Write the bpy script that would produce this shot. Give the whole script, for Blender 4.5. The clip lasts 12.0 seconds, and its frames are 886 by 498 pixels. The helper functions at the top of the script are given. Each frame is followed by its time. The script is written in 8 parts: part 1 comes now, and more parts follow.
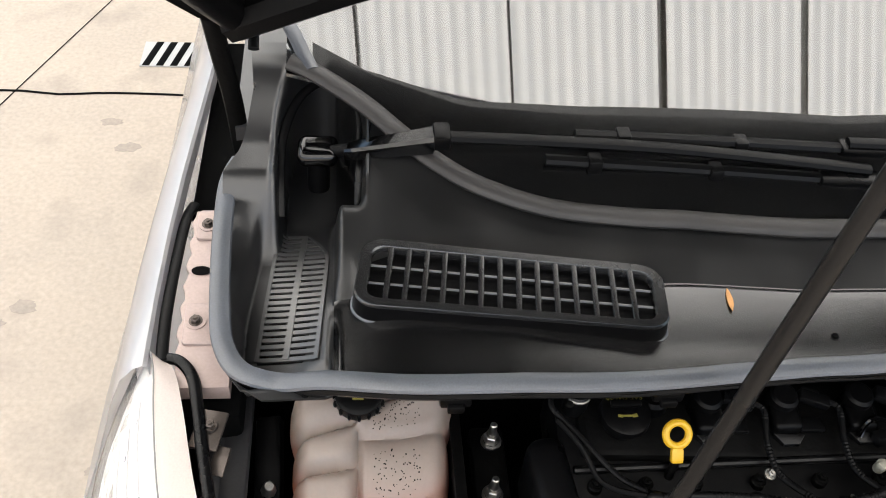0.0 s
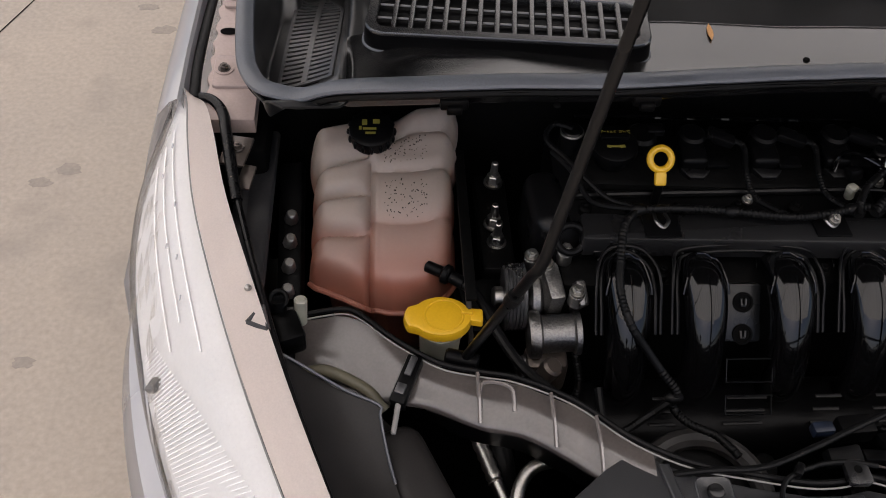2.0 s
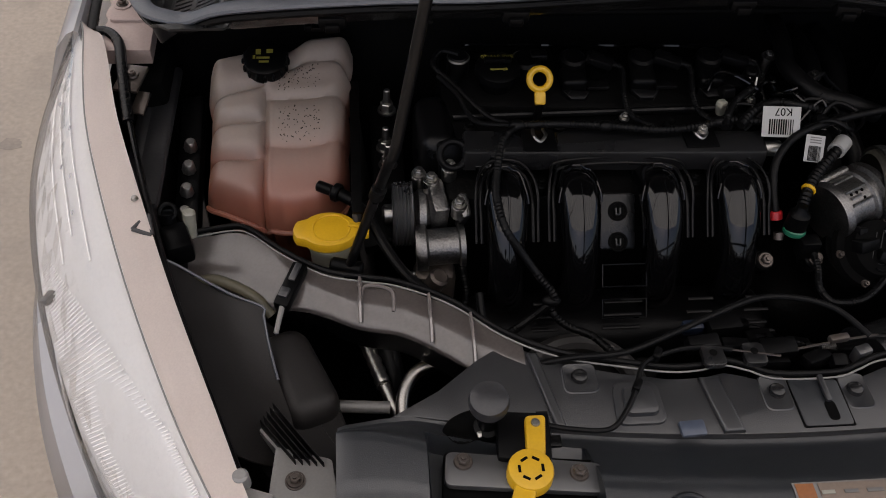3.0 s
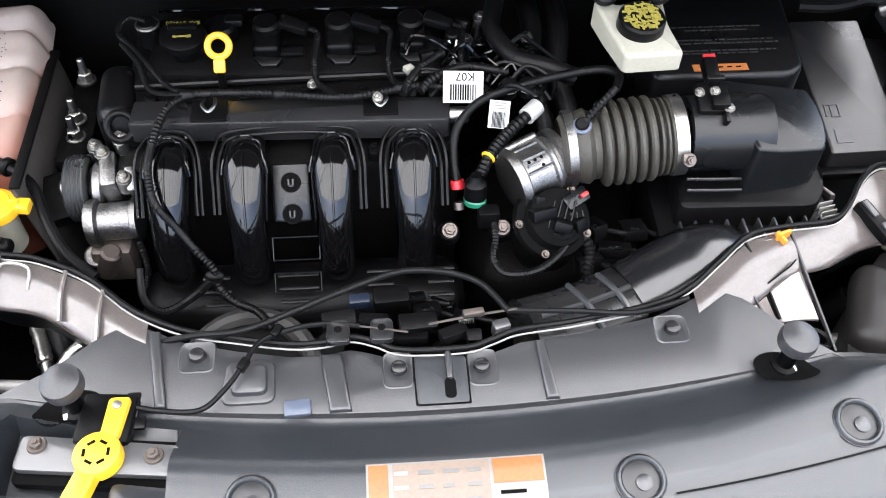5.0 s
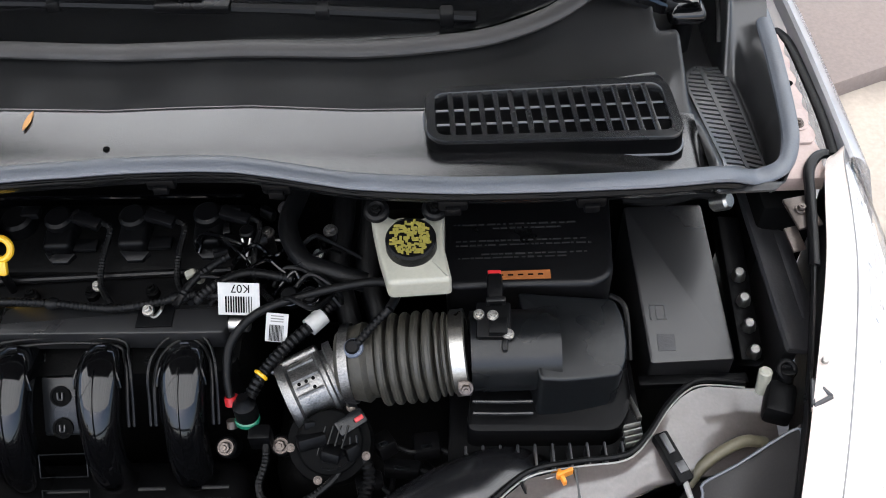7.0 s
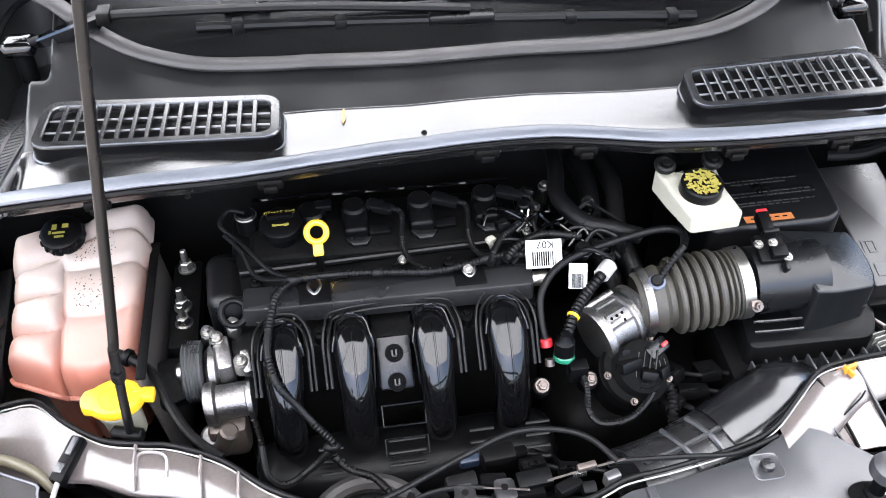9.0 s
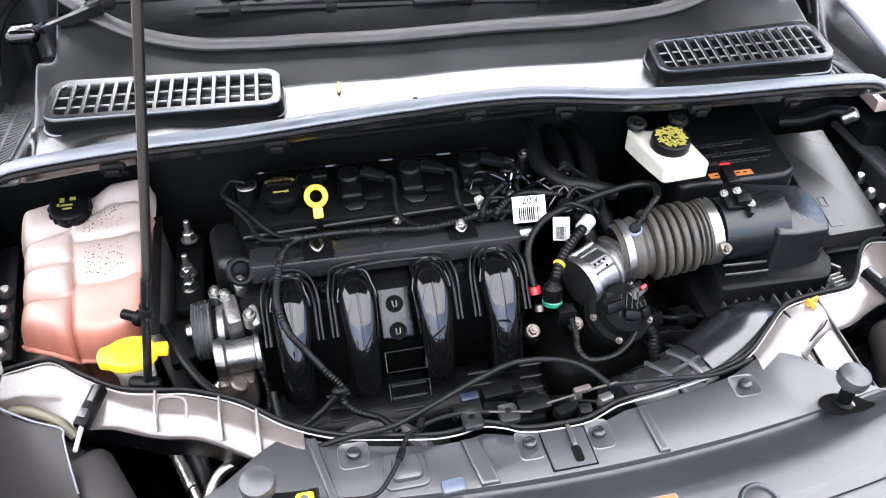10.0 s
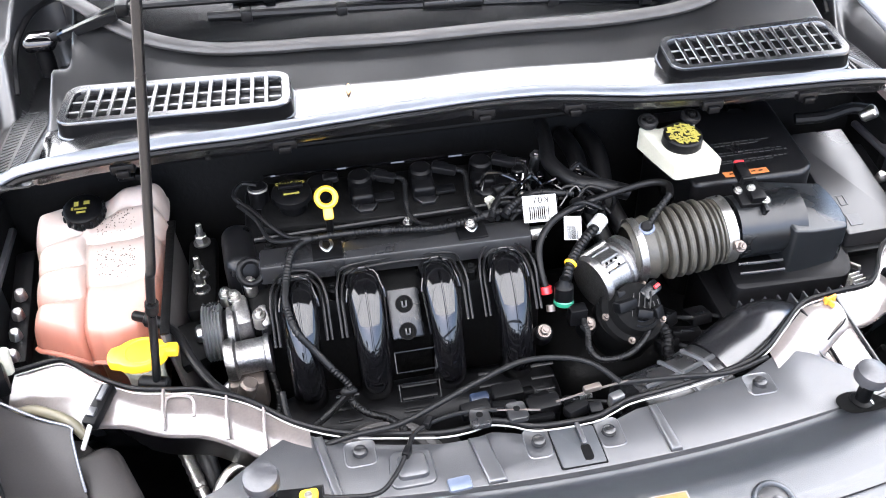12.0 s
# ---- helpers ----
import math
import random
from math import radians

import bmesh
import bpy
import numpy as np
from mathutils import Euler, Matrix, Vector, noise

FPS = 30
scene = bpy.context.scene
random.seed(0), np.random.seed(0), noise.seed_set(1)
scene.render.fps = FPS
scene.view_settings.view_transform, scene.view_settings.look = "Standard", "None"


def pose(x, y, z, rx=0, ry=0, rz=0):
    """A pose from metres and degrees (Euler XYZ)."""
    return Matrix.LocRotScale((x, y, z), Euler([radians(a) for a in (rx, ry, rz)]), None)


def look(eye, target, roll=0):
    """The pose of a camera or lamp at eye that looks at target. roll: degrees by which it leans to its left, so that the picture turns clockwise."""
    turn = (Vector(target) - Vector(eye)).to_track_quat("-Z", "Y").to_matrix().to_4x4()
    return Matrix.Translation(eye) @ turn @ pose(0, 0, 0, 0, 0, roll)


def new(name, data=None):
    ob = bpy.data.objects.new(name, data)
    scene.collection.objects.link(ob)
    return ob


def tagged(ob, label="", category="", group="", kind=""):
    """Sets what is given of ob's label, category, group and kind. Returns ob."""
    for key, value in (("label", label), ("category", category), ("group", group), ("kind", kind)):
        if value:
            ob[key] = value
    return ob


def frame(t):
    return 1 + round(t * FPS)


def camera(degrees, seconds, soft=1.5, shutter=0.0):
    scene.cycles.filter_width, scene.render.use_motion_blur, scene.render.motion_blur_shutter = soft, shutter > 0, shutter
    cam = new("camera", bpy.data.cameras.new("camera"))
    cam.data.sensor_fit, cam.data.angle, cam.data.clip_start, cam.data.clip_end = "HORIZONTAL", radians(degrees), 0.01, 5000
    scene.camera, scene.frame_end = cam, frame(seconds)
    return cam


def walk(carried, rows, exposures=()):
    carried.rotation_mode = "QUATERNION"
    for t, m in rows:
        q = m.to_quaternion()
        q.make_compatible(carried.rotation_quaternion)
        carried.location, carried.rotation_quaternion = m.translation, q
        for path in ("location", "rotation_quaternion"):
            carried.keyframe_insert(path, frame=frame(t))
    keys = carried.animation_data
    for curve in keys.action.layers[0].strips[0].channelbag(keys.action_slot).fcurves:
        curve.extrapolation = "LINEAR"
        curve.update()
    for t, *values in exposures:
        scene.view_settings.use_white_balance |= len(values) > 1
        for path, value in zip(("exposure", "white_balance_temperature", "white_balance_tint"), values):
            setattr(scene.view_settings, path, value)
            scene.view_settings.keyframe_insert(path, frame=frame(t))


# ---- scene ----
cam = camera(52.0, 12.0, 1.0)
PATH = [
    (0, (-0.56, 0.175, 1.835), (-0.351, 1.577, 0.424), 6.0),
    (0.5, (-0.544, 0.128, 1.826), (-0.375, 1.505, 0.386), 4.3),
    (1, (-0.538, 0.07, 1.81), (-0.391, 1.436, 0.357), 3.6),
    (1.5, (-0.538, 0.003, 1.78), (-0.397, 1.363, 0.32), 3.5),
    (2, (-0.533, -0.073, 1.739), (-0.405, 1.26, 0.253), 3.7),
    (2.5, (-0.501, -0.136, 1.719), (-0.336, 1.179, 0.221), 3.3),
    (3, (-0.435, -0.183, 1.713), (-0.258, 1.147, 0.23), 3.9),
    (3.2, (-0.395, -0.202, 1.71), (-0.194, 1.137, 0.237), 3.6),
    (4.8, (-0.092, -0.194, 1.713), (0.026, 1.095, 0.189), 1.5),
    (5, (-0.038, -0.184, 1.716), (0.098, 1.08, 0.173), 2.1),
    (5.5, (0.086, -0.139, 1.722), (0.242, 1.031, 0.108), 4.9),
    (6, (0.241, -0.087, 1.728), (0.342, 1.048, 0.084), 4.0),
    (6.5, (0.337, -0.028, 1.763), (0.412, 1.172, 0.165), 2.0),
    (7, (0.298, 0.01, 1.815), (0.277, 1.305, 0.291), -2.6),
    (7.5, (0.128, 0.018, 1.847), (0.121, 1.347, 0.352), -0.5),
    (7.7, (0.062, 0.028, 1.856), (0.043, 1.359, 0.364), -0.8),
    (9.3, (-0.21, -0.245, 1.799), (0.044, 1.198, 0.438), -1.6),
    (9.5, (-0.23, -0.274, 1.786), (0.027, 1.163, 0.419), -2.5),
    (10, (-0.265, -0.316, 1.785), (0.072, 1.176, 0.497), 0.5),
    (10.5, (-0.251, -0.324, 1.763), (0.027, 1.177, 0.471), -2.1),
    (11, (-0.246, -0.331, 1.763), (0.048, 1.206, 0.518), -1.9),
    (11.5, (-0.244, -0.33, 1.762), (0.041, 1.217, 0.527), -1.2),
    (12, (-0.24, -0.334, 1.759), (0.036, 1.201, 0.507), -1.5),
]
EXPOSURES = [
    (0.0, 1.52, 6420, 9), (1.0, 1.42, 6450, 12), (1.5, 1.02, 6450, 14), (2.0, 0.52, 6450, 16), (2.5, 0.2, 6450, 15), (3.2, 0.18, 6450, 16), (4.8, 2.5, 6000, 12),
    (5.5, 2.8, 5900, 11), (6.0, 2.78, 5900, 10), (6.6, 1.95, 5900, 10), (7.0, 1.73, 5900, 10), (7.5, 2.7, 5900, 10), (7.7, 2.76, 5900, 10), (9.3, 3.07, 5850, 13), (10.5, 3.07, 5850, 13), (11.2, 3.2, 5850, 12), (12.0, 3.48, 5850, 13),
]
walk(cam, [(t, look(eye, target, roll)) for t, eye, target, roll in PATH], EXPOSURES)

# ---- world and sun ----
world = bpy.data.worlds.new("sky")
scene.world = world
world.use_nodes = True
wn, wl = world.node_tree.nodes, world.node_tree.links
sky = wn.new("ShaderNodeTexSky")
sky.sky_type, sky.sun_disc = "NISHITA", False
sky.sun_elevation, sky.sun_rotation = radians(58), radians(200)
sky.dust_density = 4.0
wn["Background"].inputs["Strength"].default_value = 0.15
wl.new(sky.outputs["Color"], wn["Background"].inputs["Color"])
sun = new("sun", bpy.data.lights.new("sun", "SUN"))
sun.data.energy, sun.data.angle, sun.data.color = 5.0, radians(0.6), (1.0, 0.95, 0.88)
sun.matrix_world = look((-3, -8, 14), (0, 0, 0))


# ---- materials ----
def mat(name, color, rough=0.5, metal=0.0, grain=180.0, vary=0.15, bump=0.1, coat=0.0, wear=6.0, ior=1.5, island=0.0):
    """A surface with variation at two scales, in metres of the world."""
    m = bpy.data.materials.new(name)
    m.use_nodes = True
    n, l = m.node_tree.nodes, m.node_tree.links
    b = n["Principled BSDF"]
    geo = n.new("ShaderNodeNewGeometry")
    fine, wide = n.new("ShaderNodeTexNoise"), n.new("ShaderNodeTexNoise")
    fine.inputs["Scale"].default_value, wide.inputs["Scale"].default_value = grain, wear
    fine.inputs["Detail"].default_value, wide.inputs["Detail"].default_value = 3, 5
    for t in (fine, wide):
        l.new(geo.outputs["Position"], t.inputs["Vector"])
    mixn = n.new("ShaderNodeMath")
    mixn.operation = "ADD"
    l.new(fine.outputs["Fac"], mixn.inputs[0])
    l.new(wide.outputs["Fac"], mixn.inputs[1])
    ramp = n.new("ShaderNodeMapRange")
    ramp.inputs["From Min"].default_value, ramp.inputs["From Max"].default_value = 0.6, 1.4
    ramp.inputs["To Min"].default_value, ramp.inputs["To Max"].default_value = 1 - vary, 1 + vary
    l.new(mixn.outputs[0], ramp.inputs["Value"])
    mul = n.new("ShaderNodeMix")
    mul.data_type, mul.blend_type = "RGBA", "MULTIPLY"
    mul.inputs["Factor"].default_value = 1.0
    mul.inputs["A"].default_value = (*color, 1)
    l.new(ramp.outputs["Result"], mul.inputs["B"])
    l.new(mul.outputs["Result"], b.inputs["Base Color"])
    rr = n.new("ShaderNodeMapRange")
    rr.inputs["From Min"].default_value, rr.inputs["From Max"].default_value = 0.3, 0.7
    rr.inputs["To Min"].default_value, rr.inputs["To Max"].default_value = max(0.02, rough * 0.8), min(1, rough * 1.2)
    l.new(wide.outputs["Fac"], rr.inputs["Value"])
    l.new(rr.outputs["Result"], b.inputs["Roughness"])
    b.inputs["Metallic"].default_value = metal
    b.inputs["IOR"].default_value = ior
    b.inputs["Coat Weight"].default_value = coat
    b.inputs["Coat Roughness"].default_value = 0.05
    if bump:
        bp = n.new("ShaderNodeBump")
        bp.inputs["Strength"].default_value, bp.inputs["Distance"].default_value = bump, 0.002
        l.new(fine.outputs["Fac"], bp.inputs["Height"])
        l.new(bp.outputs["Normal"], b.inputs["Normal"])
    return m


def glass(name, color, ior=1.5, rough=0.02):
    """A thin clear pane: it lets light straight through, and Fresnel drives its gloss."""
    m = bpy.data.materials.new(name)
    m.use_nodes = True
    n, l = m.node_tree.nodes, m.node_tree.links
    n.remove(n["Principled BSDF"])
    clear, gloss, fres, mx = n.new("ShaderNodeBsdfTransparent"), n.new("ShaderNodeBsdfGlossy"), n.new("ShaderNodeFresnel"), n.new("ShaderNodeMixShader")
    clear.inputs["Color"].default_value = (*color, 1)
    gloss.inputs["Roughness"].default_value = rough
    fres.inputs["IOR"].default_value = ior
    l.new(fres.outputs[0], mx.inputs["Fac"])
    l.new(clear.outputs[0], mx.inputs[1])
    l.new(gloss.outputs[0], mx.inputs[2])
    l.new(mx.outputs[0], n["Material Output"].inputs["Surface"])
    return m


BLACK = mat("black_plastic", (0.002, 0.002, 0.0022), 0.38, grain=700, bump=0.12, wear=9, ior=1.18)
SATIN = mat("satin_black_plastic", (0.0028, 0.0028, 0.0031), 0.3, grain=900, bump=0.1, wear=7, ior=1.27)
AIRBOX = mat("smooth_air_box_plastic", (0.0038, 0.0042, 0.0047), 0.28, grain=900, bump=0.06, wear=7, ior=1.36)
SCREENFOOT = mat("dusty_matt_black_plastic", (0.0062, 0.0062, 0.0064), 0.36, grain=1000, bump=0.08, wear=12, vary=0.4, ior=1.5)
GREY = mat("dark_grey_grained_plastic", (0.018, 0.0185, 0.0203), 0.36, grain=1200, bump=0.15, wear=8, ior=1.68)
COVER = mat("charcoal_cover_plastic", (0.011, 0.0127, 0.0152), 0.36, grain=1200, bump=0.14, wear=5, ior=1.62)
LABELPAPER = mat("off_white_label_paper", (0.15, 0.144, 0.137), 0.5, grain=400, vary=0.08, bump=0.02)
COWL = mat("black_cowl_plastic", (0.0035, 0.0035, 0.0038), 0.23, grain=1000, bump=0.03, wear=8, vary=0.3, ior=1.7)
GLOSS = mat("glossy_black_plastic", (0.0018, 0.0018, 0.002), 0.085, grain=200, bump=0.012, wear=12, ior=1.42)
DUCTING = mat("satin_duct_plastic", (0.005, 0.005, 0.0057), 0.22, grain=500, bump=0.03, wear=9, ior=1.6)
BOLTS = mat("dull_brown_bolt_steel", (0.09, 0.075, 0.066), 0.4, 0.7, grain=500, vary=0.2, bump=0.1)
RUBBER = mat("black_rubber", (0.0028, 0.0028, 0.003), 0.42, grain=500, bump=0.15, ior=1.22)
SEAL = mat("grey_seal_rubber", (0.042, 0.048, 0.06), 0.5, grain=600, bump=0.05, vary=0.35, wear=16, ior=1.75)
DUSTY = mat("dusty_bellows_rubber", (0.0175, 0.0155, 0.0108), 0.62, grain=300, bump=0.2, vary=0.5, wear=34)
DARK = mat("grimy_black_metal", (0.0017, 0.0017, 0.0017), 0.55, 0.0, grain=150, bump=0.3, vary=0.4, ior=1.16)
SILVER = mat("silver_car_paint", (0.6, 0.6, 0.62), 0.28, 0.35, grain=2500, vary=0.06, bump=0.03, coat=0.8, wear=2)
RAIL = mat("primed_rail_metal", (0.3, 0.235, 0.215), 0.4, 0.25, grain=300, vary=0.12, bump=0.05, wear=15)
BOLSTER = mat("grey_bolster_plastic", (0.14, 0.122, 0.115), 0.15, grain=300, vary=0.12, bump=0.02, wear=10, ior=2.1)
STEEL = mat("zinc_plated_steel", (0.36, 0.35, 0.33), 0.34, 1.0, grain=500, vary=0.3, bump=0.15)
ALU = mat("cast_aluminium", (0.18, 0.176, 0.172), 0.38, 1.0, grain=450, vary=0.45, bump=0.35, wear=45)
GREYSTEEL = mat("grey_bracket_paint", (0.2, 0.195, 0.188), 0.45, 0.2, grain=400, vary=0.1, bump=0.05)
YELLOW = mat("yellow_plastic", (0.5, 0.29, 0.008), 0.4, grain=400, vary=0.08, bump=0.05)
ORANGE = mat("orange_plastic", (0.5, 0.17, 0.01), 0.4, grain=400, vary=0.1, bump=0.05)
WHITE = mat("white_plastic", (0.215, 0.211, 0.175), 0.45, grain=300, vary=0.1, bump=0.06)
PAPER = mat("white_label_paper", (0.3, 0.3, 0.295), 0.5, grain=400, vary=0.05, bump=0.02)
PALE = mat("pale_lamp_rim", (0.72, 0.635, 0.585), 0.24, grain=500, vary=0.08, bump=0.0, coat=0.6, wear=6)
# Print ink, and the flat black put where holes and corners lie in shade.
INKSHADE = mat("ink_and_shade_black", (0.003, 0.003, 0.003), 0.8, bump=0, ior=1.1)
BEADING = mat("brownish_grey_seal_rubber", (0.018, 0.0165, 0.016), 0.6, grain=600, bump=0.08, vary=0.25, wear=20, ior=1.48)
STICKER = mat("orange_sticker", (0.2, 0.07, 0.018), 0.45, grain=300, vary=0.2, bump=0)
PEACH = mat("peach_label_print", (0.14, 0.106, 0.082), 0.5, grain=300, vary=0.15, bump=0)
GREYINK = mat("grey_print", (0.1, 0.097, 0.093), 0.5, bump=0)
PRINT = mat("faint_grey_print", (0.016, 0.016, 0.016), 0.5, bump=0)
GREEN = mat("green_plastic", (0.008, 0.1, 0.055), 0.4, bump=0.05)
RED = mat("red_plastic", (0.32, 0.012, 0.015), 0.4, bump=0.05)
BLUE = mat("blue_plastic", (0.007, 0.012, 0.026), 0.45, bump=0.05)
BAND = mat("bluish_clip_plastic", (0.05, 0.062, 0.09), 0.4, bump=0.05)
BRONZE = mat("bronze_yellow_paint", (0.15, 0.13, 0.022), 0.5, bump=0.1)
CHROME = mat("reflector_silver", (0.94, 0.93, 0.92), 0.42, 0.0, grain=300, vary=0.05, bump=0.05)
SLOTTED = mat("grey_black_grille_plastic", (0.03, 0.03, 0.031), 0.33, grain=900, bump=0.08, ior=1.8)
APRON = mat("dark_grey_inner_wing_paint", (0.022, 0.022, 0.024), 0.4, grain=300, vary=0.3, bump=0.1, wear=8)
PANEL = mat("dusty_brown_black_plastic", (0.015, 0.0138, 0.0135), 0.45, grain=500, vary=0.3, bump=0.04, wear=10, ior=1.3)
SMOOTHGREY = mat("smooth_dark_grey_plastic", (0.008, 0.008, 0.0085), 0.3, grain=500, vary=0.15, bump=0.02, wear=6, ior=1.5)
VENT = mat("dusty_black_vent_plastic", (0.009, 0.009, 0.0094), 0.24, grain=900, bump=0.03, vary=0.25, wear=12, ior=1.78)
CORNER = mat("dark_grey_cowl_corner_plastic", (0.012, 0.012, 0.0125), 0.34, grain=900, bump=0.1, vary=0.3, wear=10, ior=1.58)
BORDER = mat("black_glazed_border", (0.0065, 0.0066, 0.0068), 0.2, grain=300, vary=0.2, bump=0.0, ior=1.5)
LENS = glass("clear_lamp_lens", (1, 1, 1), 1.12, 0.18)
PANE = glass("coated_windscreen_glass", (0.75, 0.85, 0.82), 2.5)
LEAF = mat("dry_leaf", (0.42, 0.21, 0.07), 0.6, grain=600, vary=0.3, bump=0.1)


def concrete():
    m = mat("worn_concrete", (0.305, 0.262, 0.215), 0.85, grain=70, vary=0.19, bump=0.4, wear=2.2)
    n, l = m.node_tree.nodes, m.node_tree.links
    b = n["Principled BSDF"]
    old = b.inputs["Base Color"].links[0].from_socket
    geo = n["Geometry"] if "Geometry" in n else n.new("ShaderNodeNewGeometry")
    spot = n.new("ShaderNodeTexNoise")
    spot.inputs["Scale"].default_value, spot.inputs["Detail"].default_value = 4.5, 6
    l.new(geo.outputs["Position"], spot.inputs["Vector"])
    r = n.new("ShaderNodeMapRange")
    r.inputs["From Min"].default_value, r.inputs["From Max"].default_value = 0.56, 0.7
    r.inputs["To Min"].default_value, r.inputs["To Max"].default_value = 0.0, 0.5
    l.new(spot.outputs["Fac"], r.inputs["Value"])
    mx = n.new("ShaderNodeMix")
    mx.data_type = "RGBA"
    l.new(r.outputs["Result"], mx.inputs["Factor"])
    l.new(old, mx.inputs["A"])
    mx.inputs["B"].default_value = (0.2, 0.175, 0.15, 1)
    l.new(mx.outputs["Result"], b.inputs["Base Color"])
    return m


def tank_plastic():
    """Milky polythene; the pink coolant inside shows below its level."""
    m = mat("milky_tank_plastic", (0.205, 0.168, 0.147), 0.48, grain=250, vary=0.06, bump=0.05, wear=12)
    n, l = m.node_tree.nodes, m.node_tree.links
    b = n["Principled BSDF"]
    old = b.inputs["Base Color"].links[0].from_socket
    geo, sep = n.new("ShaderNodeNewGeometry"), n.new("ShaderNodeSeparateXYZ")
    l.new(geo.outputs["Position"], sep.inputs[0])
    r = n.new("ShaderNodeMapRange")
    r.interpolation_type = "SMOOTHSTEP"
    r.inputs["From Min"].default_value, r.inputs["From Max"].default_value = 0.988, 0.932
    r.inputs["To Min"].default_value, r.inputs["To Max"].default_value = 0.0, 1.0
    l.new(sep.outputs["Z"], r.inputs["Value"])
    mx = n.new("ShaderNodeMix")
    mx.data_type = "RGBA"
    l.new(r.outputs["Result"], mx.inputs["Factor"])
    l.new(old, mx.inputs["A"])
    mx.inputs["B"].default_value = (0.235, 0.088, 0.06, 1)
    l.new(mx.outputs["Result"], b.inputs["Base Color"])
    b.inputs["Subsurface Weight"].default_value = 0.35
    b.inputs["Subsurface Radius"].default_value = (0.02, 0.012, 0.009)
    return m


def roof_sheet():
    m = bpy.data.materials.new("translucent_roof_sheet")
    m.use_nodes = True
    n, l = m.node_tree.nodes, m.node_tree.links
    n.remove(n["Principled BSDF"])
    d, t, mx = n.new("ShaderNodeBsdfDiffuse"), n.new("ShaderNodeBsdfTranslucent"), n.new("ShaderNodeMixShader")
    d.inputs["Color"].default_value = (0.85, 0.84, 0.8, 1)
    t.inputs["Color"].default_value = (0.96, 0.95, 0.9, 1)
    mx.inputs["Fac"].default_value = 0.75
    l.new(d.outputs[0], mx.inputs[1])
    l.new(t.outputs[0], mx.inputs[2])
    l.new(mx.outputs[0], n["Material Output"].inputs["Surface"])
    return m


CONCRETE, TANK, ROOF = concrete(), tank_plastic(), roof_sheet()

# ---- mesh helpers ----
AT = {}


def thing(name, label, category, loc=(0, 0, 0), group="", kind=""):
    ob = new(name)
    ob.location = loc
    ob.empty_display_size = 0.05
    AT[ob] = Vector(loc)
    return tagged(ob, label, category, group, kind)


def part(name, bm, material, parent=None, label="", smooth=35, recalc=True):
    """Links a bmesh as one mesh object under a thing or a part."""
    if recalc:
        bmesh.ops.recalc_face_normals(bm, faces=bm.faces)
    me = bpy.data.meshes.new(name)
    bm.to_mesh(me)
    bm.free()
    me.materials.append(material)
    if smooth:
        me.shade_smooth()
        me.set_sharp_from_angle(angle=radians(smooth))
    return put(name, me, parent, label)


def put(name, me, parent=None, label=""):
    ob = new(name, me)
    AT[ob] = Vector((0, 0, 0))
    if parent:
        ob.parent = parent
        ob.location = -AT[parent]
    if label:
        ob["label"] = label
    return ob


def B():
    return bmesh.new()


def box(bm, c, s, bev=0.0, rot=None, seg=2):
    t = bmesh.new()
    bmesh.ops.create_cube(t, size=1.0)
    bmesh.ops.scale(t, vec=s, verts=t.verts)
    if bev:
        bmesh.ops.bevel(t, geom=t.edges[:], offset=min(bev, min(s) * 0.49), segments=seg, affect="EDGES", profile=0.5)
    if rot:
        bmesh.ops.rotate(t, matrix=Euler([radians(a) for a in rot]).to_matrix(), verts=t.verts)
    bmesh.ops.translate(t, vec=c, verts=t.verts)
    return absorb(bm, t)


def absorb(bm, t):
    me = bpy.data.meshes.new("scratch")
    t.to_mesh(me)
    t.free()
    bm.from_mesh(me)
    bpy.data.meshes.remove(me)
    return bm


def frame_of(axis):
    z = Vector(axis).normalized()
    x = z.orthogonal().normalized()
    return x, z.cross(x), z


def lathe(bm, prof, p, axis=(0, 0, 1), n=24):
    """A profile of (radius, height) turned about an axis through p."""
    x, y, z = frame_of(axis)
    p, rings = Vector(p), []
    for r, h in prof:
        if r < 1e-6:
            rings.append([bm.verts.new(p + z * h)])
        else:
            rings.append([bm.verts.new(p + z * h + (x * math.cos(a) + y * math.sin(a)) * r) for a in (2 * math.pi * i / n for i in range(n))])
    for a, b in zip(rings, rings[1:]):
        for i in range(n):
            j = (i + 1) % n
            if len(a) == 1 and len(b) == 1:
                continue
            if len(a) == 1:
                bm.faces.new((a[0], b[i], b[j]))
            elif len(b) == 1:
                bm.faces.new((a[i], b[0], a[j]))
            else:
                bm.faces.new((a[i], b[i], b[j], a[j]))
    return bm


def cyl(bm, p0, p1, r, r2=None, n=20, bev=0.0):
    p0, p1 = Vector(p0), Vector(p1)
    h, r2 = (p1 - p0).length, r if r2 is None else r2
    if bev:
        prof = [(0, 0), (r - bev, 0), (r, bev), (r2, h - bev), (r2 - bev, h), (0, h)]
    else:
        prof = [(0, 0), (r, 0), (r2, h), (0, h)]
    return lathe(bm, prof, p0, p1 - p0, n)


def spline(pts, res=6, closed=False):
    p = [Vector(q) for q in pts]
    if len(p) == 2:
        return p
    out, n = [], len(p)
    for i in range(n if closed else n - 1):
        a, b, c, d = (p[(i + k) % n] if closed else p[min(max(i + k, 0), n - 1)] for k in (-1, 0, 1, 2))
        for k in range(res):
            t = k / res
            out.append(0.5 * ((2 * b) + (c - a) * t + (2 * a - 5 * b + 4 * c - d) * t * t + (3 * b - a - 3 * c + d) * t ** 3))
    if not closed:
        out.append(p[-1])
    return out


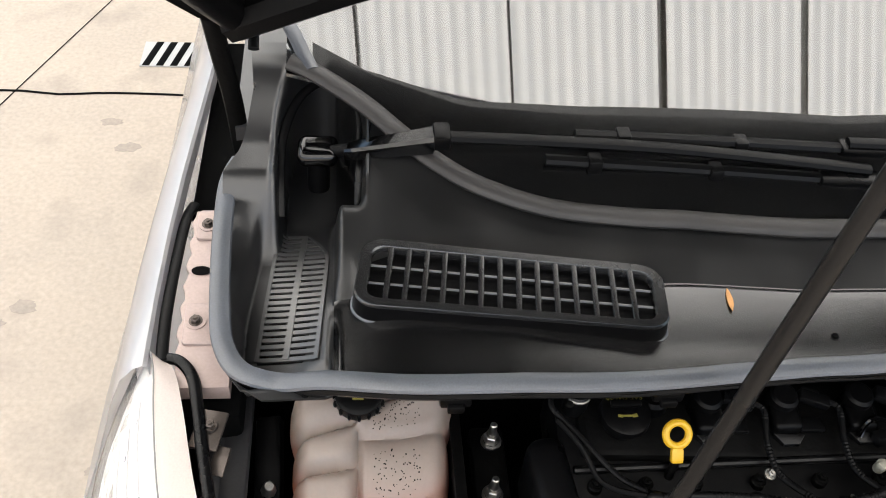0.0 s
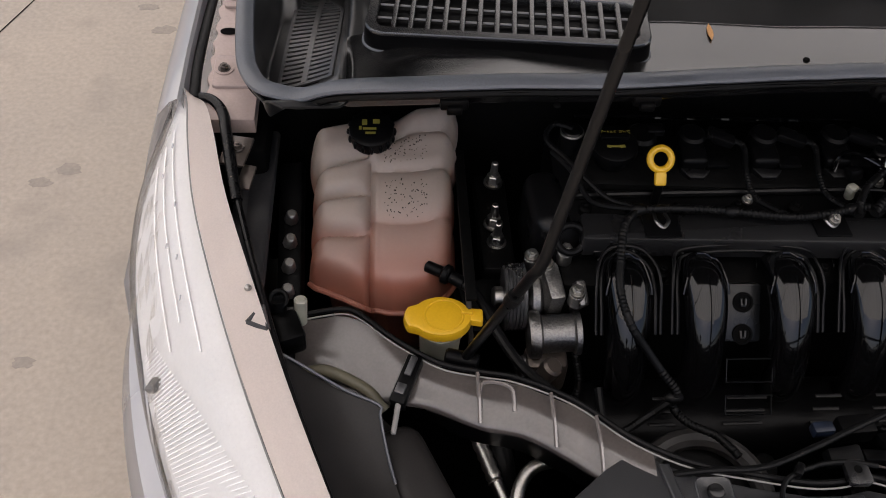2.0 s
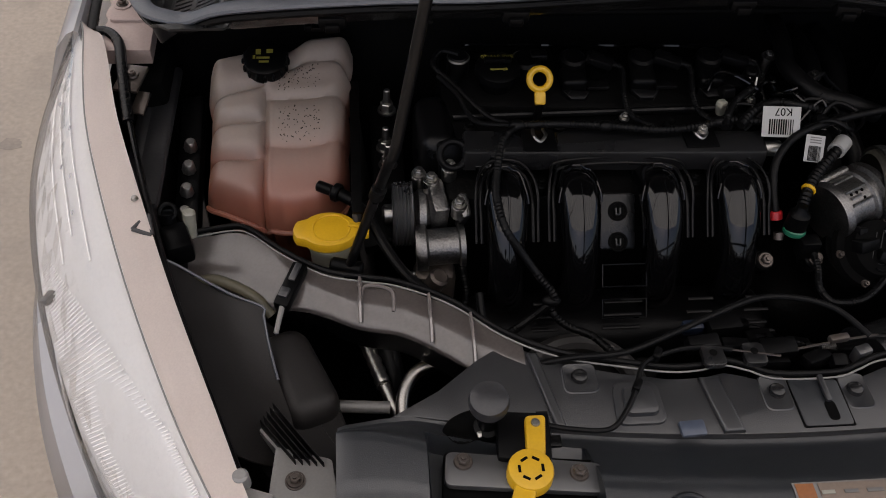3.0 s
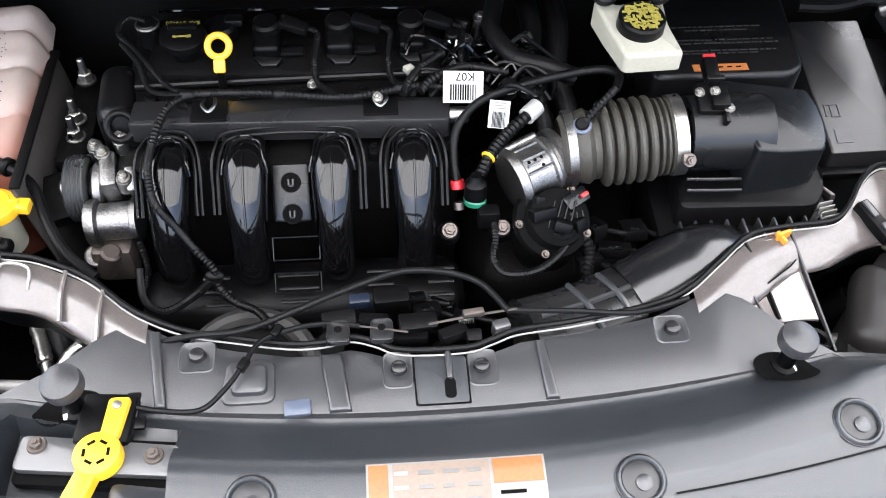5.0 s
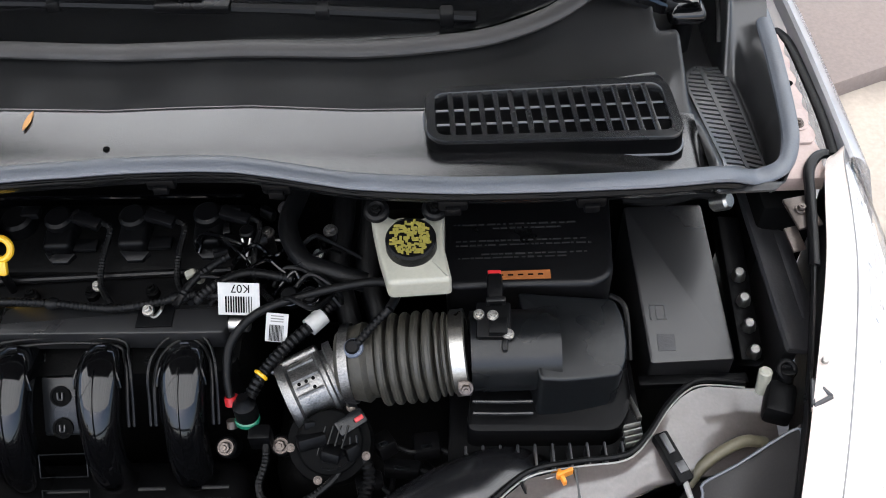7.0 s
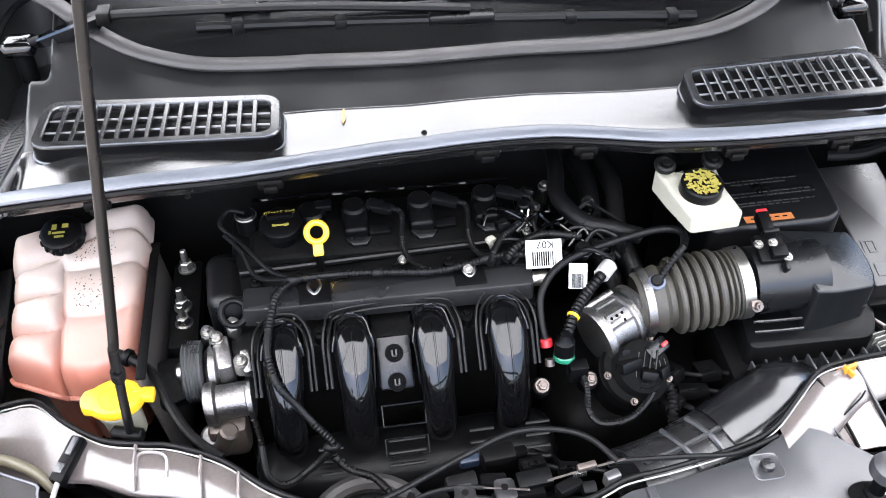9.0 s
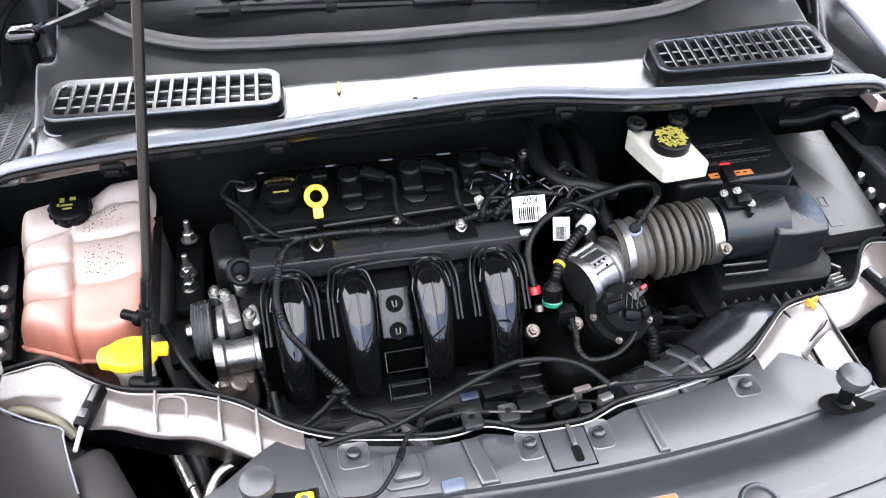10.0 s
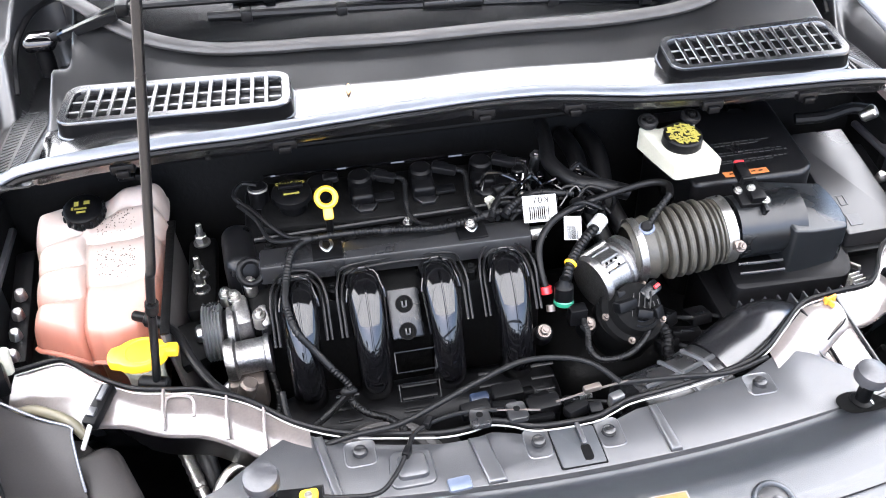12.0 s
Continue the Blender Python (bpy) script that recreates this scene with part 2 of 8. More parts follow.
def tube(bm, pts, r, n=10, res=6, rib=0.0, pitch=0.006, flat=1.0, caps=True, straight=False):
    """A round tube along points; rib: corrugation depth."""
    q = [Vector(v) for v in pts] if straight else spline(pts, res)
    if rib:
        fine, step = [], pitch / 2
        for a, b in zip(q, q[1:]):
            k = max(1, round((b - a).length / step))
            fine += [a.lerp(b, i / k) for i in range(k)]
        q = fine + [q[-1]]
    rings, up = [], None
    for i, c in enumerate(q):
        d = (q[min(i + 1, len(q) - 1)] - q[max(i - 1, 0)]).normalized()
        if up is None:
            up = Vector((0, 0, 1)) if abs(d.z) < 0.9 else Vector((0, 1, 0))
        side = d.cross(up).normalized()
        up = side.cross(d).normalized()
        rad = r - (rib if rib and i % 2 else 0.0)
        rings.append([bm.verts.new(c + side * math.cos(a) * rad + up * math.sin(a) * rad * flat) for a in (2 * math.pi * k / n for k in range(n))])
    for a, b in zip(rings, rings[1:]):
        for i in range(n):
            bm.faces.new((a[i], b[i], b[(i + 1) % n], a[(i + 1) % n]))
    if caps:
        bm.faces.new(rings[0])
        bm.faces.new(rings[-1][::-1])
    return bm


def prism(bm, poly, z0, z1, bev=0.0, seg=2):
    """A polygon of (x, y) between two heights; z may be a function of x, y."""
    f0 = z0 if callable(z0) else (lambda x, y: z0)
    f1 = z1 if callable(z1) else (lambda x, y: z1)
    t = bmesh.new()
    lo = [t.verts.new((x, y, f0(x, y))) for x, y in poly]
    hi = [t.verts.new((x, y, f1(x, y))) for x, y in poly]
    t.faces.new(lo[::-1])
    top = t.faces.new(hi)
    n = len(poly)
    for i in range(n):
        t.faces.new((lo[i], lo[(i + 1) % n], hi[(i + 1) % n], hi[i]))
    bmesh.ops.recalc_face_normals(t, faces=t.faces)
    if bev:
        bmesh.ops.bevel(t, geom=list(top.edges), offset=bev, segments=seg, affect="EDGES", profile=0.5)
    return absorb(bm, t)


def sheet(bm, fn, us, vs, thick=0.003):
    """A surface fn(u, v) over a grid, with thickness straight down."""
    top = [[bm.verts.new(fn(u, v)) for v in vs] for u in us]
    low = [[bm.verts.new(p.co - Vector((0, 0, thick))) for p in row] for row in top]
    for g, flip in ((top, False), (low, True)):
        for a, b in zip(g, g[1:]):
            for i in range(len(vs) - 1):
                f = (a[i], b[i], b[i + 1], a[i + 1])
                bm.faces.new(f[::-1] if flip else f)
    def rim(a, b):
        for i in range(len(a) - 1):
            bm.faces.new((a[i], a[i + 1], b[i + 1], b[i]))
    rim(top[0], low[0]), rim(top[-1], low[-1])
    rim([r[0] for r in top], [r[0] for r in low]), rim([r[-1] for r in top], [r[-1] for r in low])
    return bm


def ball(bm, c, r, s=(1, 1, 1), n=20):
    t = bmesh.new()
    bmesh.ops.create_uvsphere(t, u_segments=n, v_segments=n // 2, radius=r)
    bmesh.ops.scale(t, vec=s, verts=t.verts)
    bmesh.ops.translate(t, vec=c, verts=t.verts)
    return absorb(bm, t)


def ring(bm, c, axis, R, r, n=28, k=10):
    x, y, z = frame_of(axis)
    c, rows = Vector(c), []
    for i in range(n):
        a = 2 * math.pi * i / n
        d = x * math.cos(a) + y * math.sin(a)
        rows.append([bm.verts.new(c + d * (R + r * math.cos(b)) + z * r * math.sin(b)) for b in (2 * math.pi * j / k for j in range(k))])
    for i in range(n):
        a, b = rows[i], rows[(i + 1) % n]
        for j in range(k):
            bm.faces.new((a[j], b[j], b[(j + 1) % k], a[(j + 1) % k]))
    return bm


def bolt(bm, c, axis=(0, 0, 1), r=0.006, h=0.006):
    """A flanged hexagon bolt head."""
    c, z = Vector(c), Vector(axis).normalized()
    cyl(bm, c, c + z * h * 0.3, r * 1.5, r * 1.35, 18)
    cyl(bm, c + z * h * 0.3, c + z * h, r, r * 0.96, 6, r * 0.12)
    cyl(bm, c + z * h, c + z * h * 1.25, r * 0.45, r * 0.4, 10)
    return bm


def rounded(poly, r, k=4):
    """A polygon with its corners rounded."""
    out, n = [], len(poly)
    for i in range(n):
        a, b, c = (Vector(poly[(i + j) % n]).to_2d() for j in (-1, 0, 1))
        d0, d1 = (a - b), (c - b)
        q = min(r, d0.length * 0.45, d1.length * 0.45)
        p0, p1 = b + d0.normalized() * q, b + d1.normalized() * q
        for j in range(k + 1):
            t = j / k
            out.append(tuple((1 - t) ** 2 * p0 + 2 * t * (1 - t) * b + t * t * p1))
    return out


def letters(text, size, m, material, parent, name="lettering", label=""):
    cu = bpy.data.curves.new("text", "FONT")
    cu.body, cu.size, cu.align_x, cu.align_y, cu.extrude = text, size, "CENTER", "CENTER", 0.0002
    t = bpy.data.objects.new("text", cu)
    scene.collection.objects.link(t)
    bpy.context.view_layer.update()
    me = bpy.data.meshes.new_from_object(t.evaluated_get(bpy.context.evaluated_depsgraph_get()))
    bpy.data.objects.remove(t)
    me.transform(m)
    me.materials.clear()
    me.materials.append(material)
    return put(name, me, parent, label)


def smooth01(a, b, x):
    t = min(1, max(0, (x - a) / (b - a)))
    return t * t * (3 - 2 * t)


def lerp_table(tab, x):
    for (x0, y0), (x1, y1) in zip(tab, tab[1:]):
        if x <= x1:
            return y0 + (y1 - y0) * max(0, (x - x0)) / (x1 - x0)
    return tab[-1][1]


def move(ob, dx, dy, dz=0.0):
    """Carries a finished thing with all its parts."""
    ob.location = AT[ob] + Vector((dx, dy, dz))


def span(a, b, n):
    return [a + (b - a) * i / (n - 1) for i in range(n)]

# ---- ground and canopy ----
def ground():
    bm = B()
    xs = ys = [-300, -40, -8, 8, 40, 300]
    g = [[bm.verts.new((x, y, 0)) for y in ys] for x in xs]
    for i in range(len(xs) - 1):
        for j in range(len(ys) - 1):
            bm.faces.new((g[i][j], g[i + 1][j], g[i + 1][j + 1], g[i][j + 1]))
    ob = part("ground", bm, CONCRETE, smooth=0)
    tagged(ob, "cream worn concrete yard floor with faint stains", "ground", kind="structure")
    joint = thing("floor_joint", "thin dark cracked joint across the concrete floor", "joint", (-2, 2.72, 0), kind="structure")
    random.seed(4)
    bm = B()
    pts = [(-4.5 + 0.12 * i, 2.72 + 0.01 * random.uniform(-1, 1), 0.0015) for i in range(34)]
    tube(bm, pts, 0.006, n=6, res=2, flat=0.2)
    part("crack", bm, INKSHADE, joint)
    bm = B()
    tube(bm, [(-1.82, 2.2, 0.0015), (-1.67, 2.64, 0.0015), (-1.57, 2.93, 0.0015), (-1.3, 3.7, 0.0015)], 0.0025, n=6, res=6, flat=0.2)
    part("joint_line", bm, INKSHADE, joint)
    strip = thing("hazard_strip", "black and white striped marking strip on the concrete", "floor marking", (-1.0, 2.95, 0))
    bm = B()
    box(bm, (-0.99, 2.955, 0.003), (0.56, 0.15, 0.004))
    part("white_strip", bm, PAPER, strip)
    for i in range(11):
        bm = B()
        x = -1.262 + 0.047 * i
        prism(bm, [(x, 2.882), (x + 0.024, 2.882), (x + 0.056, 3.028), (x + 0.032, 3.028)], 0.005, 0.0065)
        part("black_stripe", bm, INKSHADE, strip, smooth=0)


def stains():
    random.seed(8)
    m = mat("faint_oil_stain", (0.225, 0.195, 0.165), 0.8, grain=90, vary=0.2, bump=0.2, wear=12)
    for x, y, r in ((-1.39, 1.79, 0.045), (-1.455, 1.735, 0.035), (-1.31, 2.57, 0.04), (-1.24, 2.44, 0.045), (-1.35, 1.15, 0.03), (-1.0, 0.8, 0.05), (-1.25, 0.55, 0.04), (-1.12, 1.3, 0.025)):
        st = thing("floor_stain", "small faint dark stain on the concrete", "stain", (x, y, 0), group="floor stains")
        bm = B()
        prism(bm, [(x + r * random.uniform(0.6, 1.1) * math.cos(a), y + 0.6 * r * random.uniform(0.6, 1.1) * math.sin(a)) for a in (2 * math.pi * i / 18 for i in range(18))], 0.0, 0.0008)
        part("stain", bm, m, st, smooth=0)


def canopy():
    top = thing("canopy_roof", "translucent corrugated canopy roof on steel purlins", "canopy", (0, 2, 3.6), kind="structure")
    bm = B()
    n, w = 1400, 14.0
    a = [bm.verts.new((-w / 2 + w * i / n, -3.5, 3.6 + 0.009 * math.sin(i * 0.9))) for i in range(n + 1)]
    b = [bm.verts.new((-w / 2 + w * i / n, 9.0, 3.6 + 0.009 * math.sin(i * 0.9))) for i in range(n + 1)]
    for i in range(n):
        bm.faces.new((a[i], a[i + 1], b[i + 1], b[i]))
    part("roof_sheet", bm, ROOF, top)
    for k in range(-9, 10):
        bm = B()
        box(bm, (0.41 + 0.7 * k, 2.75, 3.54), (0.028 if k % 3 == 0 else 0.012, 12.4, 0.06), 0.004)
        part("purlin", bm, GREYSTEEL, top, "grey steel purlin")
    for x in (-6.6, 6.6):
        for y in (-3.2, 8.7):
            bm = B()
            box(bm, (x, y, 1.77), (0.12, 0.12, 3.54), 0.008)
            part("post", bm, GREYSTEEL, top, "grey steel post")


ground()
stains()
canopy()


def yard_slab():
    k = thing("raised_slab", "brownish concrete slab edge on the yard floor", "slab", (2.6, 3.4, 0), kind="structure")
    bm = B()
    prism(bm, [(1.2, 1.99), (1.62, 2.165), (4.5, 2.2), (5.0, 4.5), (1.2, 5.0)], 0.0, 0.06, 0.01)
    part("slab", bm, mat("brown_concrete", (0.16, 0.13, 0.115), 0.85, grain=90, vary=0.15, bump=0.2, wear=2), k)


yard_slab()

# ---- car body ----


def flank(s, y):
    """Cross-section of the wing from its inner edge outwards and down."""
    t = smooth01(0.75, 0.2, y)
    top = 1.058 + 0.03 * smooth01(0.75, 1.3, y)
    inn = lerp_table([(0.7, 0.768), (0.85, 0.77), (1.0, 0.766), (1.135, 0.756), (1.3, 0.744), (3.0, 0.744)], y)
    rows = [(inn - 0.002, top - 0.02), (inn, top - 0.003), (inn + 0.004, top), (inn + 0.014, top - 0.005), (inn + 0.031, top - 0.025), (inn + 0.052, top - 0.08), (inn + 0.08, top - 0.17), (inn + 0.135, top - 0.33), (inn + 0.155, top - 0.5), (inn + 0.14, top - 0.75)]
    return [(s * x, y, z) for x, z in rows]


def wing(s):
    w = thing("front_wing", "silver painted front wing panel beside the engine bay", "car panel", (s * 0.8, 1.0, 0.3), group="car wings")
    bm = B()
    g = [[bm.verts.new(p) for p in flank(s, y)] for y in span(0.775, 2.6, 20)]
    for a, b in zip(g, g[1:]):
        for i in range(len(a) - 1):
            bm.faces.new((a[i], a[i + 1], b[i + 1], b[i]))
    bmesh.ops.solidify(bm, geom=bm.faces[:], thickness=0.003)
    part("wing_panel", bm, SILVER, w)
    bm = B()
    tube(bm, [(s * 0.757, 0.79, 1.047), (s * 0.76, 0.85, 1.05), (s * 0.759, 0.93, 1.053), (s * 0.756, 1.0, 1.054), (s * 0.752, 1.04, 1.044)], 0.0068, n=10, flat=0.6)
    part("edge_seal", bm, RUBBER, w, "black rubber edge seal")


def wing_rail(s):
    r = thing("wing_rail", "beige primed metal rail with hexagon bolts and an oval hole", "car rail", (s * 0.7, 0.9, 1.0), group="wing rails")
    bm = B()
    # three pressed steps with scalloped outer edge
    edge = []
    random.seed(2)
    for i in range(27):
        y = 0.76 + i * 0.0096
        edge.append((s * (0.736 + 0.0025 * math.sin(i * 1.9)), y))
    inner = [(s * 0.676, 1.01), (s * 0.676, 0.76)]
    slope = lambda x, y: 1.038 + 0.085 * (y - 0.80)
    prism(bm, edge + inner, lambda x, y: slope(x, y) - 0.02, slope, 0.001)
    for y0, y1 in ((0.812, 0.868), (0.962, 1.008)):
        prism(bm, rounded([(s * 0.731, y0), (s * 0.731, y1), (s * 0.675, y1), (s * 0.675, y0)], 0.006), slope, lambda x, y: slope(x, y) + 0.004, 0.002)
    part("rail_plate", bm, RAIL, r)
    for y in (0.842, 0.984):
        bm = B()
        bolt(bm, (s * 0.718, y, slope(0, y) + 0.004), (0, -0.08, 1), 0.0055, 0.007)
        part("bolt", bm, BOLTS, r)
        bm = B()
        lathe(bm, [(0.0115, 0.0), (0.0115, 0.0012), (0.0, 0.0012)], (s * 0.718, y, slope(0, y) + 0.0042), (0, -0.08, 1), 20)
        part("washer", bm, RAIL, r)
    bm = B()
    lathe(bm, [(0, 0.001), (0.011, 0.001), (0.011, 0.0), (0, 0.0)], (0, 0, 0), n=20)
    bmesh.ops.scale(bm, vec=(1, 0.62, 1), verts=bm.verts)
    bmesh.ops.translate(bm, vec=(s * 0.72, 0.916, slope(0, 0.916) + 0.0006), verts=bm.verts)
    part("oval_hole", bm, INKSHADE, r)
    bm = B()
    box(bm, (s * 0.692, 0.71, 1.03), (0.03, 0.045, 0.005), 0.002, (4, 0, s * 12))
    box(bm, (s * 0.68, 0.683, 1.015), (0.016, 0.03, 0.004), 0.001, (20, 0, s * 15))
    part("end_tab", bm, BOLTS, r)
    bm = B()
    bolt(bm, (s * 0.69, 0.712, 1.034), (0, 0, 1), 0.005, 0.006)
    part("bolt", bm, BOLTS, r)
    move(r, 0.0085 * s, -0.001, 0.006)


def bay():
    b = thing("engine_bay_shell", "dark painted inner shell of the engine bay with shade-black corners", "car body", (0, 0.55, 0.3), kind="structure")
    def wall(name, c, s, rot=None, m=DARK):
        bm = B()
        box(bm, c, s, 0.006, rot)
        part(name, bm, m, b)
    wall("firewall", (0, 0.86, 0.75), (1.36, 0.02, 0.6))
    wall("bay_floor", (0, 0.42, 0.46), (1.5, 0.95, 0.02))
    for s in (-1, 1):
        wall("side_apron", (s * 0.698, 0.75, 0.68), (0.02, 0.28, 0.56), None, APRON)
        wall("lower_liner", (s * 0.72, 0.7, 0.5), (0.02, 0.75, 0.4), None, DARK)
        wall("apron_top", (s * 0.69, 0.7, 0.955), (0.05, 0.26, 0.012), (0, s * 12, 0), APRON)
        # Tub and gutter are flat black: the corners' shade put into the colour.
        wall("wheel_tub", (s * 0.71, 0.9, 0.9), (0.07, 0.3, 0.2), None, INKSHADE)
        wall("hinge_gutter", (s * 0.723, 1.235, 0.93), (0.07, 0.4, 0.2), None, INKSHADE)
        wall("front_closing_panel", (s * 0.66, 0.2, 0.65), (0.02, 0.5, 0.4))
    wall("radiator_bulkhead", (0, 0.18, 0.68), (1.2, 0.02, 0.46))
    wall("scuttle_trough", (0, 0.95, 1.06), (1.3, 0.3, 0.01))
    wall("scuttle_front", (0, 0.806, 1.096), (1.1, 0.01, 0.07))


def bumper():
    bp = thing("front_bumper", "silver painted front bumper and grille surround", "car bumper", (0, 0.0, 0.3))
    bm = B()
    us = span(-0.86, 0.86, 41)
    def row(x, z):
        k = 1 - (abs(x) / 0.9) ** 2.6
        bulge = 0.05 * math.exp(-((z - 0.6) / 0.2) ** 2)
        return (x, 0.36 - 0.33 * k - bulge, z)
    g = [[bm.verts.new(row(x, z)) for z in (0.22, 0.3, 0.4, 0.5, 0.6, 0.7, 0.78, 0.83)] for x in us]
    for p, q in zip(g, g[1:]):
        for i in range(len(p) - 1):
            bm.faces.new((p[i], q[i], q[i + 1], p[i + 1]))
    bmesh.ops.solidify(bm, geom=bm.faces[:], thickness=0.004)
    part("bumper_skin", bm, SILVER, bp)
    for i in range(4):
        bm = B()
        z = 0.79 + 0.035 * i
        tube(bm, [(x, 0.30 - 0.2 * (1 - (abs(x) / 0.7) ** 2.4), z) for x in span(-0.46, 0.46, 15)], 0.01, n=8, res=2, flat=0.6)
        part("grille_bar", bm, CHROME if i == 3 else BLACK, bp)
    bm = B()
    tube(bm, [(x, 0.33 - 0.2 * (1 - (abs(x) / 0.7) ** 2.4), 0.85) for x in span(-0.5, 0.5, 15)], 0.07, n=8, res=2, flat=1.0)
    part("grille_backing", bm, INKSHADE, bp)


for side in (-1, 1):
    wing(side)
    wing_rail(side)
bay()
bumper()


# ---- scuttle cowl ----
LIP = [(0.0, 0.664), (0.06, 0.663), (0.1, 0.66), (0.15, 0.653), (0.2, 0.645), (0.3, 0.637), (0.4, 0.639), (0.5, 0.648), (0.58, 0.672), (0.625, 0.69), (0.648, 0.706), (0.662, 0.735), (0.67, 0.782), (0.677, 0.85), (0.683, 0.955), (0.688, 1.1)]
LIP_Z = [(0.0, 1.182), (0.3, 1.178), (0.4, 1.175), (0.5, 1.165), (0.58, 1.143), (0.62, 1.122), (0.7, 1.118)]
BEAD = [(0.0, 0.851), (0.2, 0.855), (0.28, 0.861), (0.35, 0.874), (0.417, 0.9), (0.466, 0.932), (0.504, 0.967), (0.543, 1.003), (0.595, 1.036), (0.625, 1.048)]
BEAD_Z = [(0.0, 1.186), (0.25, 1.184), (0.35, 1.184), (0.417, 1.19), (0.466, 1.2), (0.504, 1.211), (0.543, 1.224), (0.595, 1.24), (0.625, 1.248)]
SKEW = [(-0.7, 0.008), (-0.4, 0.013), (-0.2, 0.011), (-0.08, 0.0), (0.08, 0.0), (0.2, -0.011), (0.4, -0.014), (0.7, -0.008)]
ARM = [(0.66, 0.6), (0.676, 0.64), (0.69, 0.66), (0.71, 0.675), (0.75, 0.688), (0.81, 0.696), (0.885, 0.699), (0.955, 0.698), (0.99, 0.684), (1.06, 0.669), (1.14, 0.676), (1.25, 0.68)]
FOOT = [(0.7, 0.655), (0.74, 0.666), (0.8, 0.666), (0.87, 0.657), (0.93, 0.651), (0.99, 0.645), (1.08, 0.64)]


def skewed(bm):
    """The cowl sits slightly askew: its left half lies further back, its right arm further in."""
    for v in bm.verts:
        v.co.y += lerp_table(SKEW, v.co.x)
        v.co.x -= 0.011 * smooth01(0.62, 0.69, v.co.x)
    return bm


def lip_z(a):
    return lerp_table(LIP_Z, a)


def rear_z(a, y):
    yb, zb = lerp_table(BEAD, a), lerp_table(BEAD_Z, a) - 0.008
    z0 = lip_z(min(a, 0.5)) - 0.03
    return z0 + (zb - z0) * min(1.15, max(0, (y - 0.79) / max(0.05, yb - 0.79)))


def cowl_z(x, y):
    a = abs(x)
    lip = lerp_table(LIP, a)
    blend = smooth01(0.535, 0.56, a)
    shelf = lip_z(a) - 0.008 - 0.021 * smooth01(lip, lip + 0.014, y) + 0.06 * max(0, y - 0.712)
    z = shelf + (rear_z(a, y) - shelf) * smooth01(0.784 - 0.03 * blend, 0.793 + 0.05 * blend, y)
    if a < 0.535:
        return z
    k = smooth01(0.68, 0.94, y)
    pan = 1.131 - 0.16 * (y - 0.7) - (0.74 - 0.6 * k) * (a - 0.588)
    pan += (lip_z(0.6) - 0.012 - pan) * smooth01(0.715, 0.685, y)
    side = smooth01(0.566, 0.582, a)
    low = z + (pan - z) * side
    # rear part: a deep wiper well with an arched rim
    behind = 1.165 + 0.06 * smooth01(1.0, 1.1, y)
    high = z + (behind - z) * smooth01(0.55, 0.6, a)
    d = math.hypot((a - 0.59) / 0.046, max(0, y - 1.01) / 0.08)
    well = 1.084 + (high - 1.084) * smooth01(0.9, 1.1, d) + 0.006 * math.exp(-((d - 1.15) / 0.08) ** 2)
    z = low + (well - low) * smooth01(0.88, 0.96, y)
    # arm towards the wing
    edge = lerp_table(ARM, y)
    top = min(1.15, 1.115 + 0.12 * (y - 0.7)) + 0.045 * smooth01(0.99, 1.1, y)
    foot = min(lerp_table(FOOT, y), edge - 0.012)
    return z + (max(top, z) - z) * (0.35 * smooth01(foot, foot + 0.012, a) + 0.65 * smooth01(foot, edge - 0.004, a))


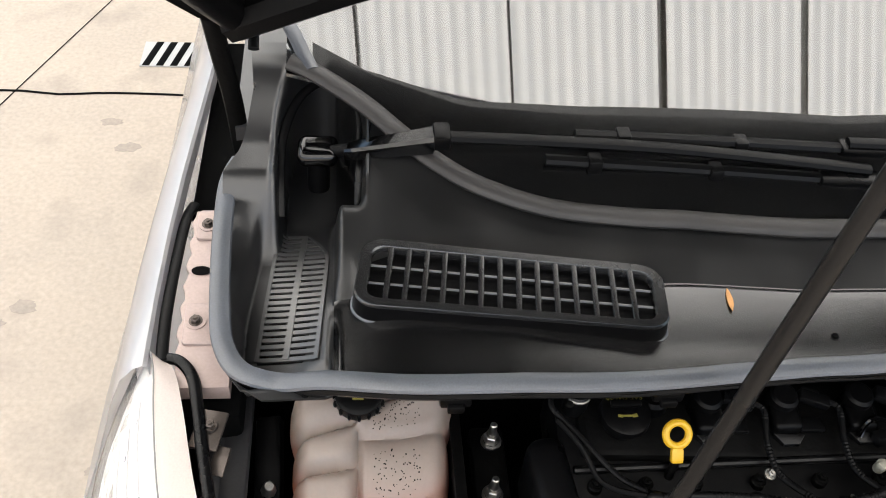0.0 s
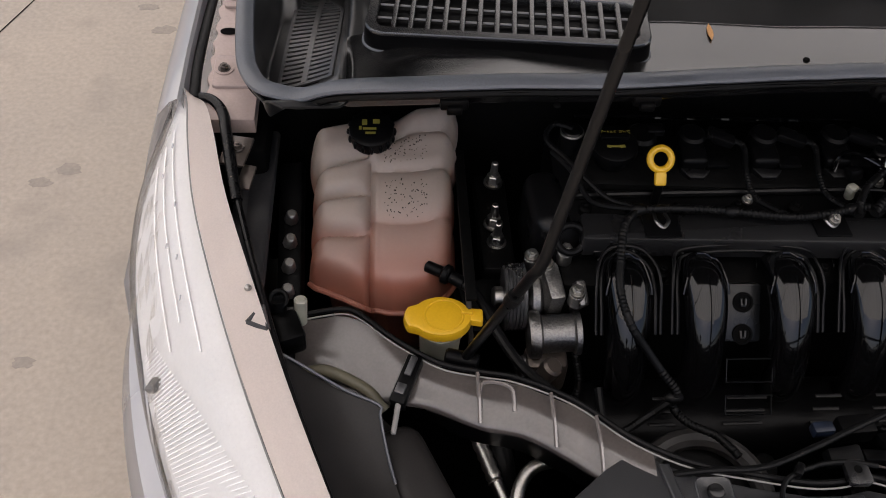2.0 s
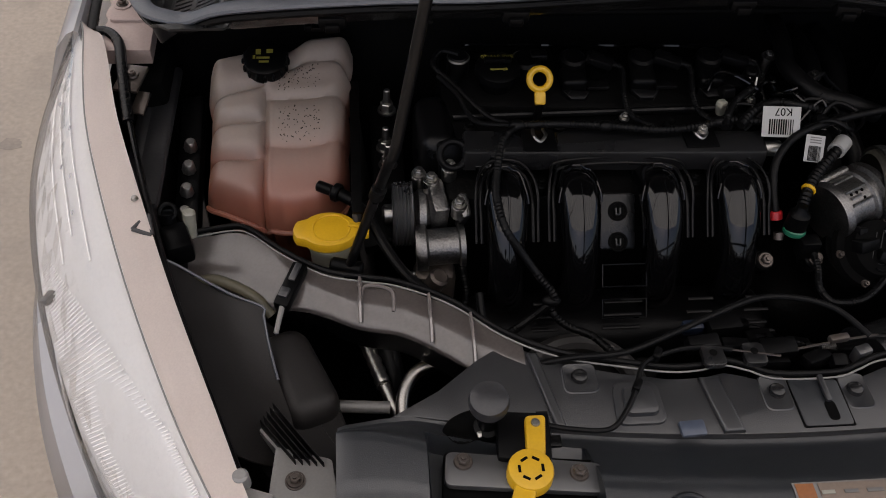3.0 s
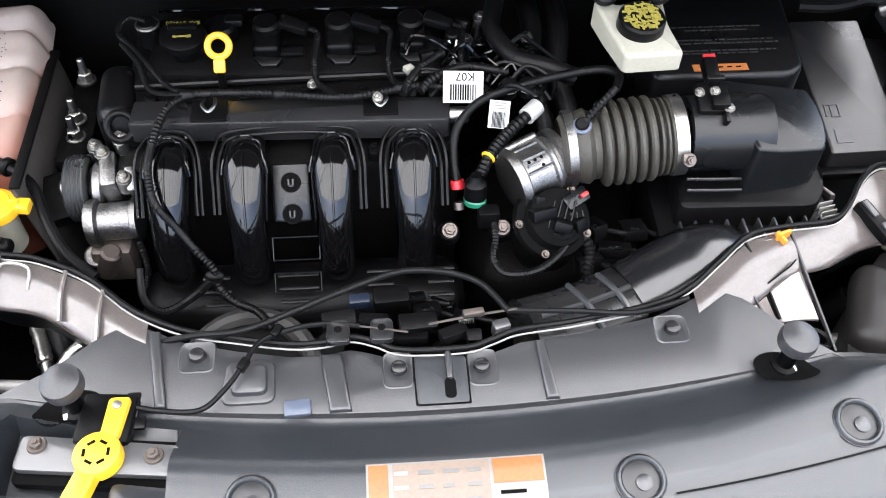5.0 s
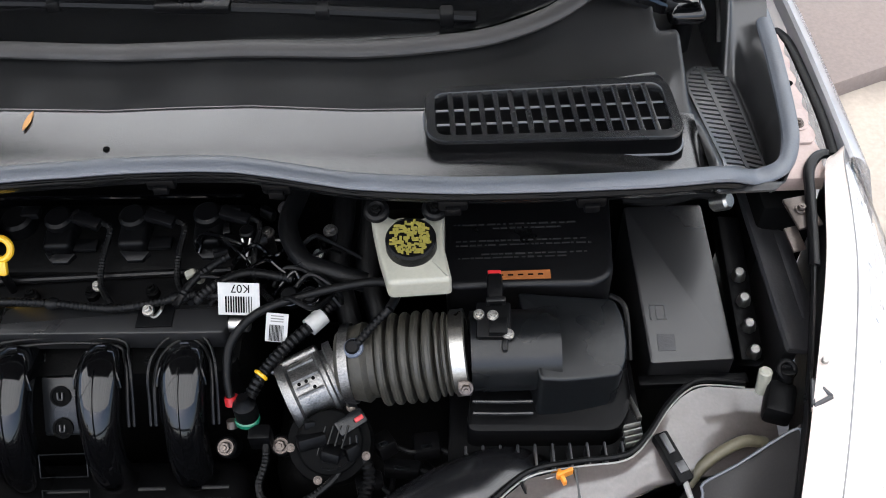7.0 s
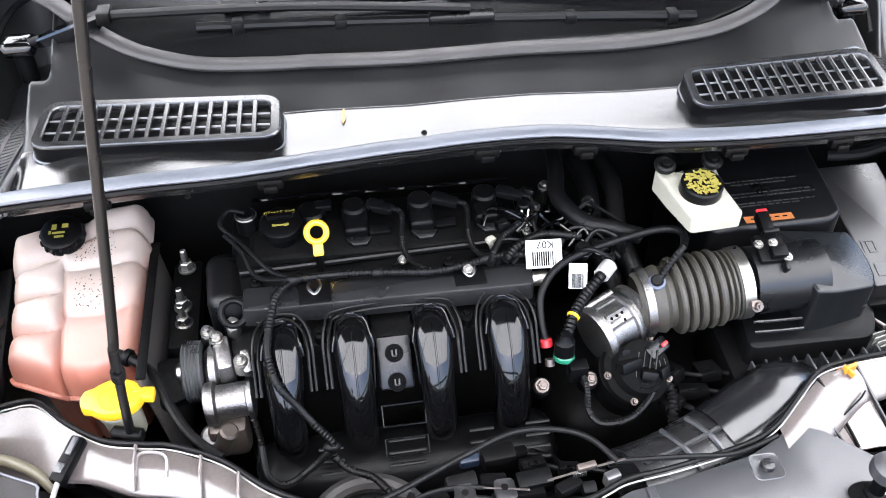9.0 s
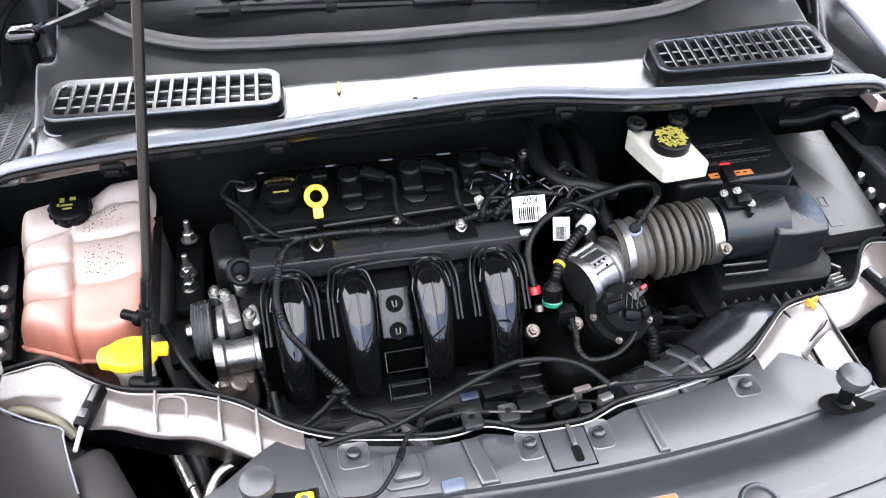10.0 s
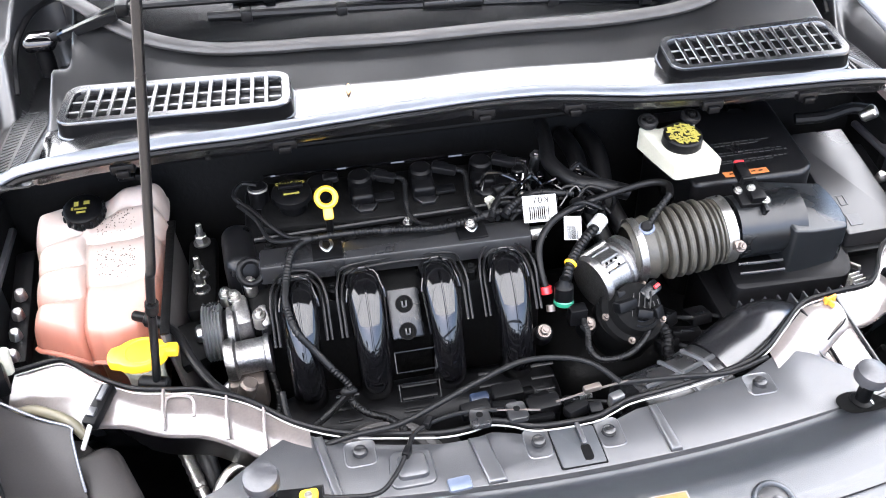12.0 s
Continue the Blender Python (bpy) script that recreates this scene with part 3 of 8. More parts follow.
def cowl():
    c = thing("scuttle_cowl", "black plastic scuttle cowl under the windscreen", "cowl panel", (0, 0.9, 1.1))
    def panel(columns, m):
        bm = B()
        sheet(bm, lambda i, j: Vector(columns[i][j]), range(len(columns)), range(len(columns[0])), 0.003)
        part("cowl_panel", skewed(bm), m, c, smooth=60, recalc=False)
    xs = span(-0.574, -0.534, 15) + span(-0.52, 0.52, 70) + span(0.534, 0.574, 15)
    columns = []
    for x in xs:
        y0 = lerp_table(LIP, abs(x))
        columns.append([(x, y, cowl_z(x, y)) for y in span(y0, y0 + 0.016, 8) + span(y0 + 0.02, 0.782, 14) + span(0.785, 0.793, 6)])
    panel(columns, COWL)
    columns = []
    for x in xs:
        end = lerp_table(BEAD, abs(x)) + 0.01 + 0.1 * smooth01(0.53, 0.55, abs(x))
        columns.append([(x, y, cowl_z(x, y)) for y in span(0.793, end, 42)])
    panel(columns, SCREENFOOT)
    for s in (-1, 1):
        ys = span(0.676, 1.122, 130)
        columns = []
        for u in (span(0, 1, 60) if s > 0 else span(1, 0, 60)):
            columns.append([(s * (0.574 + (lerp_table(ARM, y) - 0.574) * u), y, cowl_z(0.574 + (lerp_table(ARM, y) - 0.574) * u, y)) for y in ys])
        panel(columns, CORNER)
        bm = B()
        arch = [(0.636, 0.93, 1.118), (0.637, 0.97, 1.15), (0.635, 1.02, 1.165), (0.617, 1.07, 1.182), (0.584, 1.092, 1.192), (0.556, 1.078, 1.188), (0.545, 1.036, 1.178), (0.546, 0.97, 1.162), (0.548, 0.93, cowl_z(0.548, 0.93) - 0.004)]
        tube(bm, [(s * x, y, z) for x, y, z in arch], 0.006, n=10, flat=0.7)
        part("well_rim", skewed(bm), SATIN, c, "rounded rim of the wiper well")
    # rolled seal round the front edge and along the arms
    bm = B()
    half = [(a, lerp_table(LIP, a)) for a in (0.0, 0.06, 0.12, 0.2, 0.3, 0.4, 0.5, 0.58)] + [(0.62, 0.686), (0.65, 0.695), (0.668, 0.708), (0.68, 0.73), (0.687, 0.758), (0.692, 0.815), (0.695, 0.885), (0.694, 0.95), (0.684, 0.985)]
    def lz(a, y):
        return lip_z(a) if a < 0.6 else max(lip_z(a), 1.116 + 0.12 * (y - 0.7))
    path = [(-a, y, lz(a, y)) for a, y in half[::-1]] + [(a, y, lz(a, y)) for a, y in half[1:]]
    tube(bm, [(x, y + 0.009, z - 0.001) for x, y, z in path], 0.0108, n=12, res=5, flat=0.5)
    part("lip_seal", skewed(bm), SEAL, c, "bluish grey rubber lip seal")
    bm = B()
    tube(bm, [(x, y + 0.005, z - 0.011) for x, y, z in path], 0.0055, n=8, res=5)
    part("lower_lip", skewed(bm), RUBBER, c, "black lower lip")
    bm = B()
    bead = [(-a, y, lerp_table(BEAD_Z, a)) for a, y in BEAD[::-1]] + [(a, y, lerp_table(BEAD_Z, a)) for a, y in BEAD[1:]]
    tube(bm, bead, 0.0135, n=14, res=6, flat=0.6)
    part("screen_seal", skewed(bm), BEADING, c, "brownish grey rubber screen seal")
    # clips under the lip
    for x in (-0.46, -0.26, 0.0, 0.12, 0.3, 0.44):
        bm = B()
        y = lerp_table(LIP, abs(x)) + 0.006
        z = lip_z(abs(x)) - 0.034
        box(bm, (x, y + 0.006, z + 0.006), (0.03, 0.014, 0.014), 0.003)
        box(bm, (x, y - 0.001, z + 0.002), (0.016, 0.01, 0.01), 0.002)
        part("edge_clip", skewed(bm), BLACK, c)
    for x, y in ((-0.069, 0.728), (-0.6, 0.69), (-0.355, 0.655), (0.3, 0.66)):
        bm = B()
        lathe(bm, [(0, 0.003), (0.003, 0.002), (0.004, 0), (0, 0)], (x, y, cowl_z(x, y)), n=12)
        part("plug", bm, INKSHADE, c)


def vent(s):
    v = thing("air_intake_vent", "black plastic intake vent box with a barred grille", "vent", (s * 0.4, 0.77, 1.14), group="cowl vents")
    # the opening within the frame; the frame reaches a little further out
    inner = ((-0.542, 0.787, 1.153), (-0.257, 0.735, 1.173), (-0.254, 0.791, 1.181), (-0.533, 0.851, 1.16))
    if s > 0:
        inner = ((-0.536, 0.72, 1.163), (-0.286, 0.717, 1.168), (-0.284, 0.767, 1.181), (-0.525, 0.772, 1.182))
    i0, i1, i2, i3 = (Vector(p) for p in inner)
    def spread(u, w):
        return (i0 * (1 - u) + i1 * u) * (1 - w) + (i3 * (1 - u) + i2 * u) * w
    FL, FR, BR, BL = spread(-0.047, -0.185), spread(1.047, -0.185), spread(1.047, 1.185), spread(-0.047, 1.185)
    def q(u, w, h=0.0):
        p = (FL * (1 - u) + FR * u) * (1 - w) + (BL * (1 - u) + BR * u) * w
        return Vector((-s * p.x if s > 0 else p.x, p.y, p.z + h))
    def loop(m, r):
        """A rounded outline, m inside the edge, in shares of the depth."""
        ru, rw = r * 0.32, r
        poly = []
        for cu, cw, a0 in ((1 - m * 0.32 - ru, m + rw, -90), (1 - m * 0.32 - ru, 1 - m - rw, 0), (m * 0.32 + ru, 1 - m - rw, 90), (m * 0.32 + ru, m + rw, 180)):
            for k in range(7):
                a = radians(a0 + 15 * k)
                poly.append((cu + ru * math.cos(a), cw + rw * math.sin(a)))
        return poly
    def bands(levels, name, m, label="", smooth=35):
        bm = B()
        rings = [[bm.verts.new(q(u, w, h)) for u, w in lp] for lp, h in levels]
        n = len(rings[0])
        for a, b in zip(rings, rings[1:]):
            for i in range(n):
                bm.faces.new((a[i], a[(i + 1) % n], b[(i + 1) % n], b[i]))
        part(name, bm, m, v, label, smooth)
    bands([(loop(0.005, 0.24), -0.006), (loop(0.005, 0.24), -0.002), (loop(0.02, 0.23), 0.0), (loop(0.12, 0.14), 0.0), (loop(0.135, 0.13), -0.002), (loop(0.135, 0.13), -0.0105)], "grille_frame", VENT)
    bands([(loop(0.005, 0.24), -0.004), (loop(-0.01, 0.25), -0.022), (loop(-0.03, 0.26), -0.0235), (loop(-0.035, 0.26), -0.026), (loop(-0.05, 0.27), -0.05)], "vent_box", BLACK)
    bands([(loop(-0.012, 0.25), -0.0222), (loop(-0.028, 0.26), -0.0228), (loop(-0.032, 0.26), -0.0238)], "flange_edge", SEAL, "thin grey flange edge")
    bm = B()
    bm.faces.new([bm.verts.new(q(u, w, -0.0095)) for u, w in loop(0.13, 0.13)])
    part("dark_mesh", bm, BLACK, v)
    for i in range(1, 15):
        u = 0.045 + 0.91 * i / 15
        bm = B()
        tube(bm, [q(u, 0.125, -0.0022), q(u, 0.875, -0.0022)], 0.0031, n=8, flat=0.6)
        part("bar", bm, VENT, v)
    for w in (0.375, 0.625):
        bm = B()
        tube(bm, [q(0.045, w, -0.006), q(0.955, w, -0.006)], 0.0014, n=6)
        part("cross_bar", bm, SLOTTED, v)
    bm = B()
    a, b, c = q(0.01, 0.98), q(0.03, 1.16), q(0.3, 1.0)
    prism(bm, [(a.x, a.y), (b.x, b.y), (c.x, c.y)], 1.11, lambda x, y: a.z - 0.004, 0.002)
    part("corner_fin", bm, COWL, v)


def slot_grille(s):
    g = thing("slotted_drain_grille", "dark grey slotted drain grille with a central spine", "grille", (s * 0.62, 0.78, 1.1), group="cowl slot grilles")
    # corner points: front inner, front outer, back inner, back outer
    A, Bv, C, D = (Vector(p) for p in ((0.592, 0.73, 1.122), (0.652, 0.758, 1.084), (0.58, 0.935, 1.097), (0.637, 0.935, 1.089)))
    def q(u, w, h=0.0):
        p = (A * (1 - u) + Bv * u) * (1 - w) + (C * (1 - u) + D * u) * w
        return Vector((s * p.x, p.y - (0.034 if s > 0 else 0.0), p.z + h))
    def on(u, w, h):
        p = q(u, w)
        return Vector((p.x, p.y, min(cowl_z(p.x, p.y), p.z + 0.003) + h))
    def inner(w):
        return 0.45 * ((w - 0.72) / 0.28) ** 2 if w > 0.72 else 0.0
    def strip(name, rows, m, thick):
        bm = B()
        g = [[bm.verts.new(p) for p in r] for r in rows]
        for a, b in zip(g, g[1:]):
            for i in range(len(a) - 1):
                bm.faces.new((a[i], b[i], b[i + 1], a[i + 1]))
        bmesh.ops.recalc_face_normals(bm, faces=bm.faces)
        bmesh.ops.solidify(bm, geom=bm.faces[:], thickness=thick)
        part(name, bm, m, g0, smooth=40)
    g0 = g
    us = span(0, 1, 9)
    strip("dark_gap", [[on(inner(w) + (1 - inner(w)) * u, w, 0.0012) for u in us] for w in span(-0.02, 1.0, 30)], INKSHADE, 0.0006)
    n = 22
    for i in range(n + 1):
        w = i / n
        strip("slat", [[on(inner(w) + (1 - inner(w)) * u, w + e, 0.0042) for u in us] for e in (-0.0135, 0.0135)], SLOTTED, 0.002)
    strip("spine", [[on(u + e, w, 0.0048) for w in span(0, 1, 20)] for u, e in ((0.5, -0.055), (0.5, 0.055))], SLOTTED, 0.002)
    for u0, u1 in ((-0.05, 0.02), (0.98, 1.05)):
        strip("border", [[on((inner(w) if u0 < 0 else 0) + u, w, 0.0046) for w in span(-0.01, 1.0, 24)] for u in (u0, u1)], SLOTTED, 0.002)


cowl()
for side in (-1, 1):
    vent(side)
    slot_grille(side)


# ---- windscreen, wipers, bonnet ----
def glass_z(x, y):
    return 1.178 + 0.5 * (y - 0.86) - 0.12 * x * x


def frit_y(a):
    return lerp_table([(0, 0.98), (0.3, 0.995), (0.43, 1.008), (0.54, 1.052), (0.6, 1.09)], a)


def windscreen():
    w = thing("windscreen", "raked windscreen glass reflecting the corrugated canopy", "windscreen", (0, 1.3, 1.2))
    bm = B()
    gy = lambda x, v: lerp_table(BEAD, abs(x)) + 0.012 + (2.1 - lerp_table(BEAD, abs(x))) * v
    sheet(bm, lambda x, v: Vector((x, gy(x, v), glass_z(x, gy(x, v)))), span(-0.63, 0.63, 41), span(0, 1, 21), 0.005)
    p = part("glass_pane", bm, PANE, w)
    p.visible_shadow = False
    bm = B()
    rows = [[bm.verts.new((x, y0 + (frit_y(abs(x)) - y0) * i / 12, glass_z(x, y0 + (frit_y(abs(x)) - y0) * i / 12) + 0.003)) for i in range(13)] for x in span(-0.6, 0.6, 61) for y0 in (lerp_table(BEAD, abs(x)) + 0.012,)]
    for a, b in zip(rows, rows[1:]):
        for i in range(12):
            bm.faces.new((a[i], b[i], b[i + 1], a[i + 1]))
    bmesh.ops.solidify(bm, geom=bm.faces[:], thickness=0.002)
    part("black_border", bm, BORDER, w, "black ceramic border of the glass")
    for s in (-1, 1):
        bm = B()
        tube(bm, [(s * 0.6, 1.045, 1.245), (s * 0.615, 1.075, 1.26), (s * 0.64, 1.13, 1.29), (s * 0.655, 1.24, 1.345), (s * 0.655, 1.55, 1.5), (s * 0.63, 2.05, 1.75)], 0.009, n=10, flat=0.6)
        part("pillar_trim", bm, SEAL, w, "grey pillar trim")
    dash = thing("dashboard", "pale grey dashboard top behind the windscreen", "dashboard", (0, 1.5, 1.0))
    bm = B()
    sheet(bm, lambda x, y: Vector((x, y, glass_z(x, 1.1) - 0.12 + 0.1 * (y - 1.1))), span(-0.7, 0.7, 9), span(1.1, 2.2, 5), 0.02)
    part("dash_top", bm, GREY, dash)
    cab = thing("car_cabin_roof", "silver painted car roof behind the windscreen", "car roof", (0, 2.4, 1.6))
    bm = B()
    sheet(bm, lambda x, y: Vector((x, y, 1.81 + 0.03 * math.sin((y - 2.05) * 1.3) - 0.08 * x * x)), span(-0.66, 0.66, 13), span(2.06, 3.6, 11), 0.02)
    part("roof_panel", bm, SILVER, cab)
    # Black board added in place of the cabin's shade behind the glass.
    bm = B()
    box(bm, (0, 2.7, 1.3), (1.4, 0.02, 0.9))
    part("cabin_shade_board", bm, INKSHADE, cab)


def wiper(name, pivot, elbow, tip_a, tip_b, mid):
    w0 = thing(name, "black wiper arm and blade resting on the glass", "wiper", pivot, group="wipers")
    pv, eb, md = Vector(pivot), Vector(elbow), Vector(mid)
    bm = B()
    cyl(bm, pv + Vector((0, 0, -0.05)), pv + Vector((0, 0, -0.006)), 0.013, n=16)
    part("spindle", bm, BLACK, w0)
    bm = B()
    k = 1 if eb.x > pv.x else -1
    box(bm, pv + Vector((0, 0, 0.003)), (0.046, 0.042, 0.022), 0.01, None, 4)
    part("pivot_cap", bm, GLOSS, w0, "glossy black pivot cap")
    bm = B()
    a, b = pv.lerp(eb, 0.24), pv.lerp(eb, 0.97)
    side = (b - a).cross(Vector((0, 0, 1))).normalized()
    for q, w, h in ((a, 0.0085, 0.012), (a.lerp(b, 0.12), 0.0115, 0.015), (b, 0.015, 0.02)):
        for u, v in ((-1, 0), (-1, 0.8), (-0.75, 1), (0.75, 1), (1, 0.8), (1, 0)):
            bm.verts.new(q + side * (u * w) + Vector((0, 0, (v - 0.6) * h)))
    vs = list(bm.verts)
    for k in (0, 6):
        for n in range(6):
            bm.faces.new((vs[k + n], vs[k + (n + 1) % 6], vs[k + 6 + (n + 1) % 6], vs[k + 6 + n]))
    bm.faces.new(vs[:6])
    bm.faces.new(vs[12:])
    part("arm_root", bm, GLOSS, w0)
    bm = B()
    cyl(bm, pv.lerp(eb, 0.08), pv.lerp(eb, 0.27), 0.007, n=12)
    part("arm_neck", bm, BLACK, w0)
    bm = B()
    box(bm, eb, (0.018, 0.03, 0.018), 0.003)
    part("hinge", bm, BLACK, w0)
    bm = B()
    tube(bm, [eb, eb.lerp(md, 0.5) + Vector((0, 0.002, 0.006)), md], 0.008, n=8, flat=0.7)
    part("arm", bm, BLACK, w0)
    a, b = Vector(tip_a), Vector(tip_b)
    bm = B()
    tube(bm, [a, a.lerp(b, 0.3) + Vector((0, 0, 0.003)), a.lerp(b, 0.7) + Vector((0, 0, 0.003)), b], 0.0075, n=8, flat=0.8)
    part("blade", bm, RUBBER, w0)
    bm = B()
    box(bm, a.lerp(b, 0.52) + Vector((0, 0, 0.006)), (0.09, 0.022, 0.012), 0.004, (0, 0, math.degrees(math.atan2(b.y - a.y, b.x - a.x))))
    part("blade_clip", bm, SATIN, w0)
    for t in (0.08, 0.28, 0.74, 0.95):
        bm = B()
        box(bm, a.lerp(b, t), (0.016, 0.02, 0.018), 0.003)
        part("blade_claw", bm, RUBBER, w0)


def gz(x, y, h=0.012):
    return (x, y, glass_z(x, y) + h)


def bonnet():
    h = thing("bonnet", "raised car bonnet with dark underside, held on a prop", "bonnet", (0, 1.1, 1.25))
    th = radians(53)
    def at(x, s, d=0.0):
        k = x / 0.72
        s0 = 0.21 * max(0, 1 - (abs(k) / 0.92) ** 2.5) + 0.05 * smooth01(0.94, 1.0, abs(k))
        t = s0 + (1.03 - s0 - 0.12 * k ** 2) * s
        wide = 1 + 0.11 * smooth01(0.0, 0.16, s)
        return Vector((x * wide, 1.085 - t * math.cos(th) + d * math.sin(th), 1.262 + t * math.sin(th) + d * math.cos(th) + 0.05 * (1 - k ** 2)))
    for nm, d, m, lb in (("outer_skin", 0.02, SILVER, ""), ("inner_frame", 0.0, BLACK, "black inner frame and lining")):
        bm = B()
        g = [[bm.verts.new(at(x, s, d)) for s in span(0, 1, 14)] for x in span(-0.72, 0.72, 61)]
        for a, b in zip(g, g[1:]):
            for i in range(13):
                bm.faces.new((a[i], b[i], b[i + 1], a[i + 1]))
        bmesh.ops.solidify(bm, geom=bm.faces[:], thickness=0.004)
        part(nm, bm, m, h, lb)
    for s in (-1, 1):
        bm = B()
        tube(bm, [at(s * 0.65, u, -0.012) for u in span(0.06, 0.98, 8)], 0.02, n=12)
        part("side_rib", bm, BLACK, h)
        bm = B()
        tube(bm, [(s * 0.712, 1.085, 1.29), (s * 0.707, 1.095, 1.23), (s * 0.7, 1.105, 1.16), (s * 0.696, 1.115, 1.07)], 0.012, n=10, flat=0.5)
        part("hinge_arm", bm, DARK, h, "black steel hinge arm")
        bm = B()
        cyl(bm, at(s * 0.655, 0.03, -0.035), at(s * 0.655, 0.03, 0.0), 0.006)
        part("stop_pin", bm, BLACK, h)
    bm = B()
    tube(bm, [at(x, 0.06, -0.015) for x in span(-0.66, 0.66, 9)], 0.022, n=8)
    part("rear_rib", bm, BLACK, h)
    p = thing("bonnet_prop_rod", "black painted steel prop rod holding the bonnet", "prop rod", (-0.449, 0.456, 0.965))
    bm = B()
    tube(bm, [(-0.449, 0.475, 0.955), (-0.446, 0.472, 0.972), (-0.412, 0.418, 1.15), (-0.4045, 0.41, 1.18), (-0.395, 0.415, 1.235), (-0.348, 0.441, 1.52), (-0.291, 0.471, 1.86), (-0.254, 0.49, 2.08)], 0.0051, n=12, res=5)
    part("rod", bm, SATIN, p)
    bm = B()
    cyl(bm, (-0.47, 0.482, 0.952), (-0.435, 0.472, 0.952), 0.009, n=14, bev=0.002)
    part("pivot_bush", bm, BLACK, p)
    bm = B()
    cyl(bm, (-0.4205, 0.4315, 1.105), (-0.4175, 0.427, 1.12), 0.0075, n=12)
    part("rod_clip", bm, RUBBER, p)


windscreen()
wiper("wiper", (-0.5935, 0.9875, 1.172), (-0.46, 0.942, 1.234), gz(-0.345, 0.932), gz(0.334, 0.889), gz(0.02, 0.914))
wiper("wiper", (0.585, 0.923, 1.162), (0.475, 0.909, 1.223), gz(-0.31, 0.957), gz(0.36, 0.93), gz(0.0, 0.943))
bonnet()

# ---- headlamps ----
HL_IN = [(0.758, 0.79, 1.05), (0.742, 0.772, 1.053), (0.727, 0.72, 1.052), (0.705, 0.63, 1.044), (0.665, 0.51, 1.033), (0.62, 0.385, 1.02), (0.572, 0.265, 1.006), (0.548, 0.205, 0.998), (0.53, 0.165, 0.99)]
HL_OUT = [(0.79, 0.80, 1.015), (0.81, 0.76, 0.99), (0.824, 0.7, 0.965), (0.821, 0.61, 0.945), (0.797, 0.5, 0.93), (0.764, 0.405, 0.92), (0.715, 0.3, 0.91), (0.66, 0.215, 0.9), (0.62, 0.16, 0.89)]


def headlamp(s):
    h = thing("headlamp", "large clear headlamp with silvery reflector and pale rim", "headlight", (s * 0.7, 0.45, 0.85), group="headlamps")
    a = spline(HL_IN, 5)
    b = spline(HL_OUT, 5)
    def q(i, w, d=0.0):
        """w: 0 at the inner edge, 1 at the outer shoulder, 2 low on the flank."""
        p, o = a[i], b[i]
        if w <= 1:
            r = p.lerp(o, w)
            z = p.z + (o.z - p.z) * w + 0.028 * math.sin(w * math.pi) * 0.9
        else:
            r = o + (o - p) * 0.1 * math.sin((w - 1) * 1.5)
            z = o.z - 0.17 * (w - 1) ** 1.3
        n = Vector((0.4 * s * w, -0.1, 0.9)).normalized()
        return Vector((s * r.x, r.y, z)) - n * d
    def skin(w0, w1, k, d, thick):
        bm = B()
        g = [[bm.verts.new(q(i, w0 + (w1 - w0) * j / k, d)) for j in range(k + 1)] for i in range(len(a))]
        for m, n in zip(g, g[1:]):
            for j in range(k):
                bm.faces.new((m[j], n[j], n[j + 1], m[j + 1]))
        bmesh.ops.solidify(bm, geom=bm.faces[:], thickness=thick)
        return bm
    part("rim", skin(-0.02, 0.27, 6, 0.0, 0.004), PALE, h, "pale plastic top rim")
    lens = part("lens", skin(0.285, 1.8, 22, 0.0, 0.003), LENS, h, "clear lens")
    lens.visible_shadow = False
    part("reflector", skin(0.28, 1.78, 22, 0.011, 0.003), CHROME, h, "silvery reflector")
    bm = B()
    tube(bm, [q(i, 0.28, -0.0003) for i in range(0, len(a), 2)], 0.0009, n=6, res=2)
    part("lens_joint", bm, GREYSTEEL, h)
    bm = B()
    tube(bm, [(s * x, y, z) for x, y, z in ((0.757, 0.796, 1.044), (0.738, 0.79, 1.046), (0.722, 0.768, 1.046), (0.713, 0.73, 1.044), (0.703, 0.68, 1.04), (0.692, 0.63, 1.036))], 0.0066, n=10, flat=0.8)
    tube(bm, [(s * x, y, z) for x, y, z in ((0.692, 0.634, 1.036), (0.663, 0.53, 1.026), (0.621, 0.4, 1.012), (0.575, 0.28, 0.996), (0.542, 0.2, 0.982))], 0.0035, n=8)
    part("rear_seal", bm, SATIN, h, "dark grey rubber seal")
    # ribbed band of the turn lamp
    for k in range(84):
        i = 20 + k * 0.22
        i0 = int(i)
        if i0 + 1 >= len(a):
            break
        t = i - i0
        p0, p1 = (q(i0, w, 0.0085).lerp(q(i0 + 1, w, 0.0085), t) for w in (0.86 - 0.5 * min(1, k / 50), 0.97))
        bm = B()
        tube(bm, [p0, p1], 0.0007, n=5)
        part("rib", bm, CHROME, h)
    # small marks in the lens
    for i, w in ((9, 0.5), (11, 0.62), (14, 0.47), (16, 0.6), (17, 0.52), (19, 0.56)):
        bm = B()
        box(bm, q(i, w, 0.006), (0.002, 0.007, 0.002), 0.0008)
        part("lens_mark", bm, SILVER, h)
    for w in (0.5, 0.62, 0.74):
        bm = B()
        tube(bm, [q(i, w + 0.02 * math.sin(i * 0.3), 0.0085) for i in range(7 + int(10 * (w - 0.5)), 23, 3)], 0.0009, n=6)
        part("light_strip", bm, CHROME, h)
    bm = B()
    box(bm, q(22, 0.92, 0.006), (0.013, 0.018, 0.009), 0.003, (0, s * 30, s * 25))
    part("side_bulb", bm, GREYINK, h)
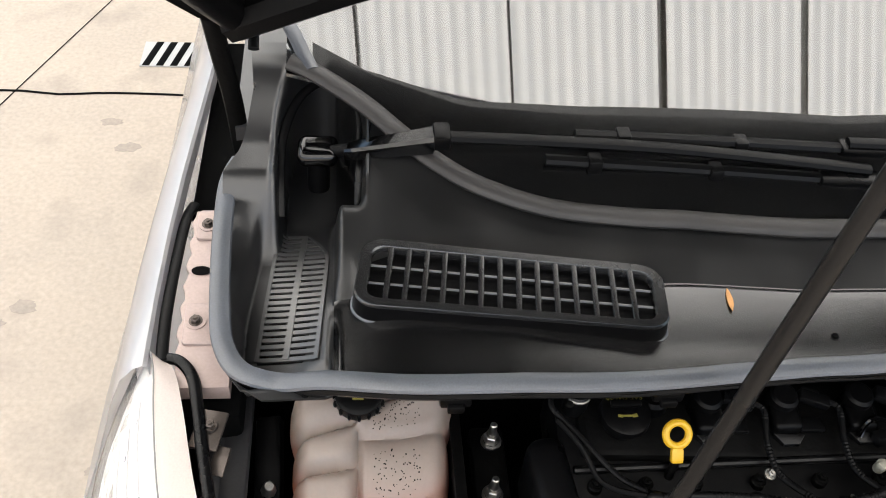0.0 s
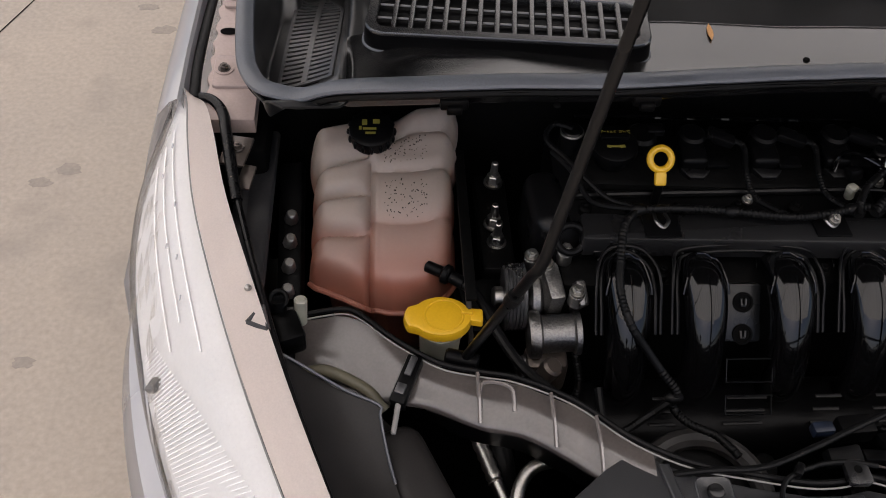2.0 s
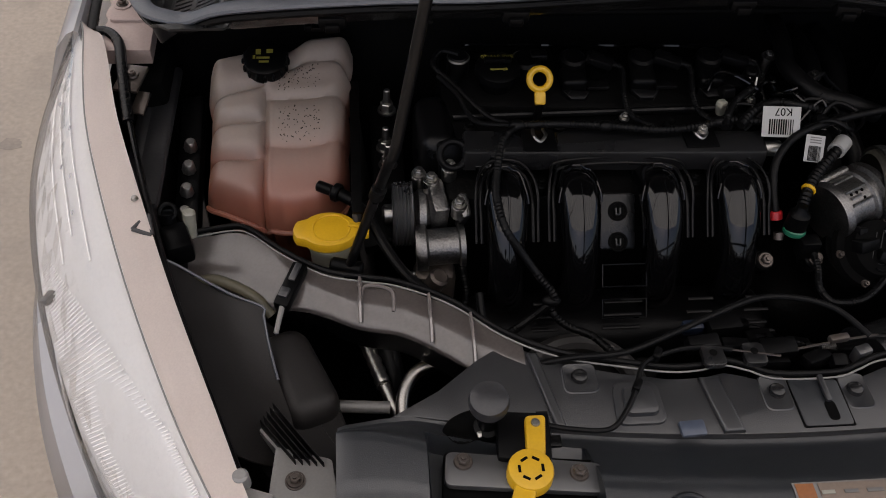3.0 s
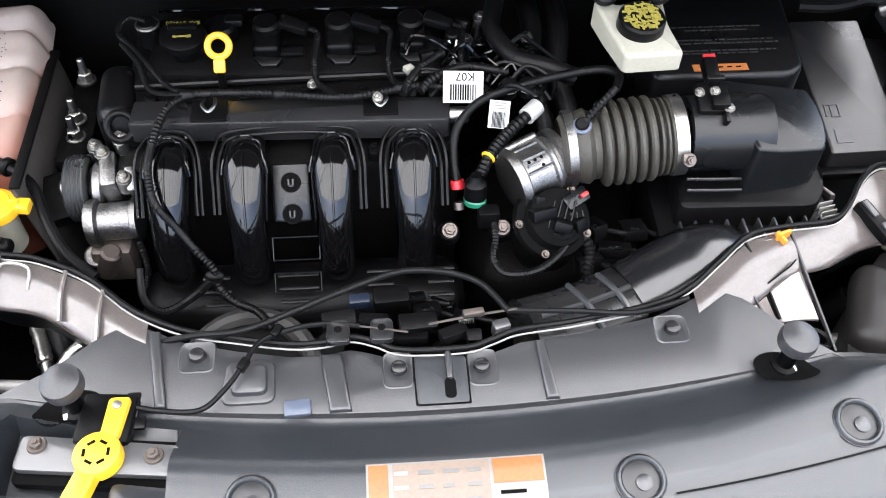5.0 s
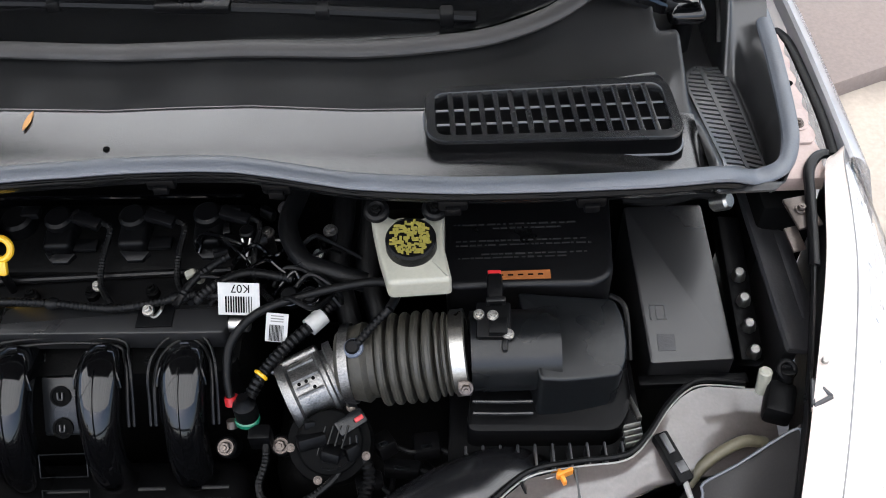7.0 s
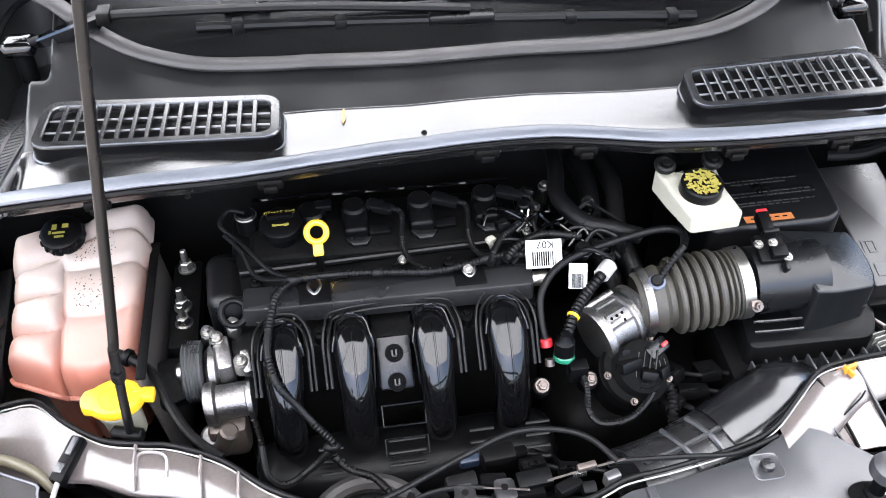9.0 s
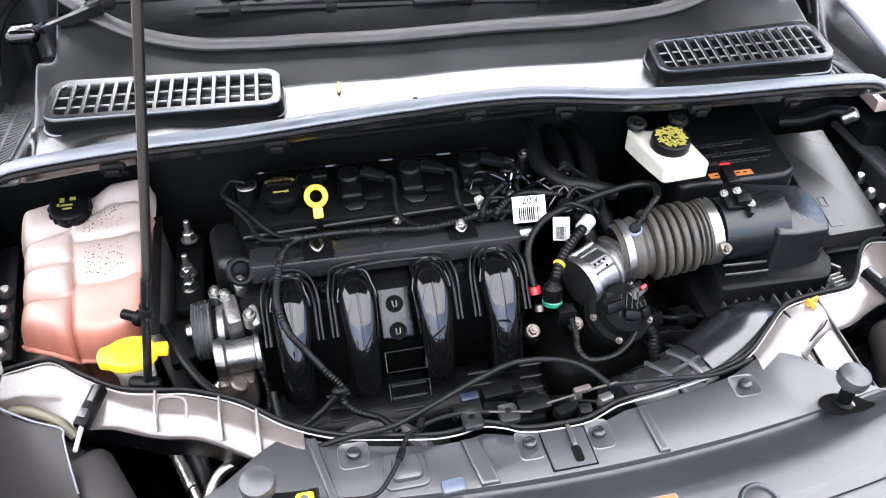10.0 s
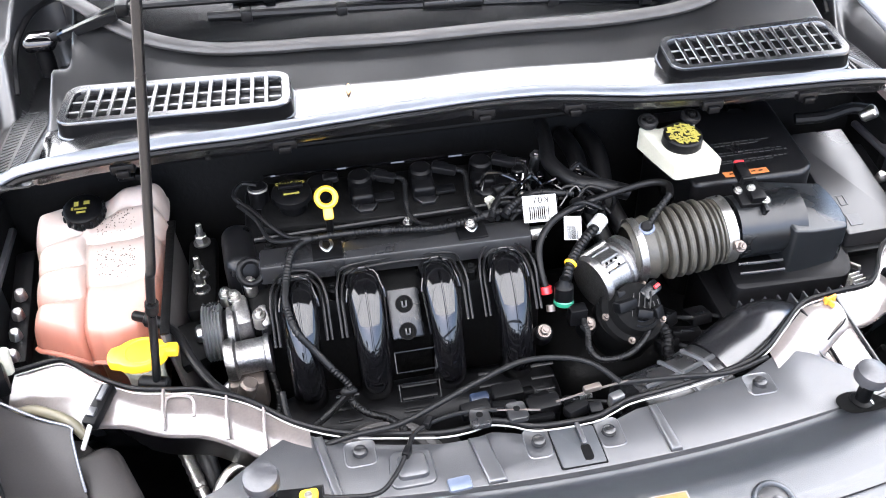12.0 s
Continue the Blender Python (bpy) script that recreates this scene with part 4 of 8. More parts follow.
    # hollow triangular clips on the inner edge
    for tri in (((0.654, 0.492), (0.646, 0.462), (0.667, 0.472)), ((0.542, 0.256), (0.55, 0.23), (0.508, 0.213)))[:2 if s > 0 else 1]:
        z = 1.027 if tri[0][1] > 0.4 else 1.006
        bm = B()
        ends = [Vector((s * x, y, z)) for x, y in tri]
        for i in range(3):
            tube(bm, [ends[i], ends[(i + 1) % 3]], 0.0026, n=6)
        part("clip", bm, APRON, h, "grey hollow clip")
        bm = B()
        prism(bm, [(v.x, v.y) for v in ends], z - 0.012, z - 0.006)
        part("clip_base", bm, PALE, h)
    bm = B()
    lathe(bm, [(0, 0.004), (0.003, 0.003), (0.004, 0), (0, 0)], q(20, 0.03, -0.001), n=10)
    part("screw", bm, STEEL, h)
    # housing behind, down into the wing
    bm = B()
    g = [[bm.verts.new(q(i, 0.02, 0.004)), bm.verts.new(q(i, 0.02, 0.004) + Vector((s * 0.015, 0, -0.2)))] for i in range(len(a))]
    for m, n in zip(g, g[1:]):
        bm.faces.new((m[0], n[0], n[1], m[1]))
    bmesh.ops.solidify(bm, geom=bm.faces[:], thickness=0.003)
    part("housing", bm, BLACK, h)
    # foot tab at the front end
    bm = B()
    box(bm, (s * 0.538, 0.175, 0.975), (0.03, 0.05, 0.02), 0.005, (0, 0, s * 20))
    cyl(bm, (s * 0.545, 0.205, 0.98), (s * 0.545, 0.205, 1.0), 0.008, 0.007, 16, 0.002)
    part("mounting_foot", bm, GREYSTEEL, h)


def under_wing(s):
    w = thing("bumper_corner", "silver painted bumper corner below the headlamp", "car panel", (s * 0.8, 0.4, 0.4), group="bumper corners")
    bm = B()
    b = spline(HL_OUT, 5)
    g = []
    for p in b:
        o = Vector((s * p.x, p.y, p.z - 0.14))
        out = Vector((s * 0.8, -0.55, 0)).normalized()
        g.append([bm.verts.new(o + out * d + Vector((0, 0, -z))) for d, z in ((0.012, 0), (0.035, 0.012), (0.055, 0.06), (0.07, 0.2), (0.06, 0.42), (0.03, 0.55))])
    for m, n in zip(g, g[1:]):
        for j in range(5):
            bm.faces.new((m[j], n[j], n[j + 1], m[j + 1]))
    bmesh.ops.solidify(bm, geom=bm.faces[:], thickness=0.003)
    part("corner_skin", bm, SILVER, w)
    bm = B()
    tube(bm, [Vector((s * p.x, p.y, p.z - 0.143)) + out * 0.006 for p in b[::2]], 0.0045, n=6, res=2)
    part("lamp_gap_seal", bm, RUBBER, w, "black gap seal under the lamp")


# ---- front panel ----
CROSS = [(-0.635, 0.535), (-0.59, 0.541), (-0.567, 0.53), (-0.53, 0.49), (-0.484, 0.456), (-0.44, 0.444), (-0.404, 0.436), (-0.349, 0.408), (-0.298, 0.364), (-0.246, 0.336), (-0.19, 0.322), (-0.138, 0.312), (-0.105, 0.312), (-0.079, 0.317), (-0.055, 0.31), (-0.027, 0.298), (0.035, 0.297), (0.062, 0.305), (0.09, 0.315), (0.15, 0.322), (0.234, 0.338), (0.277, 0.357), (0.32, 0.392), (0.361, 0.424), (0.41, 0.434), (0.463, 0.44), (0.49, 0.463), (0.514, 0.495), (0.54, 0.521), (0.565, 0.533), (0.61, 0.533)]


def cross_y(x):
    return lerp_table(CROSS, x)


def edge_y(x):
    return 0.232 + 0.24 * x * x


def cover_edge(x):
    a = abs(x)
    return edge_y(a) if a < 0.398 else lerp_table([(0.398, 0.27), (0.43, 0.267), (0.466, 0.261), (0.5, 0.255)], a)


def cover_reach(x):
    """How far the crest of the front cover lies before its rear edge, as a share."""
    return lerp_table([(0.0, 1.0), (0.25, 1.0), (0.326, 0.88), (0.382, 0.79), (0.436, 0.5), (0.47, 0.4)], abs(x))


COVER_RISE = [(0.002, 0.947), (-0.003, 0.9445), (-0.009, 0.946), (-0.018, 0.9515), (-0.03, 0.96), (-0.042, 0.969), (-0.051, 0.9755), (-0.058, 0.9805), (-0.064, 0.9835), (-0.07, 0.985), (-0.078, 0.985), (-0.1, 0.9815), (-0.1035, 0.9808), (-0.106, 0.9785), (-0.109, 0.9775), (-0.14, 0.971), (-0.16, 0.961), (-0.174, 0.949), (-0.184, 0.93), (-0.19, 0.88)]


def cover_point(x, j):
    dy, z = COVER_RISE[j]
    k = cover_reach(x)
    dy = dy * k if dy > -0.07 else dy + 0.07 * (1 - k) * smooth01(-0.15, -0.07, dy)
    # the latch sits in a deep recess of the cover
    cut = smooth01(-0.237, -0.2405, x) * smooth01(-0.39, -0.386, x) * smooth01(-0.026, -0.031, dy)
    return Vector((x, cover_edge(x) + dy, z + 0.06 * x * x + (min(z, 0.94) - z) * cut))


def cover_z(x, y):
    """Height of the plate and of the front cover as they stand on the car."""
    x, y = x - 0.007, y - 0.01
    pts = [cover_point(x, j) for j in range(len(COVER_RISE))]
    for a, b in zip(pts, pts[1:]):
        if b.y <= y <= a.y:
            return max(0.957, a.z + (b.z - a.z) * (a.y - y) / max(1e-6, a.y - b.y))
    return 0.957


def sight_shield():
    p = thing("front_cover_panel", "charcoal plastic cover panel over the radiator", "cover panel", (0, 0.2, 0.9))
    # upper plate
    bm = B()
    xs = span(-0.30, 0.30, 61)
    back = [(x, cross_y(x) - 0.012) for x in xs]
    poly = [(-0.42, edge_y(0.42) - 0.004), (-0.372, 0.298), (-0.33, 0.333), (-0.315, 0.342)] + back + [(0.312, 0.352), (0.33, 0.343), (0.386, 0.287), (0.415, 0.262)]
    front = [(x, edge_y(x)) for x in span(0.40, -0.40, 31)]
    t = bmesh.new()
    prism(t, poly + front, 0.948, 0.957, 0.0015)
    absorb(bm, t)
    part("plate", bm, GREY, p)
    # raised straps that cross the plate
    for xf0, xf1, xb0, xb1 in ((-0.263, -0.252, -0.279, -0.268), (-0.1, -0.079, -0.109, -0.088), (0.106, 0.119, 0.104, 0.114)):
        bm = B()
        xf, xb = (xf0 + xf1) / 2, (xb0 + xb1) / 2
        yf, yb = edge_y(xf) + 0.001, cross_y(xb) - 0.015
        prism(bm, [(xf0, yf), (xf1, yf), (xb1, yb), (xb0, yb)], 0.9565, 0.9625, 0.0034, 3)
        part("strap", bm, GREY, p)
    # pressed pockets
    for x, y, w, d in ((-0.229, 0.305, 0.036, 0.036), (0.245, 0.309, 0.036, 0.034), (-0.034, 0.278, 0.03, 0.042), (0.049, 0.276, 0.03, 0.042)):
        bm = B()
        poly2 = rounded([(x - w / 2, y - d / 2), (x + w / 2, y - d / 2), (x + w / 2, y + d / 2), (x - w / 2, y + d / 2)], 0.009)
        n = len(poly2)
        o = [bm.verts.new((u, v, 0.9571)) for u, v in poly2]
        m = [bm.verts.new((x + (u - x) * 0.94, y + (v - y) * 0.94, 0.9582)) for u, v in poly2]
        k = [bm.verts.new((x + (u - x) * 0.86, y + (v - y) * 0.88, 0.9574)) for u, v in poly2]
        for r1, r2 in ((o, m), (m, k)):
            for i in range(n):
                bm.faces.new((r1[i], r1[(i + 1) % n], r2[(i + 1) % n], r2[i]))
        bm.faces.new(k)
        part("pocket", bm, GREY, p)
    # boss of the cable clip
    bm = B()
    prism(bm, rounded([(-0.203, 0.248), (-0.151, 0.248), (-0.153, 0.298), (-0.199, 0.298)], 0.012), 0.955, 0.9605, 0.003)
    prism(bm, rounded([(-0.194, 0.256), (-0.158, 0.256), (-0.16, 0.29), (-0.191, 0.29)], 0.009), 0.957, 0.967, 0.005)
    part("cable_boss", bm, GREY, p)
    # striker slot
    bm = B()
    prism(bm, rounded([(-0.017, 0.238), (0.033, 0.238), (0.033, 0.29), (-0.018, 0.292)], 0.004), 0.9567, 0.9586, 0.0008)
    part("striker_recess", bm, COVER, p)
    bm = B()
    for u, v in (((-0.0185, 0.292, 0.9575), (-0.0175, 0.2375, 0.9575)), ((-0.0175, 0.2375, 0.9575), (0.0335, 0.2375, 0.9575)), ((0.0335, 0.2375, 0.9575), (0.0335, 0.29, 0.9575))):
        tube(bm, [u, v], 0.001, n=6)
    part("striker_joint", bm, BLACK, p)
    bm = B()
    prism(bm, rounded([(0.01, 0.243), (0.021, 0.243), (0.021, 0.265), (0.01, 0.265)], 0.005), 0.9575, 0.9592, 0)
    part("striker_slot", bm, INKSHADE, p)
    bm = B()
    box(bm, (0.0155, 0.279, 0.9608), (0.006, 0.032, 0.005), 0.002)
    part("striker_tongue", bm, GREY, p)
    # front cover: one moulding that rises from the plate, turns over its crest and falls away
    bm = B()
    us = sorted([-0.4712, -0.4705, -0.468] + span(-0.462, 0.462, 91) + [0.468, 0.4705, 0.4712, -0.391, -0.3885, -0.3855, -0.2408, -0.2385, -0.2365])
    def skin(i, j):
        v = cover_point(us[i], j)
        v.z -= 0.035 * (1 if abs(us[i]) > 0.471 else 0) + 0.003 * smooth01(0.464, 0.4705, abs(us[i]))
        return v
    sheet(bm, lambda i, j: skin(i, j), range(len(us)), range(len(COVER_RISE)), 0.004)
    part("front_cover", bm, COVER, p, "charcoal moulded front cover", smooth=50)
    # Black line along the foot of the step: its shade, drawn in colour.
    bm = B()
    tube(bm, [Vector((x, edge_y(x) - 0.118, 0.9785 + 0.06 * x * x)) for x in span(0.2, 0.45, 9)], 0.001, n=8, flat=0.5)
    part("step_shade_line", bm, BLACK, p)
    # bluish tab
    bm = B()
    box(bm, (-0.13, edge_y(0.133) + 0.005, 0.959), (0.026, 0.017, 0.006), 0.003, (4, 0, 3))
    part("tab", bm, BAND, p, "bluish plastic tab")
    # dimpled fixing wells
    for x, y in ((-0.165, 0.14), (0.171, 0.137), (0.379, 0.176)):
        z = 0.9815 + 0.06 * x * x
        bm = B()
        lathe(bm, [(0.0226, 0.0004), (0.0218, 0.0026), (0.0205, 0.0042), (0.0188, 0.0046), (0.0172, 0.003), (0.0166, 0.0004)], (x, y, z), (0, -0.21, 1), 32)
        part("well_rim", bm, COVER, p)
        bm = B()
        lathe(bm, [(0, -0.004), (0.0232, -0.004), (0.0232, 0.0004), (0.0225, 0.0008), (0, 0.0009)], (x, y, z), (0, -0.21, 1), 24)
        part("well_floor", bm, SMOOTHGREY, p)
        bm = B()
        lathe(bm, [(0.0075, 0.0), (0.0075, 0.003), (0.0045, 0.0045), (0.0, 0.0045)], (x + 0.002, y - 0.003, z), (0, -0.21, 1), 18)
        part("push_pin", bm, GREY, p, "grey push pin")
    # push clips of the plate
    for x, y in ((-0.229, 0.306), (-0.033, 0.279), (0.048, 0.277), (0.246, 0.309)):
        bm = B()
        lathe(bm, [(0, 0.006), (0.0045, 0.0058), (0.0072, 0.0045), (0.0082, 0.002), (0.0085, 0.0), (0, 0.0)], (x, y, 0.958), n=20)
        box(bm, (x, y, 0.9642), (0.011, 0.0016, 0.0008))
        part("push_clip", bm, SMOOTHGREY, p)
    # warning label
    lab = thing("warning_label", "orange and white warning label stuck on the front cover", "label", (0.01, 0.14, 0.955))
    def tile(x0, x1, y0, y1, m, nm, h=0.0):
        bm = B()
        k = 8 if x1 - x0 > 0.02 else 2
        sheet(bm, lambda x, y: Vector((x, y, cover_z(x + 0.007, y + 0.01) + 0.0012 + h)), span(x0, x1, k + 1), span(y0, y1, k + 5), 0.0005)
        part(nm, bm, m, lab, smooth=60)
    tile(-0.067, 0.089, 0.09, 0.166, LABELPAPER, "paper", 0.0)
    tile(-0.065, -0.048, 0.092, 0.164, STICKER, "orange_panel", 0.0008)
    tile(0.043, 0.087, 0.142, 0.164, STICKER, "orange_panel", 0.0008)
    tile(-0.044, 0.04, 0.092, 0.164, PEACH, "peach_table", 0.0008)
    random.seed(11)
    for r in range(5):
        for c in range(4):
            x0 = -0.043 + c * 0.021
            tile(x0, x0 + random.uniform(0.009, 0.016), 0.153 - r * 0.0125, 0.1565 - r * 0.0125, WHITE if c == 0 else GREYINK, "text_bar", 0.0016)
    for r in range(3):
        tile(0.048, 0.048 + random.uniform(0.02, 0.034), 0.132 - r * 0.013, 0.135 - r * 0.013, INKSHADE, "text_bar", 0.0016)
    move(p, 0.007, 0.01)
    move(lab, 0.007, 0.01)


def crossmember():
    c = thing("bolster_crossmember", "grey plastic bolster along the front of the engine bay", "crossmember", (0, 0.35, 0.85))
    # rubber seal that runs on its upper edge
    bm = B()
    pts = [(x, y, 0.962 - 0.02 * smooth01(0.5, 0.62, abs(x))) for x, y in CROSS]
    tube(bm, pts, 0.0031, n=8, res=5)
    part("top_seal", bm, RUBBER, c, "black edge seal")
    # Pale line for the flange; its grey carries the highlight beside the seal.
    bm = B()
    tube(bm, [(x, y - 0.0048, z - 0.003) for x, y, z in pts], 0.0011, n=8, res=5)
    part("flange_highlight", bm, GREYSTEEL, c, "pale grey flange line, drawn as a highlight along the seal")
    # side aprons that slope down and forward
    low = [(0.635, 0.45, 0.9), (0.57, 0.43, 0.9), (0.5, 0.415, 0.905), (0.446, 0.39, 0.91), (0.4, 0.378, 0.912), (0.36, 0.352, 0.915), (0.325, 0.325, 0.92), (0.28, 0.30, 0.925)]
    lo = spline([Vector(v) for v in low], 6)
    for s in (-1, 1):
        bm = B()
        k = 12
        g, rim = [], []
        for p in lo:
            x = s * p.x
            ycr = cross_y(x)
            top = Vector((x, ycr - 0.006, 0.959 - 0.02 * smooth01(0.5, 0.62, abs(x))))
            bot = Vector((x, min(p.y, ycr - 0.03), p.z))
            row = []
            for j in range(k + 1):
                t = j / k
                e = min(1, t / 0.68)
                q = Vector((top.x, top.y + (bot.y - top.y) * e, top.z - 0.014 * e + 0.005 * math.sin(e * math.pi)))
                q.z -= 0.006 * max(0, (t - 0.68) / 0.32)
                rim.append(q)
                row.append(bm.verts.new(q))
            g.append(row)
        for m, n in zip(g, g[1:]):
            for j in range(k):
                bm.faces.new((m[j], n[j], n[j + 1], m[j + 1]))
        bmesh.ops.solidify(bm, geom=bm.faces[:], thickness=0.003)
        part("sloping_apron", bm, BOLSTER, c)
        bm = B()
        edge = rim[k::k + 1]
        top_row = [bm.verts.new(v + Vector((0, 0.001, 0.0))) for v in edge]
        low_row = [bm.verts.new(v + Vector((0, 0.012, -0.045))) for v in edge]
        for i in range(len(edge) - 1):
            bm.faces.new((top_row[i], top_row[i + 1], low_row[i + 1], low_row[i]))
        bmesh.ops.solidify(bm, geom=bm.faces[:], thickness=0.003)
        part("lower_face", bm, SATIN, c, "black lower face")
        for x in (0.33, 0.372, 0.445) if s < 0 else ():
            bm = B()
            k0 = min(range(len(lo)), key=lambda i: abs(lo[i].x - x))
            top = Vector((s * x, cross_y(s * x) - 0.004, 0.96))
            bot = Vector((s * x, min(lo[k0].y, cross_y(s * x) - 0.03), lo[k0].z))
            tube(bm, [Vector((top.x, top.y + (bot.y - top.y) * t, top.z - 0.012 * t + 0.003 + 0.005 * math.sin(t * math.pi))) for t in (0, 0.25, 0.5, 0.75, 1)], 0.0022, n=6, flat=1.6)
            part("rib", bm, BOLSTER, c)
    # rectangular pressed frame next to the prop pivot
    bm = B()
    tube(bm, [(-0.444, 0.405, 0.956), (-0.44, 0.43, 0.962), (-0.412, 0.424, 0.962), (-0.41, 0.4, 0.955)], 0.0022, n=6, res=5)
    part("pressed_frame", bm, BOLSTER, c)
    # wide pale leg that drops towards the lamp, with a dark slot under it
    def panel(name, corners, m, thick=0.003, label=""):
        bm = B()
        a, b, d, e = (Vector(v) for v in corners)
        sheet(bm, lambda u, v: a.lerp(b, u).lerp(e.lerp(d, u), v) + Vector((0, 0, 0.003 * math.sin(math.pi * u))), span(0, 1, 7), span(0, 1, 7), thick)
        part(name, bm, m, c, label)
    panel("leg", ((0.357, 0.412, 0.956), (0.407, 0.424, 0.957), (0.418, 0.329, 0.93), (0.381, 0.336, 0.917)), BOLSTER, label="wide pale leg of the bolster")
    panel("web", ((0.318, 0.372, 0.953), (0.353, 0.41, 0.955), (0.377, 0.335, 0.922), (0.345, 0.32, 0.935)), BOLSTER)
    panel("slot_back", ((0.379, 0.333, 0.916), (0.418, 0.327, 0.916), (0.42, 0.28, 0.912), (0.378, 0.28, 0.912)), INKSHADE)
    for pts, r, m in ((((0.354, 0.414, 0.96), (0.366, 0.372, 0.947), (0.379, 0.336, 0.924)), 0.002, BLACK), (((0.409, 0.427, 0.96), (0.414, 0.375, 0.947), (0.42, 0.33, 0.934), (0.421, 0.288, 0.93)), 0.0022, SMOOTHGREY), (((0.333, 0.385, 0.957), (0.35, 0.345, 0.945), (0.358, 0.325, 0.938)), 0.0016, SMOOTHGREY), (((0.368, 0.366, 0.949), (0.385, 0.376, 0.953), (0.396, 0.383, 0.955), (0.404, 0.39, 0.956)), 0.0011, BLACK)):
        bm = B()
        tube(bm, [Vector(v) for v in pts], r, n=6, flat=1.4)
        part("rib", bm, m, c)
    # plain lugs by the latch
    for x in (-0.09, -0.047):
        bm = B()
        prism(bm, rounded([(x - 0.012, 0.304), (x + 0.012, 0.304), (x + 0.011, 0.33), (x - 0.011, 0.33)], 0.006), 0.966, 0.9725, 0.001)
        part("lug", bm, SMOOTHGREY, c)
        bm = B()
        lathe(bm, [(0, 0.0006), (0.004, 0.0006), (0.004, 0), (0, 0)], (x, 0.319, 0.9725), n=12)
        part("lug_hole", bm, INKSHADE, c)
    bm = B()
    box(bm, (0.073, 0.32, 0.958), (0.018, 0.012, 0.02), 0.003, (0, 0, 15))
    part("pale_block", bm, SLOTTED, c)
    move(c, 0.006, 0.01)


def bump_stop(s):
    b = thing("bonnet_bump_stop", "black rubber bonnet bump stop in an oval recess", "bump stop", (s * 0.345, 0.25, 0.95), group="bump stops")
    x, y, z = s * 0.343, 0.253, 1.008
    bm = B()
    lathe(bm, [(0, 0.007), (0.012, 0.006), (0.0175, 0.003), (0.019, -0.004), (0.018, -0.011), (0.013, -0.015), (0.009, -0.018), (0.009, -0.022), (0, -0.022)], (x, y, z), (0.05 * s, -0.1, 1), 28)
    part("rubber_head", bm, APRON, b)
    bm = B()
    lathe(bm, [(0.0085, 0.0), (0.0085, -0.03), (0.013, -0.032), (0.013, -0.05), (0, -0.05)], (x, y, z - 0.012), (0.05 * s, 0.02, 1), 20)
    part("stem", bm, BLACK, b)
    cx, cy = (0.353 if s > 0 else -0.335), 0.264
    bm = B()
    rows = []
    for k in range(6):
        row = []
        for i in range(32):
            a = 2 * math.pi * i / 32
            u, v = 0.03 * math.cos(a) * k / 5, 0.0195 * math.sin(a) * k / 5
            px, py = cx + u, cy + v - 0.18 * s * u
            row.append(bm.verts.new((px, py, cover_z(px, py) + 0.0016)))
        rows.append(row)
    for a, b2 in zip(rows, rows[1:]):
        for i in range(32):
            bm.faces.new((a[i], a[(i + 1) % 32], b2[(i + 1) % 32], b2[i]))
    bmesh.ops.remove_doubles(bm, verts=bm.verts, dist=1e-5)
    shift = Vector((0.012 if s > 0 else 0.018, 0.017 if s > 0 else 0.005, -0.004 if s > 0 else 0.008))
    bmesh.ops.translate(bm, vec=-shift, verts=bm.verts)
    part("recess", bm, INKSHADE, b, "dark oval recess")
    bm = B()
    box(bm, (x + s * 0.002, y - 0.008, z - 0.045), (0.014, 0.006, 0.004), 0.001, (20, 0, 15))
    part("steel_nut", bm, STEEL, b)
    move(b, *shift)


def side_bracket(s):
    b = thing("lamp_bracket", "grey steel headlamp bracket with bolt and slot", "bracket", (s * 0.5, 0.19, 0.93), group="lamp brackets")
    bm = B()
    prism(bm, rounded([(s * 0.47, 0.226), (s * 0.522, 0.242), (s * 0.527, 0.19), (s * 0.51, 0.14), (s * 0.494, 0.124), (s * 0.468, 0.125), (s * 0.458, 0.144)], 0.004), 0.948, 0.952, 0.001)
    tube(bm, [(s * 0.458, 0.145, 0.954), (s * 0.468, 0.126, 0.956), (s * 0.494, 0.122, 0.956), (s * 0.512, 0.138, 0.956), (s * 0.528, 0.185, 0.957)], 0.003, n=8, flat=0.6)
    box(bm, (s * 0.462, 0.185, 0.935), (0.003, 0.12, 0.034), 0.001)
    part("bracket_plate", bm, GREYSTEEL, b)
    bm = B()
    lathe(bm, [(0.0095, 0.0), (0.0095, 0.0015), (0, 0.0015)], (s * 0.503, 0.205, 0.952), (0, 0, 1), 20)
    bolt(bm, (s * 0.503, 0.205, 0.953), (0, 0, 1), 0.0055, 0.007)
    part("bolt", bm, BOLTS, b)
    bm = B()
    prism(bm, rounded([(s * 0.488, 0.226), (s * 0.506, 0.228), (s * 0.506, 0.236), (s * 0.488, 0.234)], 0.003), 0.952, 0.9526)
    part("slot_hole", bm, INKSHADE, b)
    bm = B()
    bolt(bm, (s * 0.495, 0.154, 0.952), (0, 0, 1), 0.0045, 0.005)
    part("small_bolt", bm, BOLTS, b)
    move(b, 0.009 if s > 0 else 0.001, 0.016)


